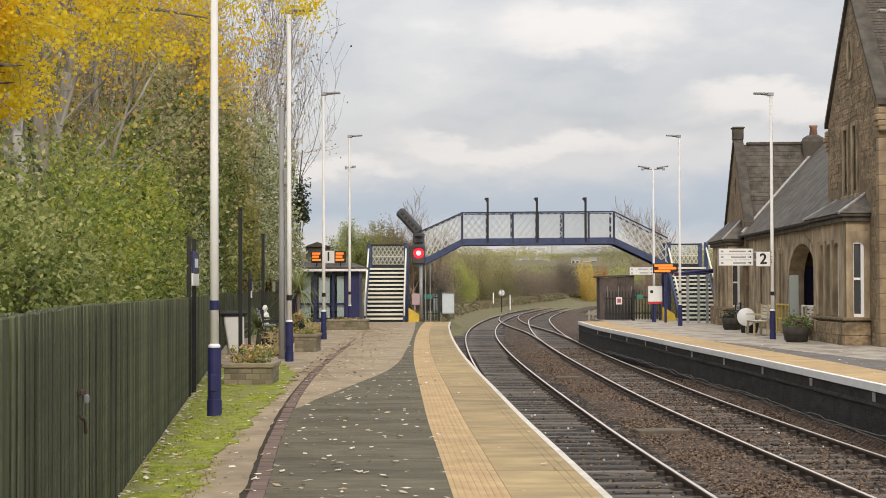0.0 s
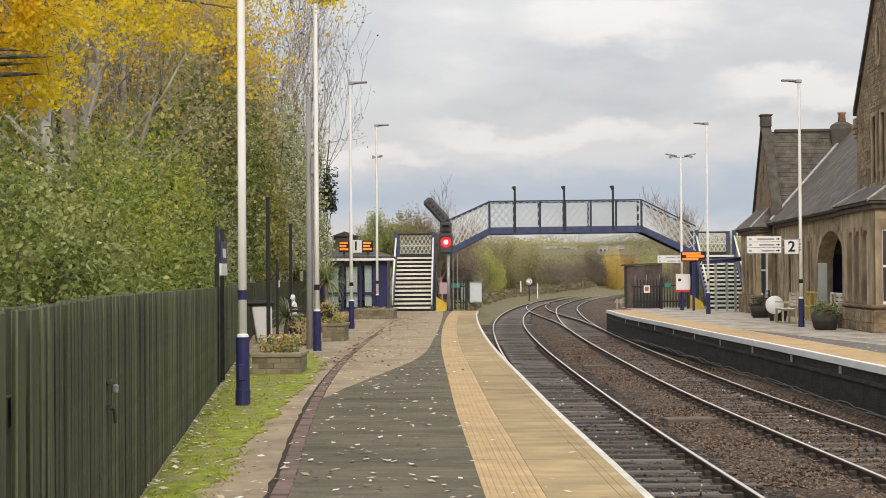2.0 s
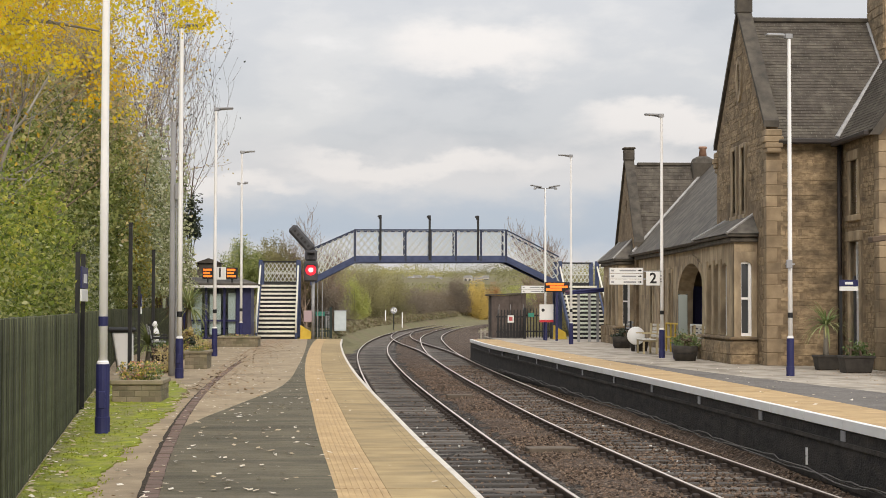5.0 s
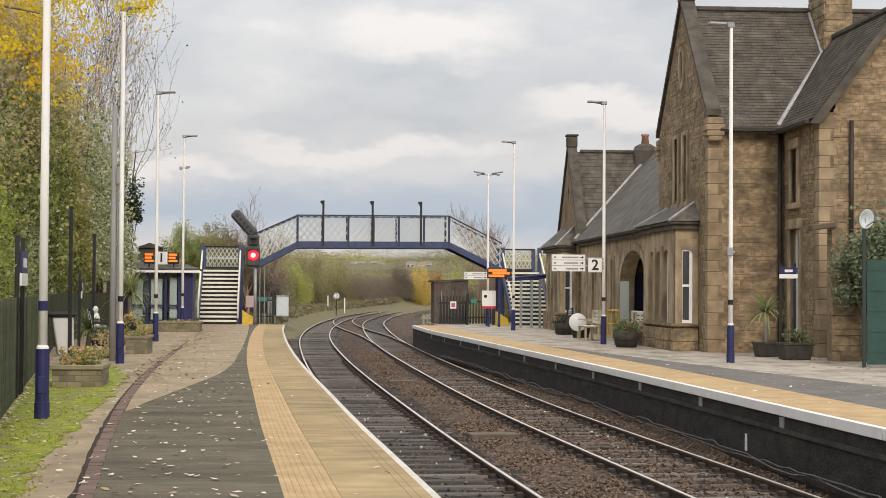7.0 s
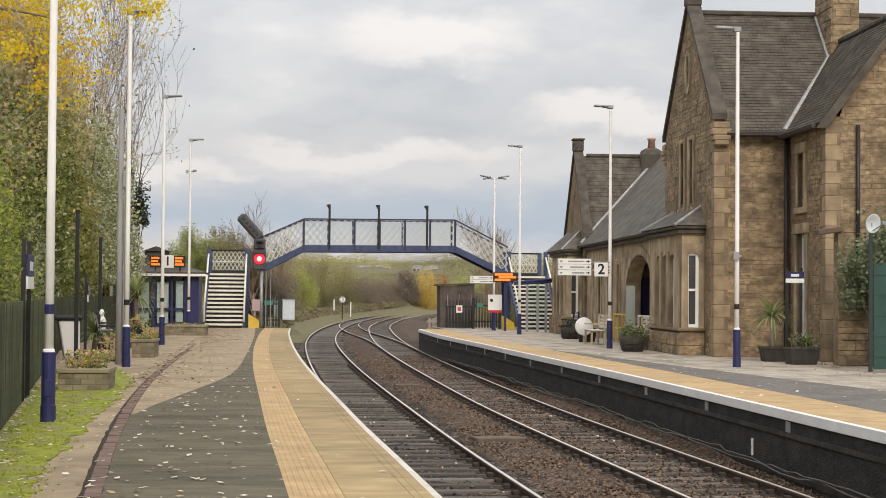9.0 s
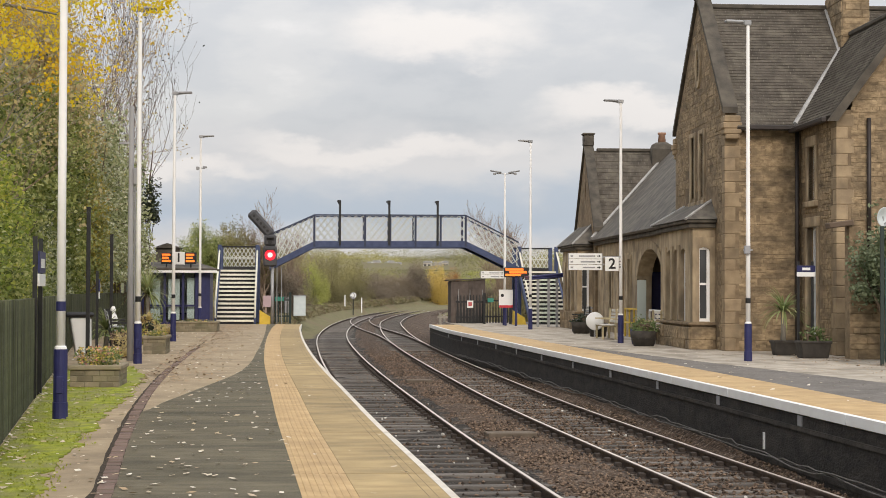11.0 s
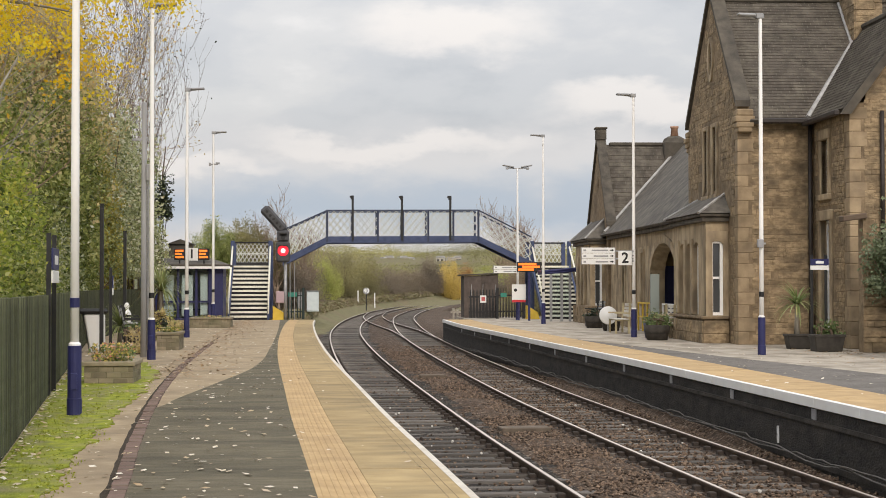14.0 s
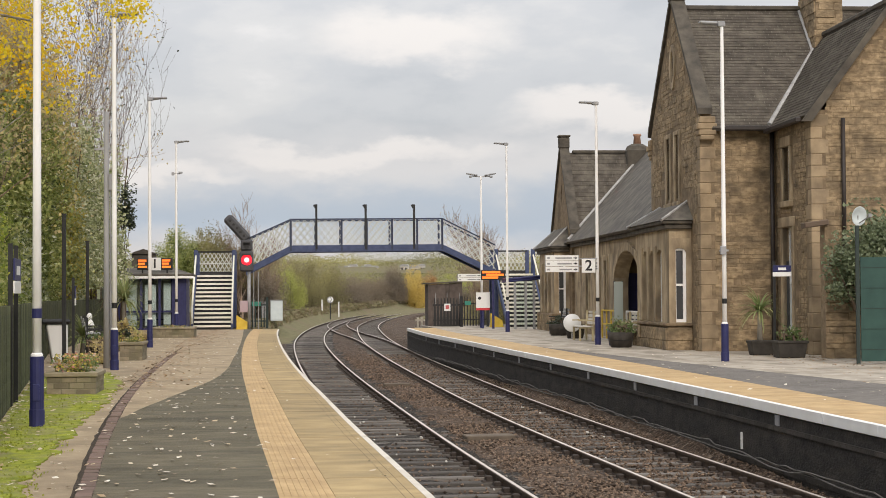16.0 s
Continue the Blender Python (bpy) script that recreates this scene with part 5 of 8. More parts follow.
# pale end tones paint sky sheen on leaves, dark ones the shade among them
GREEN = leaf_mat("hedge_leaf", [(0.04, 0.06, 0.018), (0.095, 0.125, 0.03), (0.17, 0.21, 0.05), (0.27, 0.31, 0.085), (0.4, 0.42, 0.14), (0.58, 0.57, 0.25), (0.74, 0.68, 0.3)], 0.5, 0.42, clump=0.45)
BRIGHT = leaf_mat("bright_green_leaf", [(0.075, 0.12, 0.022), (0.16, 0.225, 0.035), (0.27, 0.34, 0.055), (0.4, 0.45, 0.08), (0.58, 0.56, 0.12), (0.74, 0.62, 0.11)], 0.5, 0.42, clump=0.45)
# the near-white tone is a painted glint among the grey-green leaves
GREYGREEN = leaf_mat("grey_green_leaf", [(0.08, 0.105, 0.042), (0.19, 0.225, 0.095), (0.34, 0.375, 0.18), (0.5, 0.52, 0.29), (0.82, 0.82, 0.68), (0.7, 0.62, 0.24)], 0.5, 0.42, clump=0.4)
OLIVE = leaf_mat("olive_leaf", [(0.16, 0.18, 0.045), (0.28, 0.27, 0.07), (0.4, 0.36, 0.1), (0.56, 0.46, 0.09), (0.7, 0.54, 0.08)], 0.5)
YELLOW = leaf_mat("yellow_leaf", [(0.74, 0.43, 0.014), (0.82, 0.56, 0.02), (0.85, 0.65, 0.03), (0.82, 0.68, 0.05), (0.72, 0.66, 0.1)], 0.55, spray=0.9, clump=0.6)
AMBER = leaf_mat("amber_leaf", [(0.7, 0.42, 0.05), (0.65, 0.34, 0.04), (0.75, 0.52, 0.06), (0.45, 0.29, 0.1), (0.55, 0.45, 0.1)], 0.5)
RUSSET = leaf_mat("russet_leaf", [(0.4, 0.31, 0.19), (0.5, 0.4, 0.22), (0.56, 0.46, 0.22), (0.62, 0.5, 0.2), (0.46, 0.36, 0.23)], 0.5)
DARKLEAF = leaf_mat("dark_leaf", [(0.02, 0.03, 0.018), (0.04, 0.055, 0.028), (0.03, 0.04, 0.02)], 0.15)
FAR_OLIVE = leaf_mat("far_olive_leaf", [(0.15, 0.135, 0.066), (0.21, 0.187, 0.09), (0.275, 0.245, 0.11), (0.38, 0.34, 0.135)], 0.45, 0.8, spray=0.25, clump=0.72)
FAR_BROWN = leaf_mat("far_brown_leaf", [(0.13, 0.105, 0.08), (0.185, 0.15, 0.112), (0.235, 0.19, 0.135), (0.3, 0.24, 0.155)], 0.45, 0.8, spray=0.25, clump=0.72)
FAR_GREEN = leaf_mat("far_green_leaf", [(0.3, 0.32, 0.09), (0.42, 0.43, 0.115), (0.24, 0.26, 0.09)], 0.45, 0.8)
FAR_GOLD = leaf_mat("far_gold_leaf", [(0.55, 0.4, 0.1), (0.62, 0.46, 0.11), (0.48, 0.35, 0.12)], 0.45)
FAR_RUST = leaf_mat("far_rust_leaf", [(0.3, 0.15, 0.06), (0.4, 0.22, 0.08), (0.24, 0.15, 0.075)], 0.45, 0.8)
TWIG_BROWN = plain("brown_twig_bark", (0.3, 0.22, 0.16), 0.9)
PALE_BARK = mat("pale_bark", (0.26, 0.24, 0.2), (0.42, 0.4, 0.35), 5, 0.9, 0.5, 30, dirt=(0.1, 0.09, 0.075), dirt_scale=3, dirt_amount=0.7, stretch=(1, 1, 0.35))

# the bank of shrubs behind the fence
rb = random.Random(21)
bank = [
    (15.0, 1.6, 1.5, 2.3, GREEN, "dense dark green shrub leaning over the board fence"),
    (19.0, 1.5, 1.7, 2.5, GREEN, "dense green shrub behind the board fence"),
    (23.0, 1.6, 1.8, 3.0, BRIGHT, "bright green shrub with some yellowing leaves"),
    (27.0, 1.7, 1.9, 3.0, GREEN, "dense green shrub behind the board fence"),
    (31.0, 1.6, 2.0, 3.4, BRIGHT, "bright green shrub with some yellowing leaves"),
    (35.5, 1.7, 2.0, 3.5, GREEN, "dense green shrub behind the board fence"),
    (40.0, 1.8, 2.2, 3.8, GREEN, "tall green shrub behind the board fence"),
    (46.0, 1.9, 2.5, 3.9, GREYGREEN, "grey-green shrub behind the board fence"),
    (53.0, 2.0, 2.8, 4.2, GREEN, "tall green shrub near the waiting shelter"),
]
for k, (y, rx, ry, rz, mt, lb) in enumerate(bank):
    shrub("shrub", lb, (fence_x(y) - rx * 0.85 - (0.35 if y < 50 else 1.3), y, 0), rx, ry, rz, 25000 if y < 30 else 17000, 0.042 + 0.0014 * y, mt, 100 + k)
for k, (y, off, rx, ry, rz, mt, lb) in enumerate([
        (24, 4.6, 2.2, 2.4, 4.2, GREEN, "tall green shrub further back on the bank"), (30, 5.0, 2.4, 2.6, 4.9, BRIGHT, "tall bright green shrub further back on the bank"),
        (37, 5.2, 2.5, 2.8, 5.3, OLIVE, "tall olive shrub turning yellow on the bank"), (44, 5.6, 2.6, 3.0, 6.0, GREEN, "tall green shrub further back on the bank"),
        (52, 5.5, 2.8, 3.2, 6.4, GREEN, "tall green shrub further back on the bank"), (33, 8.5, 3.0, 3.4, 6.5, RUSSET, "brown thinning shrub at the back of the bank"),
        (42, 9.5, 3.4, 3.6, 7.5, RUSSET, "brown thinning shrub at the back of the bank"), (52, 10.5, 3.6, 4.0, 8.5, RUSSET, "brown thinning shrub at the back of the bank")]):
    shrub("shrub", lb, (fence_x(y) - off, y, 0), rx, ry, rz, 11000, 0.1 + 0.001 * y, mt, 140 + k, core=0.3)

for k, (x, y, rx, rz, mt, lb) in enumerate([
        (-6.8, 34.0, 1.5, 3.9, BRIGHT, "leafy yellow-green shrub rising above the bank"), (-9.6, 46.5, 2.0, 5.4, GREEN, "tall leafy green shrub rising above the bank"), (-8.2, 50.0, 1.7, 5.6, GREEN, "tall leafy green shrub rising above the bank"),
        (-8.4, 34.5, 1.5, 3.9, GREEN, "tall leafy green shrub rising above the bank")]):
    shrub("shrub", lb, (x, y, 0), rx, rx, rz, 11000, 0.13, mt, 230 + k, core=0.3, lift=0.6)

# grey-green willows, thin birches and the dark evergreen at the end of the bank
shrub("shrub", "tall grey-green willow with near-white glints painted as leaves", (-7.4, 57.5, 0), 2.2, 2.4, 6.6, 21000, 0.135, GREYGREEN, 171, core=0.3, lift=1.0)
shrub("shrub", "tall leafy green willow behind the lamp posts", (-7.3, 51.0, 0), 1.5, 1.9, 6.4, 24000, 0.12, GREEN, 175, core=0.25, lift=0.8)
shrub("shrub", "tall olive willow turning yellow beside the shelter", (-7.3, 56.5, 0), 1.3, 1.8, 6.4, 13000, 0.125, OLIVE, 176, core=0.25, lift=0.8)
shrub("shrub", "grey-green willow with yellowing twigs near the shelter", (-6.75, 63.8, 0), 1.5, 1.9, 4.9, 14000, 0.135, GREYGREEN, 172, core=0.3, lift=2.0)
shrub("shrub", "olive shrub thinning out beside the shelter", (-7.6, 63.0, 0), 1.6, 2.0, 3.0, 7000, 0.13, OLIVE, 173, core=0.35, lift=0.6)
shrub("shrub", "small dark evergreen beside the shelter roof", (-5.75, 66.5, 0), 0.7, 0.8, 1.5, 2400, 0.13, DARKLEAF, 174, core=0.2, lift=4.2, stems=6)
for k, (x, y, h, ln) in enumerate([(-8.3, 70.0, 15.5, (0.06, 0)), (-7.5, 74.0, 15.5, (0.1, 0)), (-9.2, 68.0, 16.5, (0.1, 0)), (-7.0, 76.5, 12.5, (0.08, 0))]):
    leafy_tree("tree", "tall thin tree almost bare with a few last dark leaves", (x, y, 0), h, DARKLEAF if k != 2 else RUSSET, TWIG, 60 + k, depth=3, per_tip=1, size=0.11, jitter=0.15, spread=0.5, rise=0.8, kids=(1, 2), lean=ln, radius=0.1, keep=0.3, trunk_part=0.66, least=0.005)

for k, (x, y, h, ln) in enumerate([(-8.3, 66.0, 12.5, (0.09, 0)), (-8.2, 72.5, 13.5, (0.05, 0))]):
    leafy_tree("tree", "wide fan of bare brown twigs with a few last leaves", (x, y, 0), h, DARKLEAF if k == 0 else RUSSET, TWIG_BROWN, 210 + k, depth=3, per_tip=1, size=0.13, jitter=0.12, spread=0.72, rise=0.55, kids=(1, 2), lean=ln, radius=0.08, keep=0.45, trunk_part=0.62, least=0.0065)

# tall poplars with pale trunks and thinning amber crowns
for k, (x, y, h) in enumerate([(-8.1, 30.5, 15), (-7.3, 31.5, 14), (-9.3, 36, 16), (-9.0, 42.5, 16), (-6.9, 27.0, 13)]):
    leafy_tree("tree", "tall pale-barked tree with a thinning amber crown", (x, y, 0), h, AMBER if k % 2 == 0 else RUSSET, PALE_BARK, 80 + k, depth=3, per_tip=3, size=0.11, jitter=0.22, spread=0.75, rise=0.35, kids=(1, 3), radius=0.17, keep=0.7, trunk_part=0.72)
for k, (x, y, rx, rz, lf, mt, lb) in enumerate([
        (-12.0, 48, 2.8, 5.5, 4.5, RUSSET, "tall brown tree crown of fine twigs and fading leaves"), (-9.6, 47, 2.2, 4.8, 4.6, OLIVE, "tall olive tree crown turning yellow"),
        (-11.5, 60, 3.0, 6.5, 5.0, RUSSET, "tall brown tree crown of fine twigs and fading leaves"), (-14.0, 55, 3.4, 7.0, 5.0, RUSSET, "tall brown tree crown of fine twigs and fading leaves"),
        (-10.5, 38, 2.6, 4.6, 3.2, OLIVE, "tall olive tree crown turning yellow"), (-9.0, 66, 2.2, 5.0, 3.2, RUSSET, "brown tree crown of fine twigs behind the willows"), (-8.5, 51, 1.9, 4.2, 3.4, GREEN, "green tree crown behind the fence"), (-7.9, 44.5, 1.7, 3.0, 3.2, GREEN, "green tree crown behind the fence"), (-13.5, 64, 3.4, 7.5, 4.5, AMBER, "tall amber tree crown thinning in autumn"), (-9.4, 62, 1.9, 4.6, 7.0, RUSSET, "brown tree crown of fine twigs behind the lamp posts"), (-8.2, 53, 1.6, 3.6, 6.6, RUSSET, "brown tree crown of fine twigs behind the lamp posts")]):
    shrub("tree", lb, (x, y, 0), rx, rx, rz, 11000, 0.13 + 0.0007 * y, mt, 190 + k, group="trees", core=0.15, category="tree", stems=40, lift=lf)


# tan and gold haze of thinning crowns behind the lamp posts
for k, (x, y, h) in enumerate([(-8.3, 57.0, 14), (-9.2, 61.0, 15), (-9.0, 54.0, 14)]):
    leafy_tree("tree", "tall twiggy tree with pale gold leaves still hanging", (x, y, 0), h, AMBER if k != 1 else RUSSET, TWIG_BROWN, 230 + k, depth=3, per_tip=4, size=0.1, jitter=0.25, spread=0.62, rise=0.5, kids=(1, 2), radius=0.1, keep=0.8, trunk_part=0.68, least=0.006)

# fine brown twig haze above the bank
for k, (x, y, h) in enumerate([(-7.6, 36.0, 12), (-9.6, 45.0, 14), (-8.9, 52.0, 14)]):
    leafy_tree("tree", "brown twiggy tree with a few small russet leaves", (x, y, 0), h, RUSSET, TWIG_BROWN, 130 + k, depth=4, per_tip=1, size=0.085, jitter=0.1, spread=0.6, rise=0.5, kids=(1, 2), radius=0.09, keep=0.5, trunk_part=0.6)


def maple(at, seed, limbs, label, thin=0.5):
    """A broad tree beside the camera's line: trunk behind the fence, long limbs over the platform with big yellow leaves."""
    rng, nrng = random.Random(seed), np.random.default_rng(seed)
    ob = thing("maple_tree", label, "tree", Matrix.Translation(at), "trees")
    segs, tips = [], []
    p = Vector((0, 0, -0.3))
    for k in range(6):
        q = p + Vector((rng.uniform(-0.1, 0.1), rng.uniform(-0.1, 0.1), 1.3))
        segs.append((p.copy(), q.copy(), 0.17 - 0.018 * k, 0.17 - 0.018 * (k + 1)))
        p = q
    for (z, d, ln) in limbs:
        grow(rng, (0, 0, z), d, ln, 0.05, 2, segs, tips, 0.8, -0.12, (2, 3), 0.2)
    t = new("trunk", limb_mesh("trunk", segs, BARK))
    t.parent = ob
    tp = np.array([tuple(v) for v in tips])
    tp = tp[nrng.random(len(tp)) < thin]
    pos = np.repeat(tp, nrng.integers(5, 46, len(tp)), 0)
    pos = pos + nrng.normal(0, 1, pos.shape) * (0.085, 0.085, 0.065) - (0, 0, 0.07)
    c = new("crown", leaf_mesh("crown", pos, 0.047, YELLOW, nrng, lobed=True))
    c.parent = ob
    return ob


maple((-5.6, 22.5, 0), 5, [(5.2, (0.75, 0.1, 0.15), 2.6), (5.8, (0.9, -0.2, 0.1), 2.7), (6.2, (0.5, 0.5, 0.2), 2.6), (5.0, (-0.3, -0.6, 0.3), 2.4), (5.8, (0.2, -0.9, 0.15), 2.6), (6.8, (0.8, 0.4, 0.1), 2.8), (6.8, (-0.7, 0.2, 0.3), 2.6), (7.2, (0.2, 0.1, 1), 2.4)], "yellow autumn maple with long limbs over the platform")
maple((-5.2, 15.6, 0), 9, [(4.5, (0.5, 0.6, 0.02), 1.7), (4.3, (0.6, 0.35, 0.05), 1.6), (4.0, (0.35, 0.8, 0.12), 1.8), (4.4, (0.5, 0.5, 0.1), 1.5), (4.9, (0.3, 0.9, 0.0), 2.0), (5.3, (0.6, 0.1, 0.2), 1.6)], "yellow autumn maple leaning over the fence", 0.3)


def snag():
    """A dead stub that reaches in over the fence."""
    rng = random.Random(6)
    ob = thing("broken_branch", "dark broken branch stub with splintered ends", "branch", pose(-2.62, 10.6, 2.72))
    for k, (z, tip, r, rise) in enumerate(((0.2, -0.04, 0.055, -0.06), (0.1, -0.1, 0.05, -0.07), (0.26, -0.2, 0.04, -0.02), (0.33, -0.3, 0.03, -0.05), (0.15, -0.17, 0.045, -0.03))):
        verts, faces, ns, nr = [], [], 7, 22
        oy, oz = 0.04 * (k % 3) - 0.04, 0.0
        for j in range(nr):
            f = j / (nr - 1)
            oz += rng.uniform(-0.008, 0.008)
            taper = (1 - f) ** 0.6 + 0.04
            for i in range(ns):
                t = 2 * math.pi * i / ns + 0.3 * j
                q = r * taper * rng.uniform(0.55, 1.25)
                verts.append((-1.2 + (1.2 + tip) * f + rng.uniform(-0.012, 0.012), oy + q * math.cos(t), z - rise * (1 - f) * 0.5 + oz + q * 0.75 * math.sin(t)))
        for j in range(nr - 1):
            for i in range(ns):
                n_ = (i + 1) % ns
                faces.append((j * ns + i, j * ns + n_, (j + 1) * ns + n_, (j + 1) * ns + i))
        faces.append(tuple(range((nr - 1) * ns, nr * ns)))
        raw("splinter", verts, faces, DEAD_BARK, ob)
    return ob


DEAD_BARK = mat("dead_bark", (0.025, 0.021, 0.016), (0.12, 0.1, 0.075), 14, 0.95, 0.8, 60)
# far woods behind the bridge and along the curve
far_rows = [
    (-1.2, 103, 1.7, 2.6, 2.9, FAR_BROWN),
    (-2.6, 128, 2.6, 4, 3.2, FAR_OLIVE), (-0.6, 140, 2.4, 4, 3.2, FAR_BROWN), (1.6, 158, 1.7, 3, 3.7, FAR_GREEN), (-4, 150, 4, 4, 5.0, FAR_OLIVE),
    (3.6, 178, 3.0, 5, 5.0, FAR_OLIVE), (6.4, 196, 3.0, 5, 5.0, FAR_OLIVE), (9.4, 214, 3.4, 5, 3.0, FAR_BROWN), (1.0, 190, 4, 5, 5.0, FAR_OLIVE),
    (12.0, 232, 4.0, 5, 2.9, FAR_BROWN), (15.5, 246, 4.5, 5, 2.9, FAR_BROWN), (20.0, 258, 4.0, 6, 2.7, FAR_BROWN), (21.6, 252, 2.2, 5, 5.4, FAR_GOLD), (24.4, 258, 2.6, 5, 4.6, FAR_RUST), (18.2, 248, 2.2, 4, 4.2, FAR_BROWN), (31, 270, 6, 6, 3.0, FAR_BROWN), (38, 275, 7, 6, 3.3, FAR_OLIVE),
    (14.5, 105, 2.4, 2.5, 2.6, FAR_OLIVE), (17.5, 102, 2.6, 2.6, 2.8, FAR_BROWN), (20.5, 100, 3, 3, 3.0, FAR_OLIVE),
    (6, 262, 7, 7, 4.6, FAR_OLIVE), (-8, 220, 8, 7, 7.0, FAR_OLIVE), (17, 290, 9, 7, 3.2, FAR_OLIVE), (33, 300, 9, 7, 3.6, FAR_GREEN), (45, 300, 9, 7, 3.8, FAR_OLIVE),
]
for k, (x, y, rx, ry, rz, mt) in enumerate(far_rows):
    lbs = {FAR_GREEN: "yellow-green tree in the lineside wood", FAR_OLIVE: "olive autumn tree in the lineside wood", FAR_BROWN: "brown bare-looking thicket beside the line", FAR_GOLD: "golden autumn tree beside the curve", FAR_RUST: "rust-brown autumn tree beside the curve"}
    shrub("tree", lbs[mt], (x, y, ground_height(x, y)), rx, ry, rz, 36000 if y < 104 else 19000, 0.0005 * y + (0.035 if y > 104 else 0.05), mt, 300 + k, group="lineside trees", core=0.12, category="tree", stems=24, south=2.2)


for k, (x, y, rx, rz, lf) in enumerate([(-5.4, 98, 1.7, 2.4, 2.5), (-3.8, 99, 1.5, 2.6, 2.6), (-2.4, 101, 1.4, 2.1, 2.2)]):
    shrub("tree", "olive autumn tree behind the footbridge stairs", (x, y, -0.1), rx, rx, rz, 24000, 0.1, GREEN if k == 0 else FAR_OLIVE, 350 + k, group="lineside trees", core=0.1, category="tree", stems=30, lift=lf, south=1.5)
HILL = leaf_mat("hill_leaf", [(0.12, 0.118, 0.064), (0.185, 0.178, 0.086), (0.3, 0.285, 0.115), (0.44, 0.4, 0.145)], 0.3, 0.85, spray=0.025, clump=0.9)


def far_wood():
    """Rolling distant woodland on the hill: uneven clumps, more than one could count."""
    rng = np.random.default_rng(77)
    n = 260000
    y = rng.uniform(340, 760, n)
    x = rng.uniform(-0.3, 0.42, n) * y
    clump = np.array([noise.noise((a * 0.045, b * 0.02, 1.0)) for a, b in zip(x, y)])
    z = np.array([ground_height(a, b) for a, b in zip(x, y)])
    z = z - 1.5 + rng.random(n) * np.clip(3.0 + 7 * clump, 0.6, 8)
    # a clearing of pale fields before the houses
    field = (x / y > 0.04) & (x / y < 0.096) & (y > 395) & (y < 512)
    z = np.where(field, np.minimum(z, 1.5 + 0.0122 * y), z)
    ob = new("distant_wood", leaf_mesh("distant_wood", np.stack([x, y, z], 1), 0.44, HILL, rng, 1.5, False, 3.0))
    tagged(ob, "distant olive and yellow woodland on a low hill", "woodland", kind="stuff")


far_wood()


def far_house(x, y, w, h, k):
    ob = thing("house", "small pale distant house with a slate roof on the hill", "house", pose(x, y, 1.5 + 0.0122 * y + 0.35, 0, 0, (k * 37) % 30 - 15), "distant houses")
    part("wall", boxes((-w / 2, w / 2, -2, 2, -2.0, h)), FAR_WALL, ob, "pale rendered wall")
    part("roof", slab2d([(-w / 2 - 0.2, h), (w / 2 + 0.2, h), (w / 2 - 0.3, h + 0.7), (-w / 2 + 0.3, h + 0.7)], [], lambda s_, z_, d_: (s_, d_ - 2.3, z_), 4.6), LEAD, ob, "grey roof")
    for c in (-0.25, 0.25):
        part("window", boxes((c * w - 0.35, c * w + 0.35, -2.04, -1.99, h - 1.3, h - 0.4)), PANE, ob, "dark window")


FAR_WALL = mat("far_render", (0.5, 0.46, 0.4), (0.62, 0.58, 0.52), 0.6, 0.9, 0.0, 4)
for k, az in enumerate((0.0455, 0.0495, 0.0535, 0.0575, 0.062, 0.081, 0.0855, 0.0905)):
    far_house(az * 515, 515 + (k % 3) * 4, 1.5 + (k * 7 % 4) * 0.35, 1.5 + (k % 2) * 0.4, k)
for k, (x, y, h) in enumerate([(12.3, 97, 7.0), (13.4, 100, 6.2), (-1.7, 100, 6.8), (-0.6, 104, 6.0)]):
    leafy_tree("tree", "bare twiggy tree beyond the footbridge", (x, y, -0.3), h, RUSSET, TWIG_BROWN, 90 + k, depth=3, per_tip=1, size=0.07, jitter=0.1, keep=0.15, spread=0.62, rise=0.6, kids=(2, 3), radius=0.085, trunk_part=0.62, least=0.008)


# ---------------------------------------------------------------- writing
def lettering(name, text, size, m, material, parent):
    cu = bpy.data.curves.new(name, "FONT")
    cu.offset = size * 0.022
    cu.body, cu.size, cu.extrude, cu.align_x, cu.align_y = text, size, 0.004, "CENTER", "CENTER"
    tmp = bpy.data.objects.new(name, cu)
    me = bpy.data.meshes.new_from_object(tmp)
    bpy.data.objects.remove(tmp)
    me.materials.append(material)
    ob = new(name, me)
    ob.parent, ob.matrix_basis = parent, m
    return ob


SIGN_WHITE = plain("sign_white", (0.78, 0.78, 0.76), 0.4)
SIGN_BLACK = plain("sign_black", (0.012, 0.012, 0.013), 0.5)
SIGN_GREY = plain("sign_grey", (0.28, 0.28, 0.29), 0.5)
LED = plain("orange_led", (1.0, 0.2, 0.02), 0.5, 0, 0.85)
RED_LAMP = plain("red_signal_lamp", (1.0, 0.015, 0.03), 0.4, 0, 1.6)
RED_CORE = plain("red_signal_core", (1.0, 0.22, 0.2), 0.4, 0, 4.5)
YELLOWP = mat("yellow_paint", (0.6, 0.4, 0.04), (0.7, 0.5, 0.07), 4, 0.6, 0.1, 40)
GREEN_MESH = mat("green_painted_sheet", (0.014, 0.05, 0.042), (0.024, 0.07, 0.057), 3, 0.6, 0.1, 40)
CREAM_CAB = mat("pale_cabinet_paint", (0.5, 0.56, 0.57), (0.58, 0.63, 0.63), 4, 0.5, 0.1, 40)
TUB = mat("dark_tub", (0.03, 0.026, 0.022), (0.055, 0.048, 0.04), 6, 0.8, 0.3, 40)
SOIL = mat("potting_soil", (0.03, 0.022, 0.015), (0.06, 0.045, 0.03), 14, 1.0, 0.8, 60)
WOOD = mat("bench_timber", (0.3, 0.27, 0.22), (0.42, 0.38, 0.31), 4, 0.8, 0.3, 40, stretch=(0.3, 4, 4))
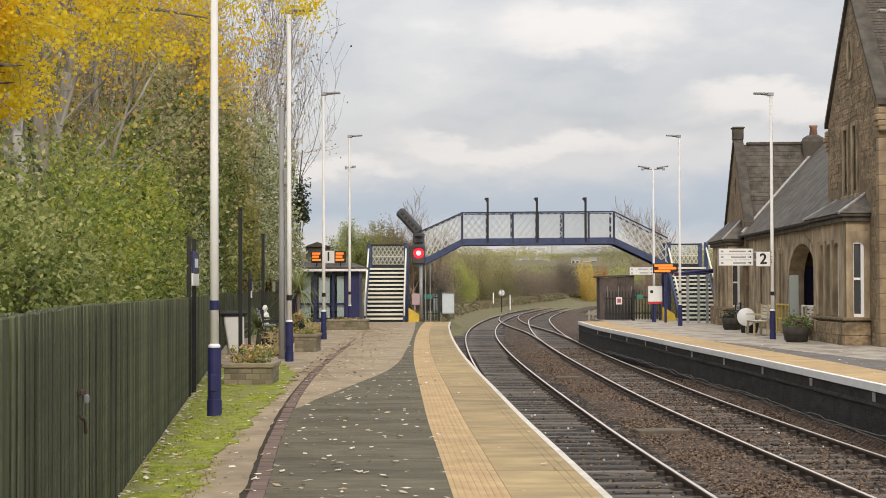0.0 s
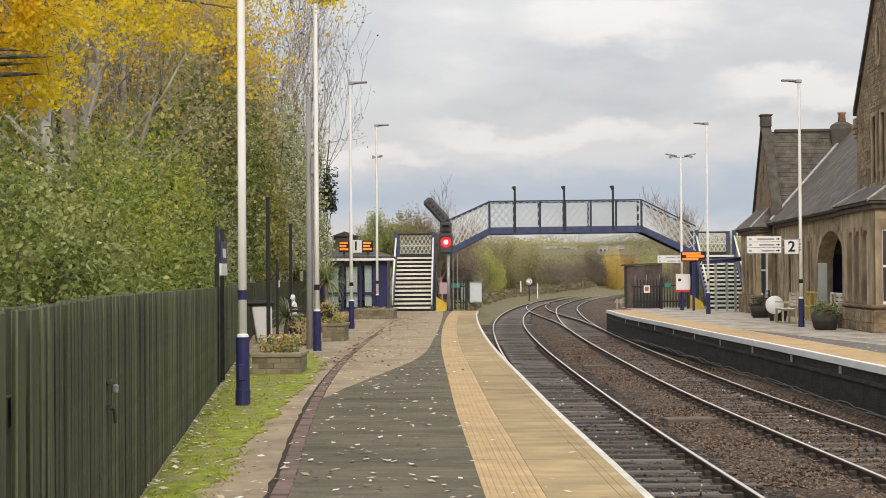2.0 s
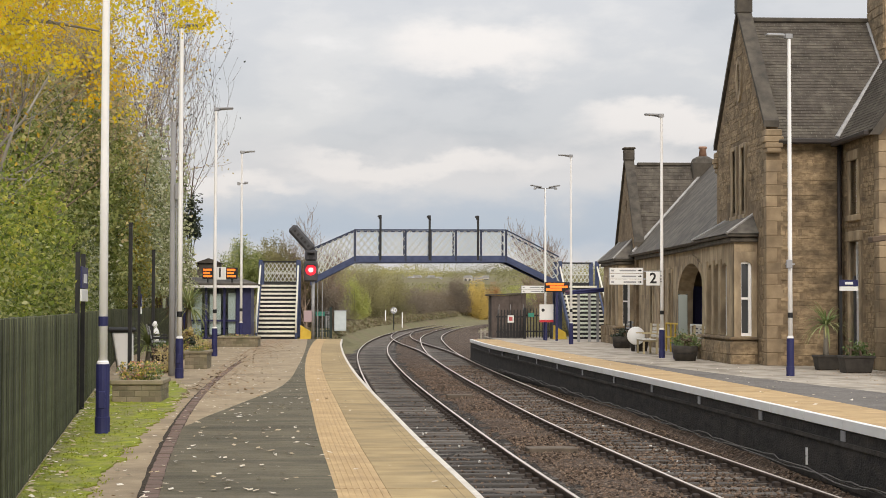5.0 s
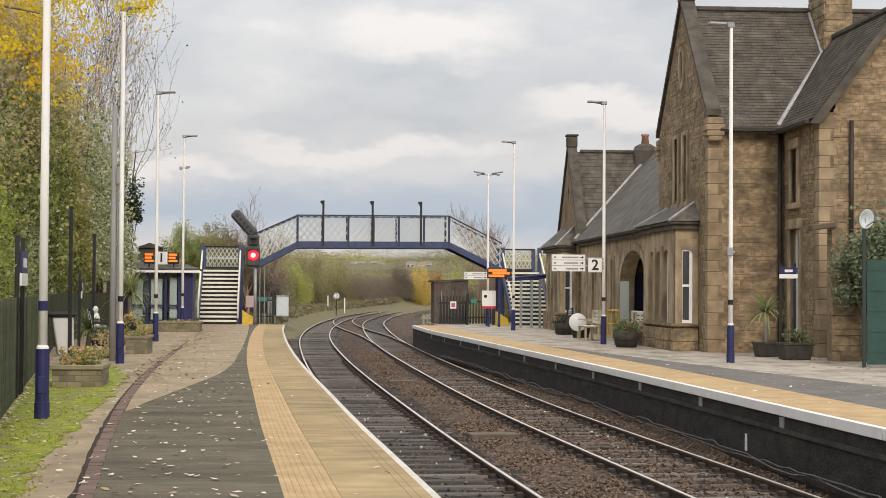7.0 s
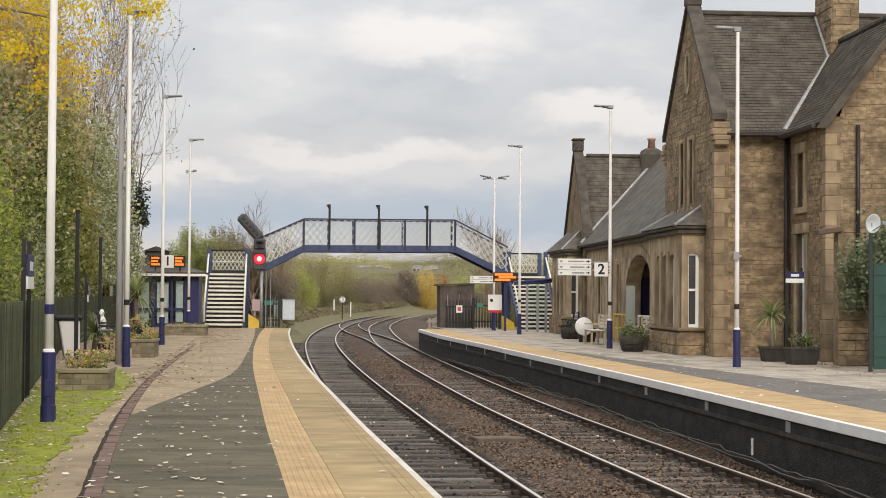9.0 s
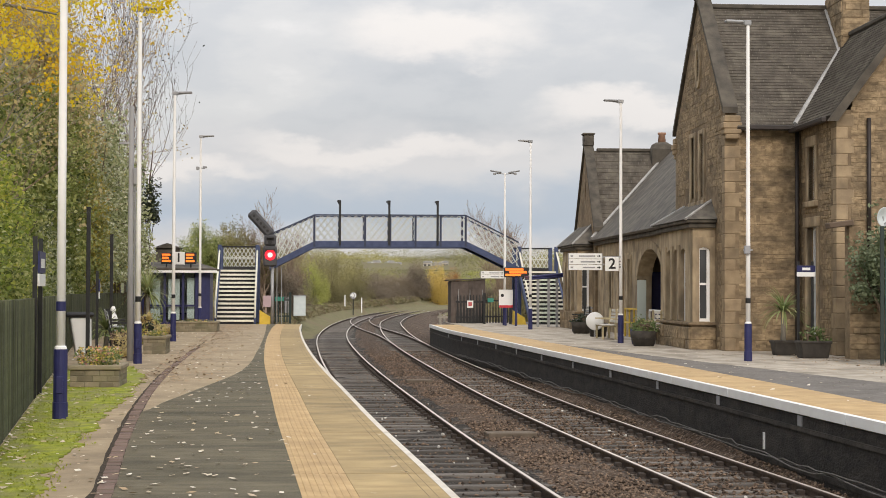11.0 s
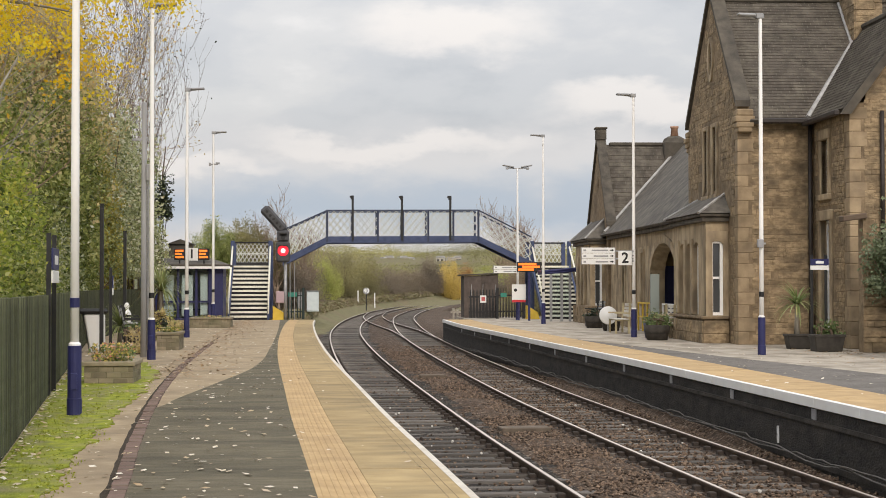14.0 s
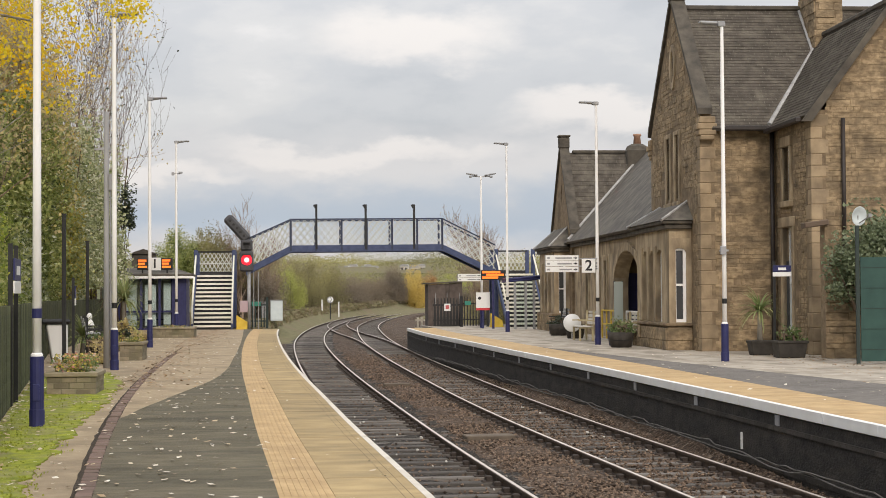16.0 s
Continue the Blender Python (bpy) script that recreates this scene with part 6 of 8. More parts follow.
MORTAR = mat("mossy_mortar", (0.15, 0.135, 0.09), (0.22, 0.2, 0.135), 9, 0.95, 0.4, 60)
PLANTER_STONE = mat("planter_brick", (0.2, 0.17, 0.115), (0.3, 0.25, 0.175), 6, 0.9, 0.5, 50, dirt=(0.12, 0.125, 0.06), dirt_scale=3, dirt_amount=0.6, rnd=0.22)
FLOWER = leaf_mat("bedding_flower", [(0.5, 0.12, 0.08), (0.66, 0.36, 0.3), (0.7, 0.55, 0.12), (0.16, 0.22, 0.06), (0.1, 0.15, 0.04), (0.7, 0.58, 0.5), (0.14, 0.2, 0.06)], 0.3)
CORDY = leaf_mat("cordyline_blade", [(0.17, 0.23, 0.08), (0.26, 0.32, 0.12), (0.34, 0.37, 0.16), (0.44, 0.39, 0.19)], 0.35)


# ---------------------------------------------------------------- near platform things
SIGNAL_GREY = mat("signal_casing", (0.05, 0.05, 0.055), (0.075, 0.075, 0.08), 5, 0.6, 0.1, 40)


def junction_signal():
    ob = thing("railway_signal", "colour-light signal showing red, with a slanted route indicator above it", "signal", pose(-1.07, 73.0, -0.2))
    part("post", tubes(((0.1, 0.1, 0.2), (0.1, 0.1, 2.75), 0.075)), GREY_METAL, ob, "", True)
    part("head", boxes((-0.3, 0.3, -0.12, 0.12, 2.72, 3.62), (-0.26, 0.26, -0.12, 0.12, 3.62, 4.12), bevel=0.07), SIGNAL_GREY, ob, "black signal head and backboard")
    part("lens", lathe([(0.23, 0), (0.23, 0.02), (0.18, 0.035)], 18, pose(0.0, -0.13, 3.22, 90, 0, 0)), RED_LAMP, ob, "lit red signal lens")
    part("lens_core", lathe([(0.11, 0), (0.09, 0.012)], 12, pose(0.0, -0.168, 3.22, 90, 0, 0)), RED_CORE, ob)
    part("dark_lens", lathe([(0.1, 0), (0.1, 0.03)], 14, pose(0.0, -0.13, 3.78, 90, 0, 0)), SIGN_BLACK, ob, "unlit upper lens")
    part("hood", boxes((-0.2, 0.2, -0.3, -0.1, 3.42, 3.46), (-0.16, 0.16, -0.3, -0.1, 3.95, 3.98)), BLACK, ob)
    a = pose(0.02, 0, 4.12, 0, -42, 0)
    part("route_indicator", boxes((-0.23, 0.23, -0.11, 0.11, -0.05, 1.32), m=a, bevel=0.1), SIGNAL_GREY, ob, "slanted row of five white route lamps, unlit")
    for k in range(5):
        part("route_lamp", lathe([(0.06, 0), (0.06, 0.05), (0.045, 0.05)], 10, a @ pose(0, -0.1, 0.2 + k * 0.22, 90, 0, 0)), SIGN_BLACK, ob)
    part("cable_box", boxes((-0.3, 0.05, -0.1, 0.1, 0.95, 1.45), bevel=0.02), plain("faded_pink_box", (0.42, 0.31, 0.33), 0.6), ob, "small faded pink box on the signal post")
    part("ladder", tubes(((0.3, 0.2, 0.2), (0.3, 0.2, 2.7), 0.02), ((0.5, 0.2, 0.2), (0.5, 0.2, 2.7), 0.02)), GREY_METAL, ob)


junction_signal()


def waiting_shelter():
    ob = thing("waiting_shelter", "navy framed glazed waiting shelter with a white-edged flat roof", "shelter", pose(-5.35, 71.0, 0))
    w, d = 1.85, 1.3
    part("roof", boxes((-w - 0.25, w + 0.3, -d - 0.35, d, 2.3, 2.38), bevel=0.02), DARK_STONE, ob, "dark roof edge")
    hip = boxes((-w - 0.2, w + 0.25, -d - 0.3, d, 2.38, 2.66))
    for v in hip.verts:
        if v.co.z > 2.5:
            v.co.x, v.co.y = v.co.x * 0.6, v.co.y * 0.2
    part("roof_slope", hip, SLATE, ob, "low hipped grey roof")
    part("fascia", boxes((-w - 0.26, w + 0.31, -d - 0.37, -d - 0.34, 2.2, 2.3)), WHITE, ob, "white roof edge")
    for x in (-w, -0.9, 0.0, 0.75, w - 0.55):
        part("post", boxes((x - 0.05, x + 0.05, -d, -d + 0.1, 0.1, 2.25)), BLUE, ob)
    part("side_panel", boxes((w - 0.5, w, -d - 0.02, -d + 0.06, 0.08, 2.25), (w - 0.06, w, -d, d, 0.08, 2.25)), BLUE, ob, "solid navy end panel")
    part("rail", boxes((-w, w - 0.5, -d + 0.02, -d + 0.08, 0.8, 0.88), (-w, w - 0.5, -d + 0.02, -d + 0.08, 0.08, 0.16)), BLUE, ob)
    for x0, x1 in ((-w, -0.9), (-0.9, 0.0), (0.0, 0.75), (0.75, w - 0.55)):
        for z0, z1 in ((0.16, 0.8), (0.88, 2.2)):
            part("pane", boxes((x0 + 0.05, x1 - 0.05, -d + 0.04, -d + 0.05, z0, z1)), CLEAR, ob, "clear glass pane")
    part("back_wall", boxes((-w, w - 0.06, d - 0.05, d, 0.08, 2.25)), SIGN_GREY, ob, "grey inner back panel")
    for k in range(4):
        x = -w + 0.5 + 0.8 * k
        part("batten", boxes((x, x + 0.07, d - 0.08, d - 0.05, 0.08, 2.25)), BLUE, ob)
    part("floor_slab", boxes((-w - 0.1, w + 0.1, -d - 0.1, d, 0, 0.08)), CONCRETE, ob)
    # plain white boards added close behind the panes to lighten the dark inside
    part("brightening_board", boxes((-0.75, -0.2, -d + 0.2, -d + 0.22, 0.25, 1.95), bevel=0.01), SIGN_WHITE, ob, "white board added behind the glass to brighten it")
    part("brightening_board", boxes((0.13, 0.6, -d + 0.2, -d + 0.22, 0.25, 1.95), bevel=0.01), SIGN_WHITE, ob)
    part("brightening_board", boxes((0.9, 1.2, -d + 0.2, -d + 0.22, 0.3, 2.0), bevel=0.01), SIGN_WHITE, ob)
    part("seat", boxes((-1.4, 1.0, d - 0.6, d - 0.2, 0.45, 0.5)), BLUE, ob)


waiting_shelter()


def platform_display(x, y, z, number, w=1.45):
    ob = thing("platform_display", "departure screens with orange letters beside a white platform numeral board", "sign", pose(x, y, z))
    part("screen", boxes((-w / 2, -0.25, -0.1, 0.1, 0, 0.48), bevel=0.02), BLACK, ob)
    part("screen", boxes((0.25, w / 2, -0.1, 0.1, 0, 0.48), bevel=0.02), BLACK, ob)
    part("numeral_board", boxes((-0.25, 0.25, -0.08, 0.02, -0.02, 0.5)), SIGN_WHITE, ob, "white board with a black numeral")
    lettering("numeral", number, 0.52, pose(0, -0.085, 0.24, 90, 0, 0), SIGN_BLACK, ob)
    for sx in (-1, 1):
        for k in range(3):
            c, l = sx * (w / 4 + 0.125), (0.36, 0.28, 0.34)[k]
            part("lit_line", boxes((c - 0.19, c - 0.19 + l, -0.112, -0.103, 0.08 + k * 0.13, 0.165 + k * 0.13)), LED, ob, "glowing orange line of letters")
    for sx in (-0.5, 0.5):
        part("bracket", boxes((sx - 0.03, sx + 0.03, -0.03, 0.03, -0.2, 0.02)), BLACK, ob)


platform_display(-4.78, 69.6, 2.56, "1")


def roof_box():
    ob = thing("roof_cabinet", "small dark hut with a pitched cap behind the shelter", "cabinet", pose(-5.5, 73.4, 0))
    part("hut", boxes((-0.5, 0.5, -0.5, 0.5, 0, 3.3), bevel=0.02), DARK_STONE, ob)
    part("cap", slab2d([(-0.62, 3.3), (0.62, 3.3), (0.0, 3.52)], [], lambda s, z, d: (s, d - 0.6, z), 1.2), DARK_STONE, ob, "dark pitched cap")


roof_box()


def brick_planter(x0, x1, y0, y1, h, seed, label, plants=260, ph=0.32):
    ob = thing("brick_planter", label, "planter", pose((x0 + x1) / 2, (y0 + y1) / 2, 0), "brick planters")
    w, d = (x1 - x0) / 2, (y1 - y0) / 2
    part("mortar", boxes((-w + 0.007, w - 0.005, -d + 0.007, d - 0.02, 0, h - 0.075)), MORTAR, ob)
    part("soil", boxes((-w + 0.1, w - 0.1, -d + 0.1, d - 0.1, h - 0.075, h - 0.04)), SOIL, ob, "dark soil filling")
    rng = random.Random(seed)
    rows = max(2, int((h - 0.07) / 0.075))
    bh = (h - 0.07) / rows
    for r in range(rows):
        for face in range(2):
            ln = w if face == 0 else d
            s = -ln - (0.11 if r % 2 else 0)
            while s < ln:
                a, b = max(s, -ln), min(s + 0.215, ln)
                if b - a > 0.04:
                    if face == 0:
                        part("brick", boxes((a + 0.004, b - 0.004, -d, -d + 0.1, r * bh + 0.004, (r + 1) * bh - 0.004), bevel=0.006), PLANTER_STONE, ob)
                    else:
                        part("brick", boxes((w - 0.1, w + 0.002, a + 0.004, b - 0.004, r * bh + 0.004, (r + 1) * bh - 0.004), bevel=0.006), PLANTER_STONE, ob)
                s += 0.225
    part("backing", boxes((-w, -w + 0.1, -d + 0.1, d, 0, h - 0.07), (-w, w - 0.1, d - 0.1, d, 0, h - 0.07)), PLANTER_STONE, ob)
    part("coping", boxes((-w - 0.03, w + 0.03, -d - 0.03, -d + 0.13, h - 0.07, h), (-w - 0.03, w + 0.03, d - 0.13, d + 0.03, h - 0.07, h), (-w - 0.03, -w + 0.13, -d + 0.13, d - 0.13, h - 0.07, h), (w - 0.13, w + 0.03, -d + 0.13, d - 0.13, h - 0.07, h), bevel=0.012), PLANTER_STONE, ob, "weathered coping slabs")
    nr = np.random.default_rng(seed)
    pl = thing("bedding_plants", "red, pink and yellow bedding flowers growing in the planter", "flowers", pose((x0 + x1) / 2, (y0 + y1) / 2, h - 0.06), "bedding flowers")
    pos = nr.normal(0, 1, (plants * 4, 3)) * (w * 0.42, d * 0.42, 0) + nr.random((plants * 4, 1)) * (0, 0, ph)
    pos[:, 0], pos[:, 1] = np.clip(pos[:, 0], -w * 0.85, w * 0.85), np.clip(pos[:, 1], -d * 0.85, d * 0.85)
    c = new("flowerhead", leaf_mesh("flowerhead", pos, 0.055, FLOWER, nr))
    c.parent = pl
    segs = [((p[0] * 0.8, p[1] * 0.8, 0), tuple(p), 0.006, 0.004) for p in pos[::24]]
    st = new("stalkwork", limb_mesh("stalkwork", segs, CORDY))
    st.parent = pl


brick_planter(-3.4, -2.66, 25.8, 27.0, 0.34, 31, "square weathered brick planter with flowers on the mossy verge")
brick_planter(-3.5, -2.98, 39.2, 40.6, 0.42, 32, "low weathered brick planter beside the grey pole", 200, 0.16)
brick_planter(-4.2, -2.75, 60.0, 62.0, 0.36, 33, "wide low brick planter in front of the shelter", 60, 0.12)


def cordyline(x, y, stem, blades, length, seed, group="cordylines", base=None):
    ob = thing("cordyline", "spiky cordyline with arching sword-shaped leaves", "plant", pose(x, y, 0 if base is None else base), group)
    rng = random.Random(seed)
    part("stem", lathe([(0.07, 0), (0.055, stem * 0.5), (0.05, stem)], 8), BARK, ob, "", True)
    verts, faces = [], []
    for k in range(blades):
        az, el = rng.uniform(0, 2 * math.pi), rng.uniform(-0.2, 1.45)
        l = length * rng.uniform(0.7, 1.1)
        p, e = Vector((0, 0, stem)), el
        side = Vector((-math.sin(az), math.cos(az), 0))
        i0 = len(verts)
        for j in range(6):
            w = 0.022 * (1 - (j / 5) ** 2) + 0.002
            verts += [tuple(p - side * w), tuple(p + side * w)]
            p = p + Vector((math.cos(az) * math.cos(e), math.sin(az) * math.cos(e), math.sin(e))) * l / 5
            e -= rng.uniform(0.12, 0.34)
        faces += [(i0 + 2 * j, i0 + 2 * j + 1, i0 + 2 * j + 3, i0 + 2 * j + 2) for j in range(5)]
    raw("foliage", verts, faces, CORDY, ob)
    return ob


cordyline(-4.9, 44.2, 0.45, 70, 0.75, 41)
cordyline(-4.95, 57.0, 1.35, 150, 1.25, 42)


def litter_bin():
    ob = thing("litter_bin", "pale tapered litter bin with a wide black lid", "bin", pose(-4.83, 38.6, 0, 0, 0, 15))
    bm = bmesh.new()
    box(bm, -0.24, 0.24, -0.2, 0.2, 0.0, 0.86, bevel=0.03)
    for v in bm.verts:
        k = 0.72 + 0.28 * v.co.z / 0.86
        v.co.x, v.co.y = v.co.x * k - 0.1 * (v.co.z - 0.4), v.co.y * k
    part("body", bm, SIGN_WHITE, ob, "off-white tapered body")
    part("lid", boxes((-0.42, 0.26, -0.27, 0.27, 0.86, 0.98), bevel=0.05), BLACK, ob, "black overhanging lid")


litter_bin()


def grey_pole():
    ob = thing("utility_pole", "weathered grey pole with small brackets", "pole", pose(-3.43, 35.4, 0))
    part("shaft", lathe([(0.068, 0), (0.062, 2), (0.052, 5.34), (0.045, 5.36)], 12), POLE_GREY, ob, "", True)
    part("bracket", boxes((-0.25, 0.1, -0.03, 0.03, 4.55, 4.6)), POLE_GREY, ob)
    part("junction_box", boxes((0.05, 0.19, -0.1, 0.02, 3.7, 4.05), bevel=0.015), POLE_GREY, ob, "small grey box")
    part("conduit", tubes(((0.09, -0.02, 0.2), (0.085, -0.02, 3.75), 0.018)), GREY_METAL, ob)


grey_pole()


def name_sign(x, y, rz, h, w, label, panel=(0.5, 0.18)):
    ob = thing("station_sign", label, "sign", pose(x, y, 0, 0, 0, rz))
    for s in (-w / 2, w / 2):
        part("post", boxes((s - 0.025, s + 0.025, -0.03, 0.03, 0, h)), BLACK, ob)
    part("panel", boxes((-w / 2 - 0.05, w / 2 + 0.05, -0.065, -0.037, h - panel[0], h - panel[0] * 0.4), bevel=0.005), BLUE, ob, "navy upper panel")
    part("panel", boxes((-w / 2 - 0.05, w / 2 + 0.05, -0.066, -0.037, h - panel[0] - panel[1], h - panel[0] - 0.01), bevel=0.005), SIGN_WHITE, ob, "white lower panel")
    part("word_bar", boxes((-w * 0.28, w * 0.28, -0.072, -0.064, h - panel[0] * 0.85, h - panel[0] * 0.6)), SIGN_WHITE, ob, "pale bar where the name stands")
    return ob


name_sign(-3.56, 23.6, 94, 2.22, 0.95, "station name sign on two black posts beside the fence")
name_sign(-4.86, 41.8, 96, 1.95, 0.95, "station name sign on two black posts further along the fence")


def black_mast(x, y, h, w=0.042):
    ob = thing("black_post", "plain tall black square post at the fence", "post", pose(x, y, 0), "black posts")
    part("shaft", boxes((-w, w, -w, w, 0, h), bevel=0.008), BLACK, ob)
    part("cap", boxes((-w * 1.2, w * 1.2, -w * 1.2, w * 1.2, h, h + 0.03)), BLACK, ob)


black_mast(-4.62, 38.0, 3.32)
black_mast(-5.4, 50.0, 3.1, 0.045)


PALE_SLAT = mat("white_painted_slat", (0.52, 0.49, 0.43), (0.68, 0.65, 0.59), 5, 0.7, 0.3, 40, stretch=(0.3, 3, 3))
BENCH_LEG = mat("cream_bench_iron", (0.4, 0.33, 0.19), (0.52, 0.44, 0.27), 5, 0.6, 0.2, 40)


def bench(m, label="slatted platform bench with a timber back", dark=False):
    ob = thing("bench", label, "bench", m, "benches")
    mt = PALE_SLAT if not dark else GREY_METAL
    for k in range(4):
        part("seat_slat", boxes((-0.75, 0.75, -0.4 + k * 0.11, -0.31 + k * 0.11, 0.43, 0.46), bevel=0.005), mt, ob)
    for k in range(4):
        part("back_slat", boxes((-0.75, 0.75, 0.05 + k * 0.025, 0.08 + k * 0.025, 0.52 + k * 0.11, 0.6 + k * 0.11), bevel=0.005), mt, ob)
    for x in (-0.65, 0.65):
        part("leg", boxes((x - 0.03, x + 0.03, -0.4, -0.34, 0, 0.43), (x - 0.03, x + 0.03, 0.0, 0.06, 0, 0.5), (x - 0.03, x + 0.03, -0.4, 0.06, 0.39, 0.43), (x - 0.03, x + 0.03, 0.03, 0.09, 0.5, 0.95), (x - 0.03, x + 0.03, -0.42, 0.03, 0.62, 0.66)), BLACK if dark else BENCH_LEG, ob, "painted iron bench leg with armrest")
    return ob


bench(pose(-4.65, 43.4, 0, 0, 0, 97), "grey slatted bench among plants by the fence", True)
bench(pose(-5.2, 47.8, 0, 0, 0, 97), "grey slatted bench among plants by the fence", True)


def ornament(x, y, h):
    bm = lathe([(0.16, 0), (0.16, 0.12), (0.1, 0.16), (0.12, h * 0.4), (0.15, h * 0.62), (0.11, h * 0.75), (0.06, h * 0.8), (0.09, h * 0.9), (0.05, h)], 12, pose(x, y, 0))
    tagged(part("statue", bm, SIGN_WHITE, None, "", True), "small white weathered garden statue", "statue")


ornament(-5.35, 50.0, 1.0)


def low_plants(x, y, rx, ry, rz, n, mt, seed, label):
    shrub("pot_plant", label, (x, y, 0), rx, ry, rz, n, 0.075, mt, seed, group="small plants", core=0.2, category="plant", stems=8)


low_plants(-3.75, 37.4, 0.5, 1.2, 0.35, 900, RUSSET, 51, "withered brown plants at the verge")
low_plants(-4.3, 45.5, 0.5, 1.5, 0.45, 900, OLIVE, 52, "straggling plants along the fence foot")
low_plants(-3.9, 50.5, 0.45, 1.4, 0.38, 1000, RUSSET, 53, "rust-coloured plants beside the lamp post")
low_plants(-4.4, 54.0, 0.6, 1.5, 0.7, 1000, GREEN, 54, "green plants in front of the shelter")


def palisade(x0, x1, y, h, pitch, label, mt, panel=None):
    ob = thing("palisade_gate", label, "gate", pose(x0, y, 0), "gates")
    n = int((x1 - x0) / pitch)
    for k in range(n + 1):
        x = (x1 - x0) * k / n
        bm = boxes((x - 0.035, x + 0.035, -0.02, 0.02, 0.05, h))
        for v in bm.verts:
            if v.co.z > h - 0.01:
                v.co.x = x + (v.co.x - x) * 0.3
                v.co.z += 0.05
        part("pale", bm, mt, ob)
    for z in (0.3, h - 0.3):
        part("rail", boxes((0, x1 - x0, 0.02, 0.06, z, z + 0.06)), mt, ob)
    for x in (0, x1 - x0):
        part("gate_post", boxes((x - 0.06, x + 0.06, -0.04, 0.08, 0, h + 0.08)), mt, ob)
    if panel:
        part("notice", boxes((panel[0], panel[1], -0.05, -0.03, panel[2], panel[3])), panel[4], ob, "small notice plate")


GATE_GREEN = plain("gate_green", (0.01, 0.024, 0.02), 0.6)
NOTICE_GREEN = plain("notice_green", (0.03, 0.22, 0.16), 0.5)
palisade(-0.98, -0.2, 75.2, 1.32, 0.13, "dark green palisade gate at the platform end", GATE_GREEN, (0.1, 0.5, 1.0, 1.2, NOTICE_GREEN))
palisade(8.55, 9.75, 75.0, 1.32, 0.13, "dark palisade gate beside the footbridge stairs", BLACK, (0.15, 0.42, 0.98, 1.16, NOTICE_GREEN))


def hoarding():
    ob = thing("board_hoarding", "dark boarded palisade with a pale notice at the platform end", "hoarding", pose(7.3, 75.3, 0))
    for k in range(9):
        bm = boxes((k * 0.145, k * 0.145 + 0.138, 0, 0.03, 0.03, 1.26))
        for v in bm.verts:
            if v.co.z > 1.2:
                v.co.x += (k * 0.145 + 0.069 - v.co.x) * 0.7
                v.co.z += 0.05
        part("board", bm, BLACK, ob)
    part("cap_rail", boxes((-0.02, 1.32, 0.03, 0.07, 0.95, 1.03), (-0.02, 1.32, 0.03, 0.07, 0.25, 0.33)), BLACK, ob)
    for x in (0.1, 0.62, 1.2):
        part("spike", tubes(((x, 0.05, 1.0), (x + 0.02, 0.05, 1.55), 0.018, 0.01), seg=6), GREY_METAL, ob)
    part("notice", boxes((0.5, 0.78, -0.03, -0.012, 0.72, 1.05)), SIGN_WHITE, ob, "white and red notice")
    part("notice_mark", boxes((0.56, 0.72, -0.036, -0.03, 0.8, 0.98)), plain("notice_red", (0.5, 0.1, 0.1), 0.5), ob, "faded red mark")


def lamp_hut():
    ob = thing("hut", "brown timber hut behind the palisade fence", "hut", pose(7.25, 77.2, 0))
    for k in range(8):
        part("plank", boxes((k * 0.2, k * 0.2 + 0.195, 0, 0.03, 0, 1.93 + 0.012 * k)), HOARD, ob)
    part("side", boxes((0, 0.03, 0.03, 1.6, 0, 1.93), (1.57, 1.6, 0.03, 1.6, 0, 2.0), (0.03, 1.57, 1.57, 1.6, 0, 1.95)), HOARD, ob, "plain plank side")
    part("roof", boxes((-0.08, 1.7, -0.08, 1.7, 1.95, 2.02), m=pose(0, 0, 0, 0, -2.5, 0), bevel=0.01), DARK_STONE, ob, "dark felted roof")


HOARD = mat("brown_hut_plank", (0.075, 0.058, 0.05), (0.12, 0.095, 0.08), 4, 0.85, 0.3, 40, rnd=0.15)
hoarding()
lamp_hut()


def grit_box(x, y, label):
    ob = thing("stair_skirt", label, "panel", pose(x, y, 0))
    part("wedge", slab2d([(0, 0), (0.55, 0), (0.5, 0.3), (0.0, 0.62)], [], lambda s, z, d: (s, d, z), 0.5), YELLOWP, ob)
    part("foot", boxes((-0.02, 0.57, -0.02, 0.52, -0.02, 0.04)), YELLOWP, ob)


grit_box(-1.52, 73.2, "yellow wedge-shaped end panel at the stair foot")
grit_box(9.72, 73.6, "yellow wedge-shaped end panel at the stair foot")


def cabinet(x, y, z, w, h, mt, label):
    ob = thing("trackside_cabinet", label, "cabinet", pose(x, y, z), "trackside cabinets")
    part("body", boxes((-w / 2, w / 2, -0.25, 0.25, 0, h), bevel=0.02), mt, ob)
    part("door", boxes((-w / 2 + 0.04, w / 2 - 0.04, -0.27, -0.251, 0.06, h - 0.06), bevel=0.006), mt, ob)
    part("cap", boxes((-w / 2 - 0.04, w / 2 + 0.04, -0.3, 0.3, h, h + 0.05), bevel=0.01), GREY_METAL, ob)


cabinet(0.3, 100, -0.05, 0.72, 1.2, CREAM_CAB, "pale blue-white trackside equipment cabinet")
cabinet(-0.45, 101, -0.05, 0.34, 1.1, SIGN_GREY, "narrow grey trackside cabinet")


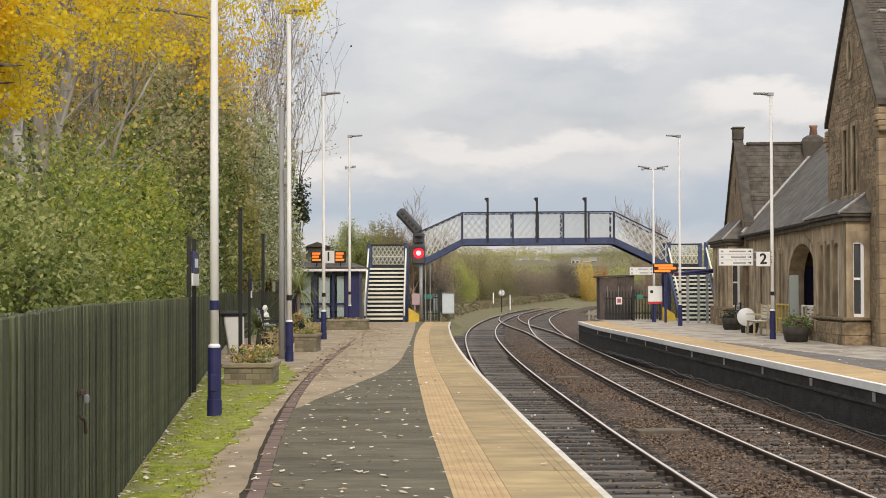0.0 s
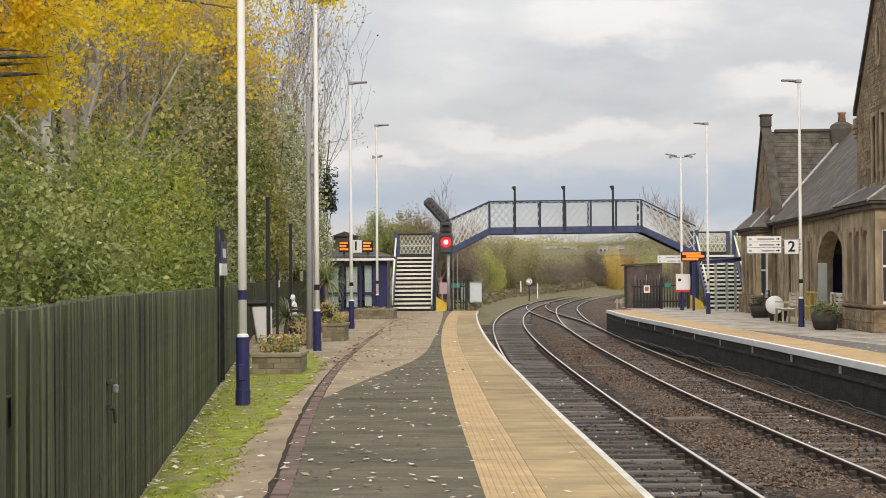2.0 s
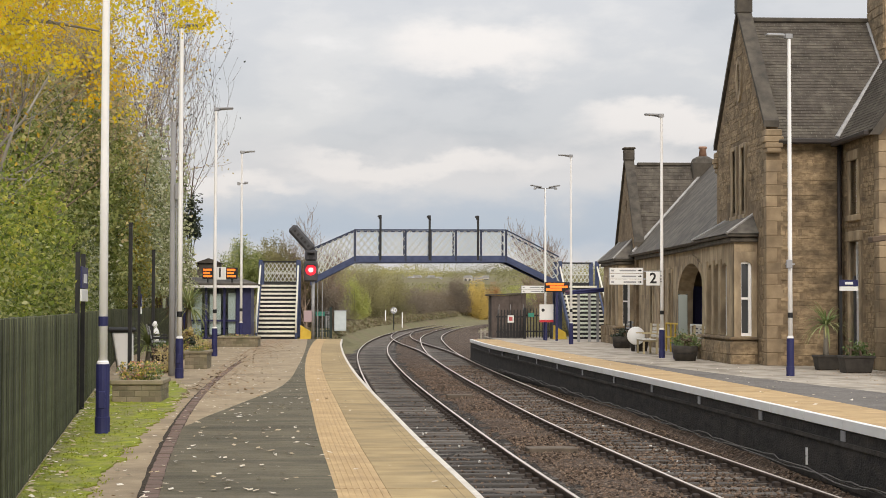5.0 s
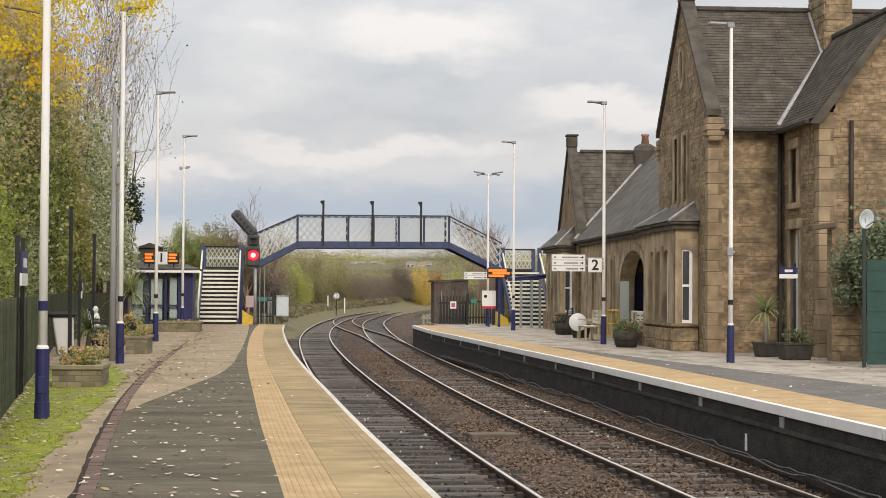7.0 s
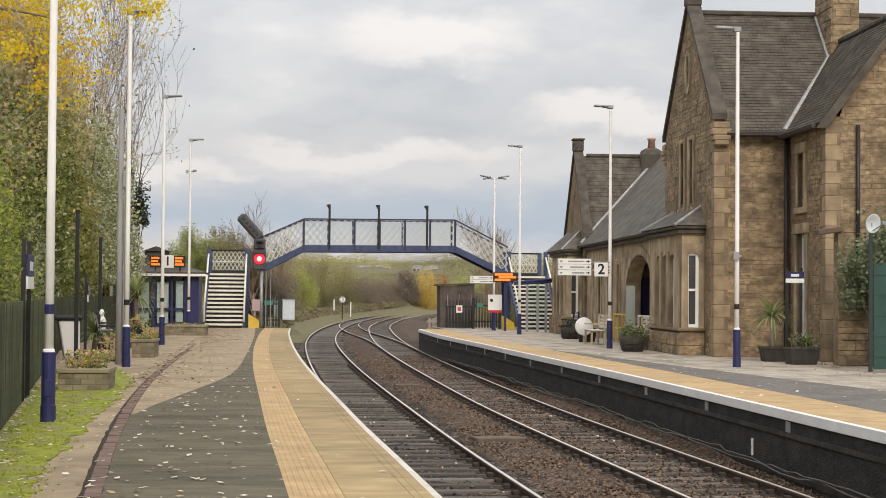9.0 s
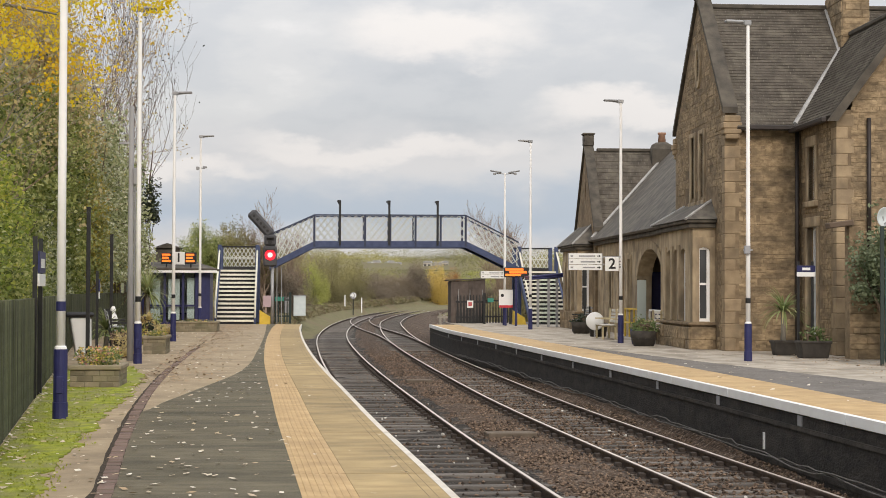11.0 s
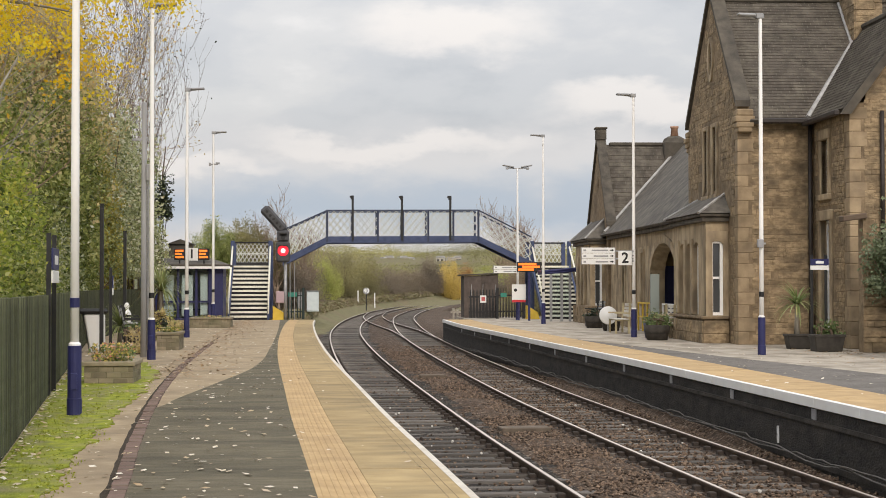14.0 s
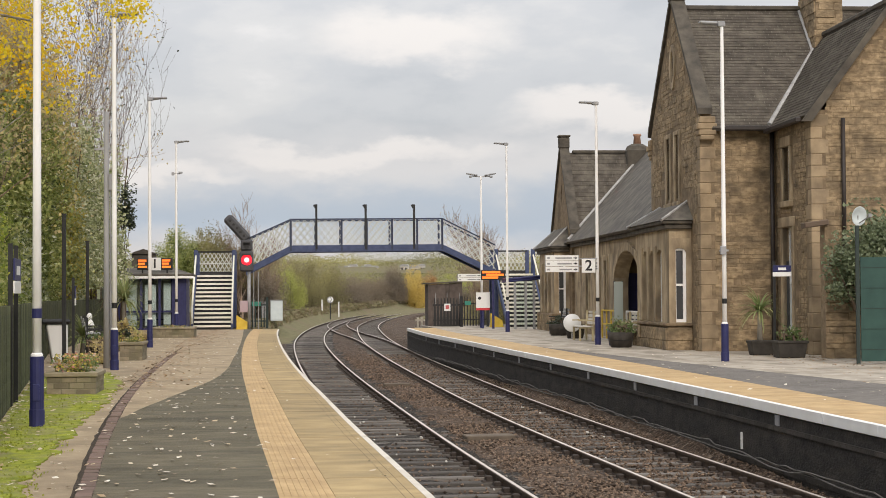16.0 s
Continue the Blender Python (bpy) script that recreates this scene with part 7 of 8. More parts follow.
def stake(x, y, h, mt, label, board=None):
    z = ground_height(x, y)
    ob = thing("marker_post", label, "post", pose(x, y, z), "marker posts")
    part("stake", boxes((-0.05, 0.05, -0.05, 0.05, 0, h), bevel=0.008), mt, ob)
    part("cap", boxes((-0.06, 0.06, -0.06, 0.06, h, h + 0.05)), mt, ob)
    if board:
        part("board", lathe([(0.32, 0), (0.32, 0.03)], 20, pose(0, -0.06, h + 0.22, 90, 0, 0)), SIGN_GREY, ob, "round speed board")
        lettering("numeral", board, 0.55, pose(0, -0.095, h + 0.22, 90, 0, 0), SIGN_WHITE, ob)


stake(5.6, 160, 1.9, BLACK, "black post with a round forty speed board", "40")
stake(4.9, 163, 1.15, WHITE, "short white marker post in the grass")
stake(6.9, 172, 1.7, WHITE, "white marker post beside the rails")
stake(7.7, 88, 1.35, WOOD, "weathered timber post by the far track")
stake(8.0, 89, 1.3, WOOD, "weathered timber post by the far track")
stake(9.3, 90, 1.35, WOOD, "weathered timber post by the far track")
part("rail", boxes((7.6, 9.4, 88.5, 88.6, 0.05, 0.15), (7.6, 9.4, 88.5, 88.6, -0.35, -0.27)), WOOD, bpy.data.objects["marker_post.003"]).matrix_parent_inverse = bpy.data.objects["marker_post.003"].matrix_basis.inverted()


# ---------------------------------------------------------------- opposite platform things
def fingerboard(x, y, z, rows, w, side):
    ob = thing("direction_sign", "white direction sign with dark lines of small lettering and arrows", "sign", pose(x, y, z), "direction signs")
    h = 0.165
    for r in range(rows):
        part("board", boxes((0, w, -0.03, 0.0, r * h + 0.006, (r + 1) * h - 0.006), bevel=0.004), SIGN_WHITE, ob)
        part("word_bar", boxes((w * (0.42 - 0.06 * r), w * 0.8, -0.036, -0.029, r * h + 0.06, r * h + 0.1)), SIGN_GREY, ob, "grey bar of unreadable lettering")
        part("mark_bar", boxes((w * 0.05, w * 0.13, -0.036, -0.029, r * h + 0.055, r * h + 0.105)), SIGN_GREY, ob)
        part("arrow", slab2d([(w * 0.85, r * h + 0.07), (w * 0.91, r * h + 0.07), (w * 0.91, r * h + 0.045), (w * 0.97, r * h + 0.082), (w * 0.91, r * h + 0.12), (w * 0.91, r * h + 0.095), (w * 0.85, r * h + 0.095)], [], lambda s, zz, d: (s, -0.037 + d, zz), 0.007), SIGN_BLACK, ob, "black arrow")
    for fx in (-0.02, w):
        part("end_strip", boxes((fx, fx + 0.02, -0.035, 0.01, 0, rows * h)), GREY_METAL, ob)
    for u in (0.3, 0.75):
        part("bracket", boxes((w, w + side, -0.02, 0.0, rows * h * u, rows * h * u + 0.04)), GREY_METAL, ob)


fingerboard(7.87, 47.55, 2.1, 3, 0.96, 0.55)
fingerboard(8.05, 71.9, 2.03, 2, 1.0, 0.1)


def numeral_sign():
    ob = thing("platform_number_sign", "square white board with a black numeral two", "sign", pose(9.12, 47.5, 2.28))
    part("board", boxes((-0.2, 0.2, -0.03, 0, -0.2, 0.2), bevel=0.01), SIGN_WHITE, ob)
    lettering("numeral", "2", 0.42, pose(0, -0.035, 0.0, 90, 0, 0), SIGN_BLACK, ob)
    for z in (-0.1, 0.06):
        part("bracket", boxes((0.18, 0.26, -0.01, 0.02, z, z + 0.04)), GREY_METAL, ob)


numeral_sign()


def led_sign():
    ob = thing("departure_screen", "dark departure screen with glowing orange lines", "sign", pose(9.4, 70.5, 2.08))
    part("screen", boxes((-0.52, 0.52, -0.1, 0.1, 0, 0.42), bevel=0.02), BLACK, ob)
    for k, (a, b) in enumerate(((-0.47, 0.2), (-0.3, 0.45), (-0.47, 0.3))):
        part("lit_line", boxes((a, b, -0.112, -0.103, 0.05 + k * 0.115, 0.145 + k * 0.115)), LED, ob, "glowing orange line of letters")
    part("hanger", boxes((-0.05, 0.05, -0.05, 0.05, -2.08, 0.0)), BLUE, ob, "navy stanchion")


led_sign()


def poster_board():
    ob = thing("notice_board", "white notice with a red foot on the stair column", "sign", pose(9.05, 71.2, 0))
    part("sheet", boxes((-0.3, 0.3, -0.03, 0, 0.78, 1.55)), SIGN_WHITE, ob)
    part("red_band", boxes((-0.3, 0.3, -0.036, -0.028, 0.78, 0.88)), plain("sign_red", (0.55, 0.03, 0.04), 0.5), ob)
    part("mark", lathe([(0.07, 0), (0.07, 0.008)], 12, pose(-0.15, -0.03, 1.3, 90, 0, 0)), SIGN_BLACK, ob)
    part("leg", boxes((-0.04, 0.04, 0, 0.05, 0, 1.5)), BLUE, ob)


poster_board()


def small_shelter():
    ob = thing("waiting_shelter", "small navy-roofed shelter with grey uprights by the stairs", "shelter", pose(10.65, 69.5, 0))
    part("roof", boxes((-0.75, 0.95, -0.8, 0.8, 2.02, 2.1), (-0.75, 0.95, -0.8, 0.8, 2.1, 2.2), m=pose(0, 0, 0, 0, -5, 0), bevel=0.03), BLUE, ob)
    for x in (-0.55, -0.1, 0.25):
        part("post", boxes((x - 0.05, x + 0.05, -0.7, -0.6, 0, 2.05)), GREY_METAL, ob)
    for x0, x1 in ((-0.5, -0.15), (-0.05, 0.2)):
        part("pane", boxes((x0, x1, -0.66, -0.65, 0.15, 2.0)), CLEAR, ob)


small_shelter()


def tub(x, y, r, h, mt, seed, label, leaf=None, lh=0.35, square=False):
    ob = thing("plant_tub", label, "planter", pose(x, y, 0), "plant tubs")
    if square:
        bm = bmesh.new()
        box(bm, -r, r, -r * 0.7, r * 0.7, 0, h, bevel=0.02)
        for v in bm.verts:
            k = 0.82 + 0.18 * v.co.z / h
            v.co.x, v.co.y = v.co.x * k, v.co.y * k
        part("pot", bm, mt, ob)
        part("rim", boxes((-r * 1.03, r * 1.03, -r * 0.74, r * 0.74, h - 0.05, h + 0.01), bevel=0.012), mt, ob)
    else:
        part("pot", lathe([(r * 0.78, 0), (r * 0.95, h * 0.6), (r, h), (r * 0.9, h), (r * 0.88, h - 0.06)], 18), mt, ob, "", True)
        part("hoop", lathe([(r * 0.93, h * 0.45), (r * 0.965, h * 0.5), (r * 0.93, h * 0.5)], 18), BLACK, ob)
    part("soil", lathe([(r * 0.6, h - 0.08), (r * 0.6, h - 0.03)], 12), SOIL, ob)
    if leaf:
        shrub("tub_plant", "leafy plant growing out of a tub", (x, y, h - 0.05), r * 0.95, r * 0.9, lh, 700, 0.075, leaf, seed, group="tub plants", core=0.1, category="plant", stems=8)


FLOWERY = leaf_mat("tub_leaf", [(0.05, 0.09, 0.03), (0.1, 0.16, 0.05), (0.2, 0.26, 0.1), (0.07, 0.1, 0.03), (0.5, 0.45, 0.2)], 0.3)
tub(9.55, 45.1, 0.36, 0.42, TUB, 61, "dark round half-barrel tub with yellow flowers", FLOWERY, 0.3)
tub(9.75, 46.6, 0.28, 0.45, BLUE, 62, "navy tub beside the lamp post", FLOWERY, 0.3)
tub(10.1, 58.3, 0.36, 0.42, TUB, 63, "dark round half-barrel tub near the far bay", DARKLEAF, 0.28)
tub(9.98, 54.4, 0.33, 0.45, TUB, 64, "dark round half-barrel tub beside the bench")
tub(10.6, 60.5, 0.25, 0.5, BRICK, 65, "reddish pot by the far bay wall")
tub(11.72, 36.95, 0.36, 0.38, TUB, 66, "square dark planter with pale-leaved plants", FLOWERY, 0.34, True)
tub(11.55, 38.6, 0.3, 0.34, TUB, 67, "square dark pot under the cordyline", None, 0.3, True)
cordyline(11.52, 38.6, 0.75, 70, 0.85, 43, base=0.3)
tub(-4.15, 40.9, 0.22, 0.3, TUB, 71, "dark round pot on the paving by the fence", RUSSET, 0.2)
tub(-4.35, 42.6, 0.26, 0.34, BRICK, 72, "reddish clay pot on the paving by the fence", FLOWERY, 0.25)
tub(-4.05, 46.4, 0.24, 0.3, TUB, 73, "dark round pot beside the slatted bench", DARKLEAF, 0.3)
tub(-4.6, 52.6, 0.3, 0.38, TUB, 74, "dark round pot in front of the shelter", RUSSET, 0.35)
bench(pose(9.95, 51.9, 0, 0, 0, -92))
bench(pose(10.3, 47.1, 0, 0, 0, -92))
bench(pose(10.6, 60.3, 0, 0, 0, -92), "dark slatted bench against the far bay", True)


def disc():
    ob = thing("round_panel", "pale round panel leaning on a tub", "panel", pose(9.82, 53.9, 0))
    part("panel", lathe([(0.27, 0), (0.3, 0.02), (0.27, 0.05)], 20, pose(-0.05, -0.1, 0.52, 84, 0, 0)), SIGN_WHITE, ob, "", True)
    part("stem", boxes((-0.07, -0.03, -0.08, -0.04, 0, 0.3)), GREY_METAL, ob)


disc()


def porch_rail(m, mt, label, w):
    ob = thing("porch_railing", label, "railing", m, "porch railings")
    for z in (0.45, 0.9):
        part("bar", boxes((0, w, -0.025, 0.025, z, z + 0.05)), mt, ob)
    for k in range(4):
        part("upright", boxes((w * k / 3 - 0.025, w * k / 3 + 0.025, -0.025, 0.025, 0, 0.93)), mt, ob)


porch_rail(B @ pose(-0.3, 6.9, 0.0, 0, 0, 90), SIGN_WHITE, "white tubular railing at the porch", 2.0)
porch_rail(B @ pose(-0.3, 10.8, 0.0, 0, 0, 90), YELLOWP, "yellow tubular railing at the porch", 2.6)


def porch_board():
    ob = thing("information_board", "tall pale information board on a dark frame by the porch", "sign", B @ pose(-0.35, 10.0, 0, 0, 0, 0))
    part("sheet", boxes((-0.14, 0.14, -0.03, 0.0, 0.6, 1.85), bevel=0.006), plain("pale_sheet", (0.45, 0.5, 0.46), 0.35), ob)
    for x in (-0.12, 0.12):
        part("leg", boxes((x - 0.025, x + 0.025, 0, 0.05, 0, 1.87)), BLACK, ob)


porch_board()
name_sign(11.68, 37.4, 4, 2.2, 0.34, "small station name sign on two dark posts by the wing wall", (0.24, 0.11))


def post_box(x, y, z):
    ob = thing("equipment_box", "small pale box clamped to the lamp post", "box", pose(x, y, z))
    part("case", boxes((-0.11, 0.02, -0.13, -0.06, -0.09, 0.09), bevel=0.012), SIGN_GREY, ob)
    part("strap", boxes((-0.08, 0.08, -0.08, 0.08, -0.02, 0.02)), GREY_METAL, ob)


post_box(9.76, 35.3, 2.4)


def garden_corner():
    """Ruined low wall, overhanging shrub, green sheet gate and dish beside the wing."""
    w = thing("garden_wall", "broken sandstone garden wall with rough stones", "wall", pose(12.35, 36.3, 0, 0, 0, -4))
    prof = [(0, -0.1), (2.6, -0.1), (2.6, 1.2), (1.1, 1.35), (0.75, 1.75), (0.45, 2.3), (0.25, 2.95), (0, 3.0)]
    part("core", slab2d(prof, [], lambda s, z, d: (s, d, z), 0.4), STONE, w)
    top = lambda s: float(np.interp(s, [0, 0.25, 0.45, 0.75, 1.1, 2.6], [3.0, 2.95, 2.3, 1.75, 1.35, 1.2]))
    lay_stones(w, off_holes([], top), 0.0, 2.6, 0.0, 3.0, Matrix(), 17, 0.14, 0.035)
    part("lintel_stub", boxes((-0.05, 0.5, -0.1, 0.3, 2.95, 3.08), m=pose(0, 0, 0, 0, -8, 0), bevel=0.02), TWIG, w, "dark stub of timber in the wall")
    shrub("shrub", "grey-green garden shrub hanging over the broken wall", (13.45, 35.7, 0.0), 1.2, 0.8, 1.55, 15000, 0.1, leaf_mat("garden_shrub_leaf", [(0.09, 0.12, 0.06), (0.15, 0.19, 0.1), (0.25, 0.29, 0.17), (0.07, 0.095, 0.045)], 0.3), 181, core=0.25, lift=1.45)
    g = thing("sheet_gate", "dark green sheeted gate on steel posts", "gate", pose(11.98, 33.2, 0, 0, 0, -6))
    part("sheet", boxes((0.06, 2.4, -0.012, 0.012, 0.06, 2.2)), GREEN_MESH, g, "translucent-looking green sheet")
    for k in range(5):
        part("wire", boxes((0.0, 2.4, -0.02, -0.014, 0.3 + k * 0.42, 0.31 + k * 0.42)), GATE_GREEN, g)
    for x in (0.0, 2.4):
        part("post", boxes((x - 0.035, x + 0.035, -0.035, 0.035, 0, 2.85)), GATE_GREEN, g)
    d = thing("satellite_dish", "pale round satellite dish on a pole behind the gate", "dish", pose(12.4, 34.2, 3.09))
    part("bowl", lathe([(0.02, 0.1), (0.12, 0.07), (0.2, 0.0), (0.21, 0.005), (0.13, 0.09), (0.02, 0.12)], 20, pose(0, 0, 0, -82, 0, 24)), CREAM_CAB, d, "", True)
    part("arm", tubes(((0, 0.1, -0.16), (0.12, -0.25, -0.02), 0.012), ((0, 0.12, -3.09), (0.0, 0.12, 0.02), 0.024)), GREY_METAL, d)
    part("receiver", boxes((0.09, 0.16, -0.31, -0.23, -0.04, 0.04), bevel=0.01), GREY_METAL, d)


garden_corner()


# ---------------------------------------------------------------- small ground detail
def brick_channel():
    ob = thing("brick_channel", "line of worn red bricks across the platform surface", "kerb", kind="structure")
    rng = random.Random(3)
    me = mesh_of(boxes((-0.063, 0.063, -0.109, 0.109, -0.04, 0.0), bevel=0.006), "brick", BRICK)
    y = -8.0
    while y < 44:
        a = math.degrees(math.atan2(float(channel_x(y + 0.2)) - float(channel_x(y - 0.2)), 0.4))
        for c in (0.06,):
            o = new("brick", me)
            o.parent = ob
            o.matrix_basis = pose(float(channel_x(y)) + c + rng.uniform(-0.005, 0.005), y + (0.1 if c > 0.1 else 0), 0.012 + rng.uniform(-0.006, 0.006), rng.uniform(-1.5, 1.5), rng.uniform(-1.5, 1.5), -a + rng.uniform(-1.5, 1.5))
        y += 0.225
    bm = strip(bmesh.new(), lambda v: channel_x(v) - 0.045 * max(0.1, 1 - max(0, v - 18) / 22) + 0.03 * noise.noise((v * 3, 0, 0)), lambda v: channel_x(v) + 0.125 - 0.09 * min(1, max(0, v - 24) / 18) + 0.012 * noise.noise((v * 5, 2, 0)), -8, 48, 0.001, 0.005, 0.3)
    part("joint", bm, SOIL, ob, "dark mossy joint")


brick_channel()


def fallen_leaves():
    rng = np.random.default_rng(19)
    pos = []
    for _ in range(1700):
        y = 9 + 50 * rng.random() ** 1.4
        x = rng.uniform(fence_x(y), float(near_edge(y)) - 0.1)
        on_cope = x > float(near_edge(y)) - 1.13
        if on_cope and rng.random() > 0.16:
            continue
        pos.append((x, y, 0.022))
    for _ in range(260):
        y = 9 + 24 * rng.random()
        pos.append((fence_x(y) + 0.05 + abs(rng.normal(0, 0.05)), y, 0.03))
    for _ in range(160):
        y = rng.uniform(22, 50)
        pos.append((rng.uniform(float(far_edge(y)) + 0.4, 10.4), y, 0.02))
    flat_leaves("fallen_leaves", pos, rng, leaf_mat("fallen_leaf", [(0.75, 0.7, 0.58), (0.5, 0.38, 0.22), (0.82, 0.78, 0.68), (0.4, 0.27, 0.14), (0.68, 0.58, 0.36)], 0.1), "pale fallen leaves scattered over the platforms")
    pos = []
    for _ in range(2600):
        y = rng.uniform(27, 72)
        pos.append((float(channel_x(y)) - 0.25 + abs(rng.normal(0, 0.6)), y, 0.024))
    for _ in range(900):
        y = rng.uniform(25, 40)
        pos.append((12.6 - abs(rng.normal(0, 1.1)), y, 0.02))
    flat_leaves("leaf_litter", pos, rng, leaf_mat("brown_litter", [(0.12, 0.07, 0.04), (0.22, 0.13, 0.06), (0.36, 0.22, 0.09), (0.3, 0.2, 0.12), (0.5, 0.36, 0.2)], 0.1), "brown leaf litter drifted along the paving")


def flat_leaves(name, pos, rng, material, label):
    pos = np.array(pos)
    n = len(pos)
    a = rng.uniform(0, 2 * math.pi, n)
    s = rng.uniform(0.016, 0.048, n)
    ax = np.stack([np.cos(a), np.sin(a), rng.normal(0, 0.16, n)], 1) * s[:, None]
    bx = np.stack([-np.sin(a), np.cos(a), rng.normal(0, 0.16, n)], 1) * (s * 0.62)[:, None]
    v = np.stack([pos - ax, pos - bx * 0.9 + ax * 0.15, pos + ax, pos + bx + ax * 0.1], 1).reshape(-1, 3)
    v[:, 2] = np.maximum(v[:, 2], 0.015)
    ob = raw(name, [tuple(p) for p in v], [(4 * k, 4 * k + 1, 4 * k + 2, 4 * k + 3) for k in range(n)], material)
    tagged(ob, label, "leaves", kind="stuff")


fallen_leaves()


def loose_stones():
    """Ballast stones lying proud of the bed."""
    rng = np.random.default_rng(23)
    n = 80000
    y = 13 + 57 * rng.random(n) ** 1.5
    lo, hi = near_c(y) - 1.4, far_c(y) + 1.15
    x = lo + (hi - lo) * rng.random(n)
    dn, df = np.abs(x - near_c(y)), np.abs(x - far_c(y))
    ok = (np.abs(dn - 0.7525) > 0.13) & (np.abs(df - 0.7525) > 0.13)
    ok &= ~((dn < 1.2) & (rng.random(n) < 0.88)) & ~((df < 1.0) & (rng.random(n) < 0.55))
    x, y = x[ok], y[ok]
    n = len(x)
    base = np.array([(1, 0, 0), (-1, 0, 0), (0, 1, 0), (0, -1, 0), (0, 0, 1), (0, 0, -1)], float)
    r = rng.uniform(0.014, 0.038, n)
    v = base[None] * rng.uniform(0.6, 1.3, (n, 6, 1)) * r[:, None, None]
    t = rng.uniform(0, 6.28, n)
    c, s = np.cos(t)[:, None], np.sin(t)[:, None]
    vx, vy = v[:, :, 0] * c - v[:, :, 1] * s, v[:, :, 0] * s + v[:, :, 1] * c
    z = np.full(n, RAIL_Z - 0.135) + rng.normal(0, 0.01, n) - np.where(dn[ok] < 1.0, 0.015, 0)
    mid = (near_c(y) + far_c(y)) / 2
    z += 0.05 * np.clip(1 - np.abs(x - mid) / 0.9, 0, 1) + 0.22 * np.clip((x - far_c(y) - 0.95) / 0.35, 0, 1)
    v = np.stack([vx + x[:, None], vy + y[:, None], v[:, :, 2] * 0.8 + z[:, None]], 2).reshape(-1, 3)
    f = []
    tri = ((0, 2, 4), (2, 1, 4), (1, 3, 4), (3, 0, 4), (2, 0, 5), (1, 2, 5), (3, 1, 5), (0, 3, 5))
    for k in range(n):
        f += [(6 * k + a, 6 * k + b, 6 * k + d) for a, b, d in tri]
    tagged(raw("ballast_stones", v.tolist(), f, STONE_BIT), "loose brown ballast stones between the rails", "ballast", kind="stuff")


loose_stones()


LID = mat("dirty_concrete_lid", (0.105, 0.082, 0.06), (0.175, 0.14, 0.105), 6, 0.9, 0.4, 50, dirt=(0.06, 0.046, 0.034), dirt_scale=3, dirt_amount=0.6)


def trough_lid(x, y, rz, w):
    ob = thing("cable_trough_lid", "flat dirty concrete trough lid lying in the ballast", "slab", pose(x, y, RAIL_Z - 0.06, 0, 0, rz), "trough lids")
    part("lid", boxes((-w / 2, w / 2, -0.24, 0.24, -0.12, 0.04), bevel=0.014), LID, ob)
    part("lip", boxes((-w / 2 - 0.03, w / 2 + 0.03, -0.27, 0.27, -0.14, -0.05), bevel=0.01), LID, ob)


trough_lid(3.72, 28.6, 3, 0.85)
trough_lid(3.4, 45.5, 2, 0.7)


CABLE = mat("dusty_cable", (0.07, 0.065, 0.06), (0.14, 0.13, 0.12), 9, 0.8, 0.2, 60)


def lineside_cable():
    ob = thing("lineside_cable", "grey cable sagging along the foot of the platform wall", "cable")
    rng = random.Random(14)
    for j in range(2):
        pts = []
        y = 12.0
        while y < 60:
            pts.append(Vector((float(far_edge(y)) - 0.06 - 0.03 * j + rng.uniform(-0.05, 0.03), y, RAIL_Z + 0.13 + rng.uniform(-0.01, 0.06) - 0.03 * j)))
            y += rng.uniform(0.35, 0.9)
        cu = bpy.data.curves.new("strand", "CURVE")
        cu.dimensions, cu.bevel_depth, cu.bevel_resolution = "3D", 0.011, 1
        sp = cu.splines.new("POLY")
        sp.points.add(len(pts) - 1)
        sp.points.foreach_set("co", [c for p in pts for c in (*p, 1)])
        tmp = bpy.data.objects.new("strand", cu)
        me = bpy.data.meshes.new_from_object(tmp)
        bpy.data.objects.remove(tmp)
        me.materials.append(CABLE)
        cab = new("strand", me)
        cab.parent = ob


lineside_cable()


def wall_plates():
    for k in range(12):
        y = 17.5 + k * 4.15
        ob = thing("distance_plate", "small white plate under the platform edge", "plate", pose(float(far_edge(y)) + 0.018, y, -0.19), "distance plates")
        part("plate", boxes((-0.008, 0.008, -0.09, 0.09, -0.09, 0.05)), SIGN_GREY, ob)
        part("screw", boxes((-0.014, -0.008, -0.01, 0.01, -0.03, -0.01)), GREY_METAL, ob)
    ob = thing("marker_plate", "narrow upright white marker on the platform wall", "plate", pose(float(far_edge(23.3)) + 0.015, 23.3, -0.62))
    part("plate", boxes((-0.01, 0.01, -0.03, 0.03, -0.12, 0.12)), SIGN_WHITE, ob)
    part("fixing", boxes((-0.016, -0.01, -0.01, 0.01, -0.01, 0.01)), GREY_METAL, ob)


wall_plates()


def padlock_hasp():
    y = 9.45
    ob = thing("gate_lock", "rusty hasp and padlock on the fence boards", "lock", pose(fence_x(y) + 0.015, y, 0.9))
    part("hasp", boxes((0, 0.03, -0.06, 0.07, 0.0, 0.03), bevel=0.006), RAIL_SIDE, ob)
    part("padlock", boxes((0.02, 0.05, 0.01, 0.06, -0.05, 0.0), bevel=0.008), GREY_METAL, ob)
    part("bolt", tubes(((0.02, -0.07, -0.12), (0.02, 0.05, -0.14), 0.012), ((0.03, 0.03, -0.15), (0.03, 0.05, -0.22), 0.01), seg=8), RAIL_SIDE, ob, "rusty slide bolt")


padlock_hasp()
snag()


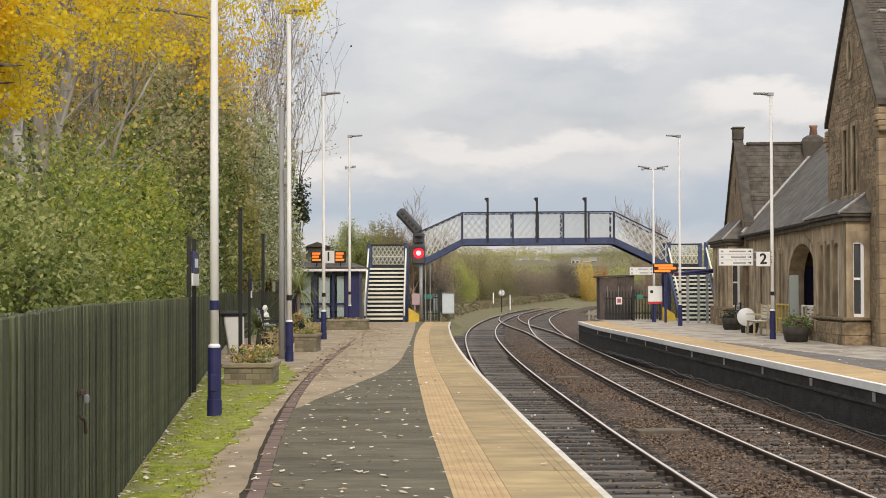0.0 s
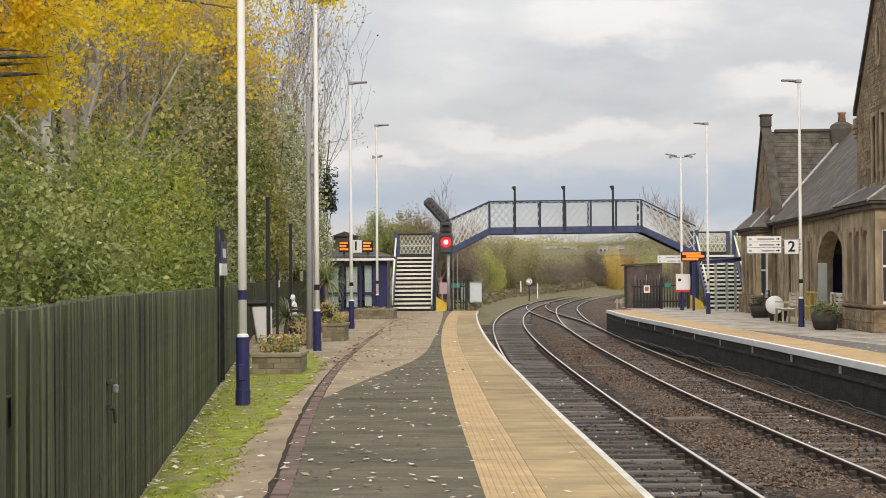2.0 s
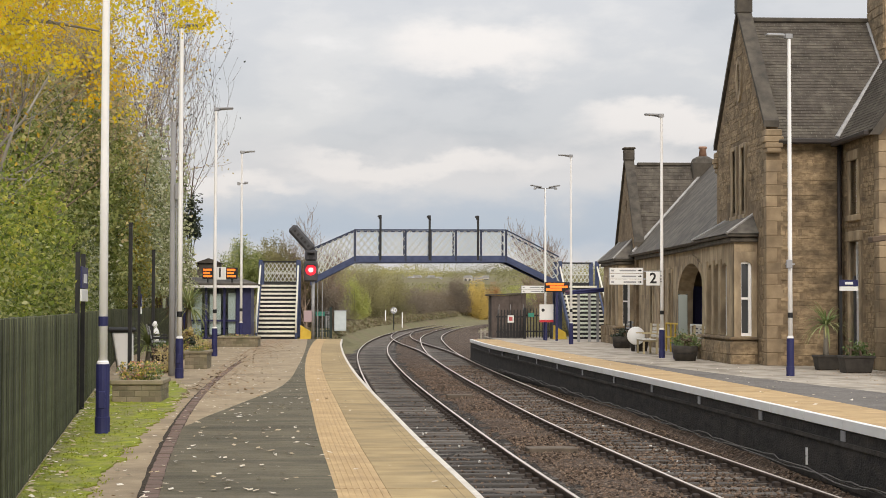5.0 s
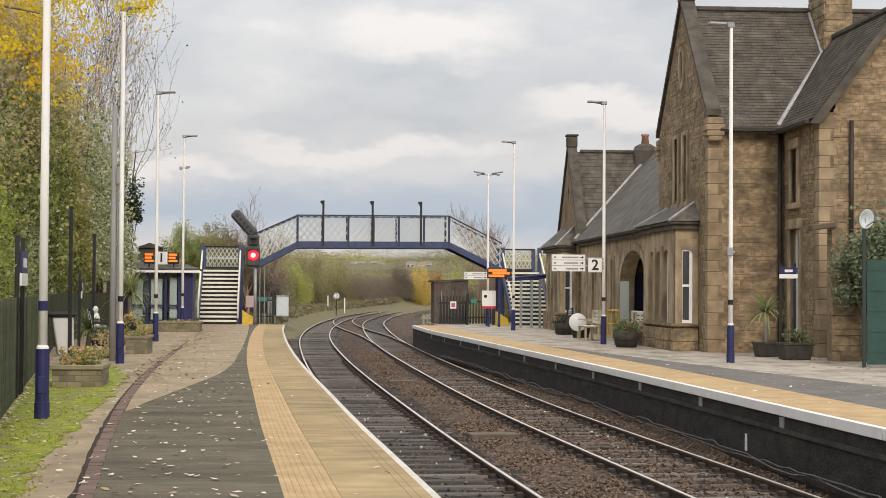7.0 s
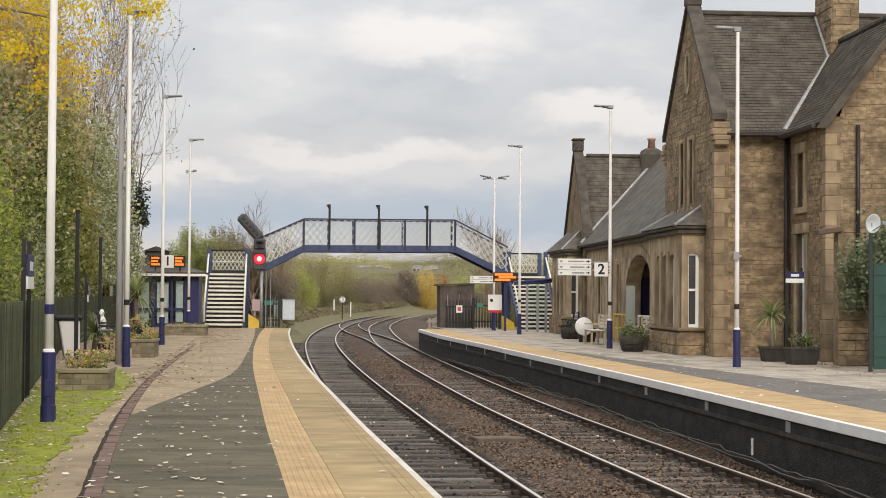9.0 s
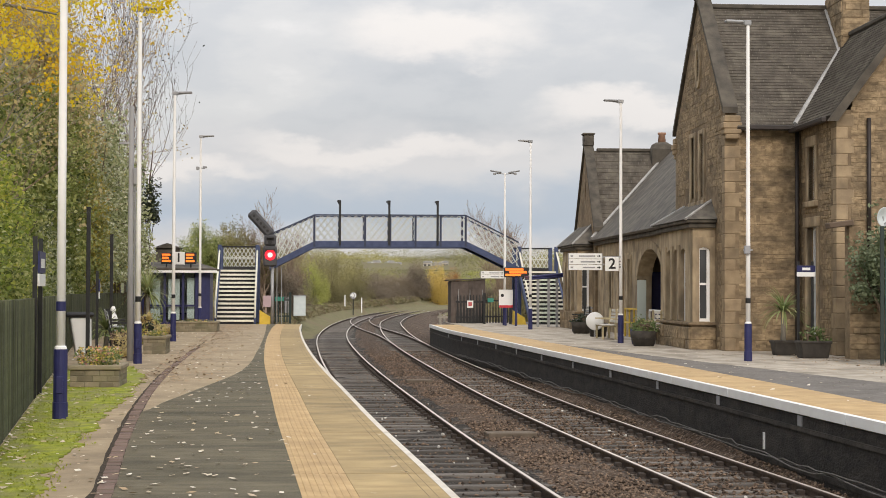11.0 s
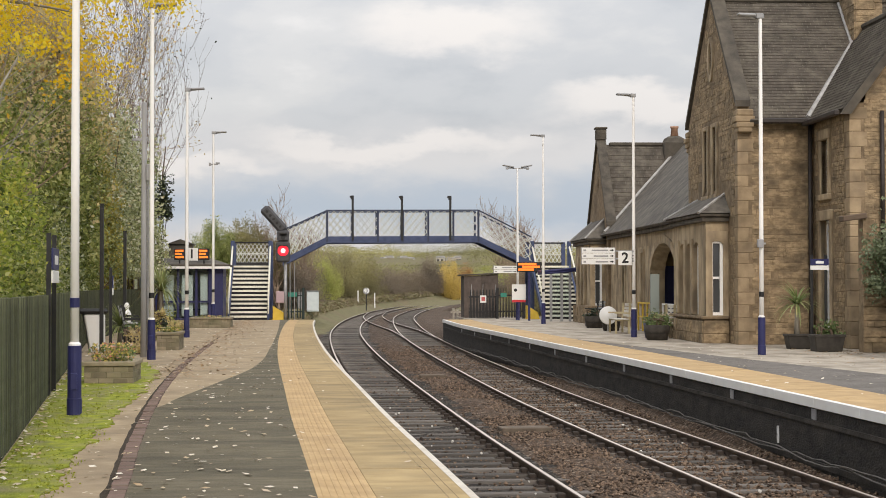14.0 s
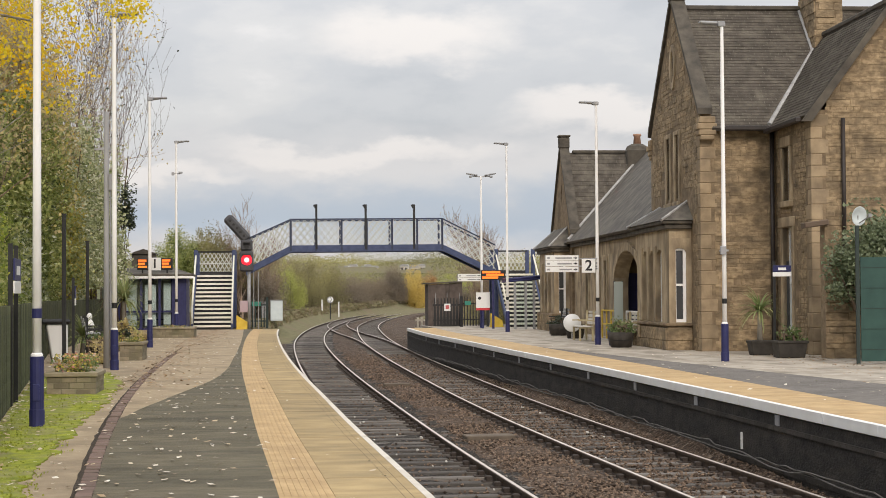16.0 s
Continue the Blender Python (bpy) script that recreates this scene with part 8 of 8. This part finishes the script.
def moss_tufts():
    """Uneven moss cushions and small weeds on the verge and along the joint."""
    rng = np.random.default_rng(29)
    pos = []
    for _ in range(4500):
        y = 9 + 24 * rng.random() ** 1.2
        lo, hi = moss_l(y), moss_r(y)
        if hi < lo:
            continue
        x = lo + (hi - lo + 0.12) * rng.random()
        if noise.noise((x * 1.7, y * 1.1, 5)) > -0.12:
            pos.append((x, y, 0.012 + rng.random() * 0.012))
    ob = new("moss_tufts", leaf_mesh("moss_tufts", np.array(pos), 0.024, leaf_mat("moss_cushion", [(0.19, 0.23, 0.02), (0.27, 0.31, 0.028), (0.36, 0.39, 0.042), (0.24, 0.27, 0.03), (0.3, 0.3, 0.05)], 0.2), rng))
    tagged(ob, "small green moss cushions on the verge", "moss", kind="stuff")


moss_tufts()


def pale_chips():
    """A few whitish stones and scraps lying on the track bed."""
    rng = random.Random(41)
    tr = thing("pale_stones", "whitish stones lying scattered on the track bed", "stones", kind="stuff")
    for k in range(60):
        c = near_c if k % 5 < 3 else far_c
        y = 9 + 34 * rng.random()
        x = float(c(y)) + rng.uniform(-0.95, 1.6)
        r = rng.uniform(0.012, 0.028)
        bm = bmesh.new()
        bmesh.ops.create_icosphere(bm, subdivisions=1, radius=r, matrix=pose(x, y, RAIL_Z - 0.105, rng.uniform(0, 90), rng.uniform(0, 90), 0))
        for v in bm.verts:
            v.co += Vector((rng.uniform(-1, 1), rng.uniform(-1, 1), rng.uniform(-1, 0.3))) * r * 0.35
        part("stone", bm, CHIP, tr)


CHIP = mat("pale_stone_chip", (0.45, 0.43, 0.4), (0.62, 0.6, 0.56), 20, 0.8, 0.2, 60)
pale_chips()


def verge_grass():
    """Rough tufts and dead stalks on the banks beside the curve."""
    rng = np.random.default_rng(63)
    n = 130000
    y = 78 + 190 * rng.random(n) ** 1.4
    side = rng.random(n) < 0.7
    c = np.array([float(near_c(v)) for v in y])
    x = np.where(side, c - 2.3 - 9 * rng.random(n) ** 1.3, c + 7.4 + 6 * rng.random(n))
    keep = np.array([noise.noise((a * 0.5, b * 0.3, 4.0)) for a, b in zip(x, y)]) + rng.uniform(-0.35, 0.35, n) > -0.12
    x, y = x[keep], y[keep]
    z = np.array([ground_height(a, b) for a, b in zip(x, y)]) + rng.uniform(0.0, 0.16, len(x))
    mt = leaf_mat("dry_grass", [(0.09, 0.095, 0.045), (0.16, 0.16, 0.07), (0.27, 0.225, 0.12), (0.17, 0.125, 0.08), (0.2, 0.215, 0.08)], 0.3, spray=0.4)
    tagged(new("verge_grass", leaf_mesh("verge_grass", np.stack([x, y, z], 1), 0.08 + 0.0012 * y, mt, rng, 0.6)), "rough olive and straw-coloured grass beside the line", "grass", kind="stuff")


verge_grass()
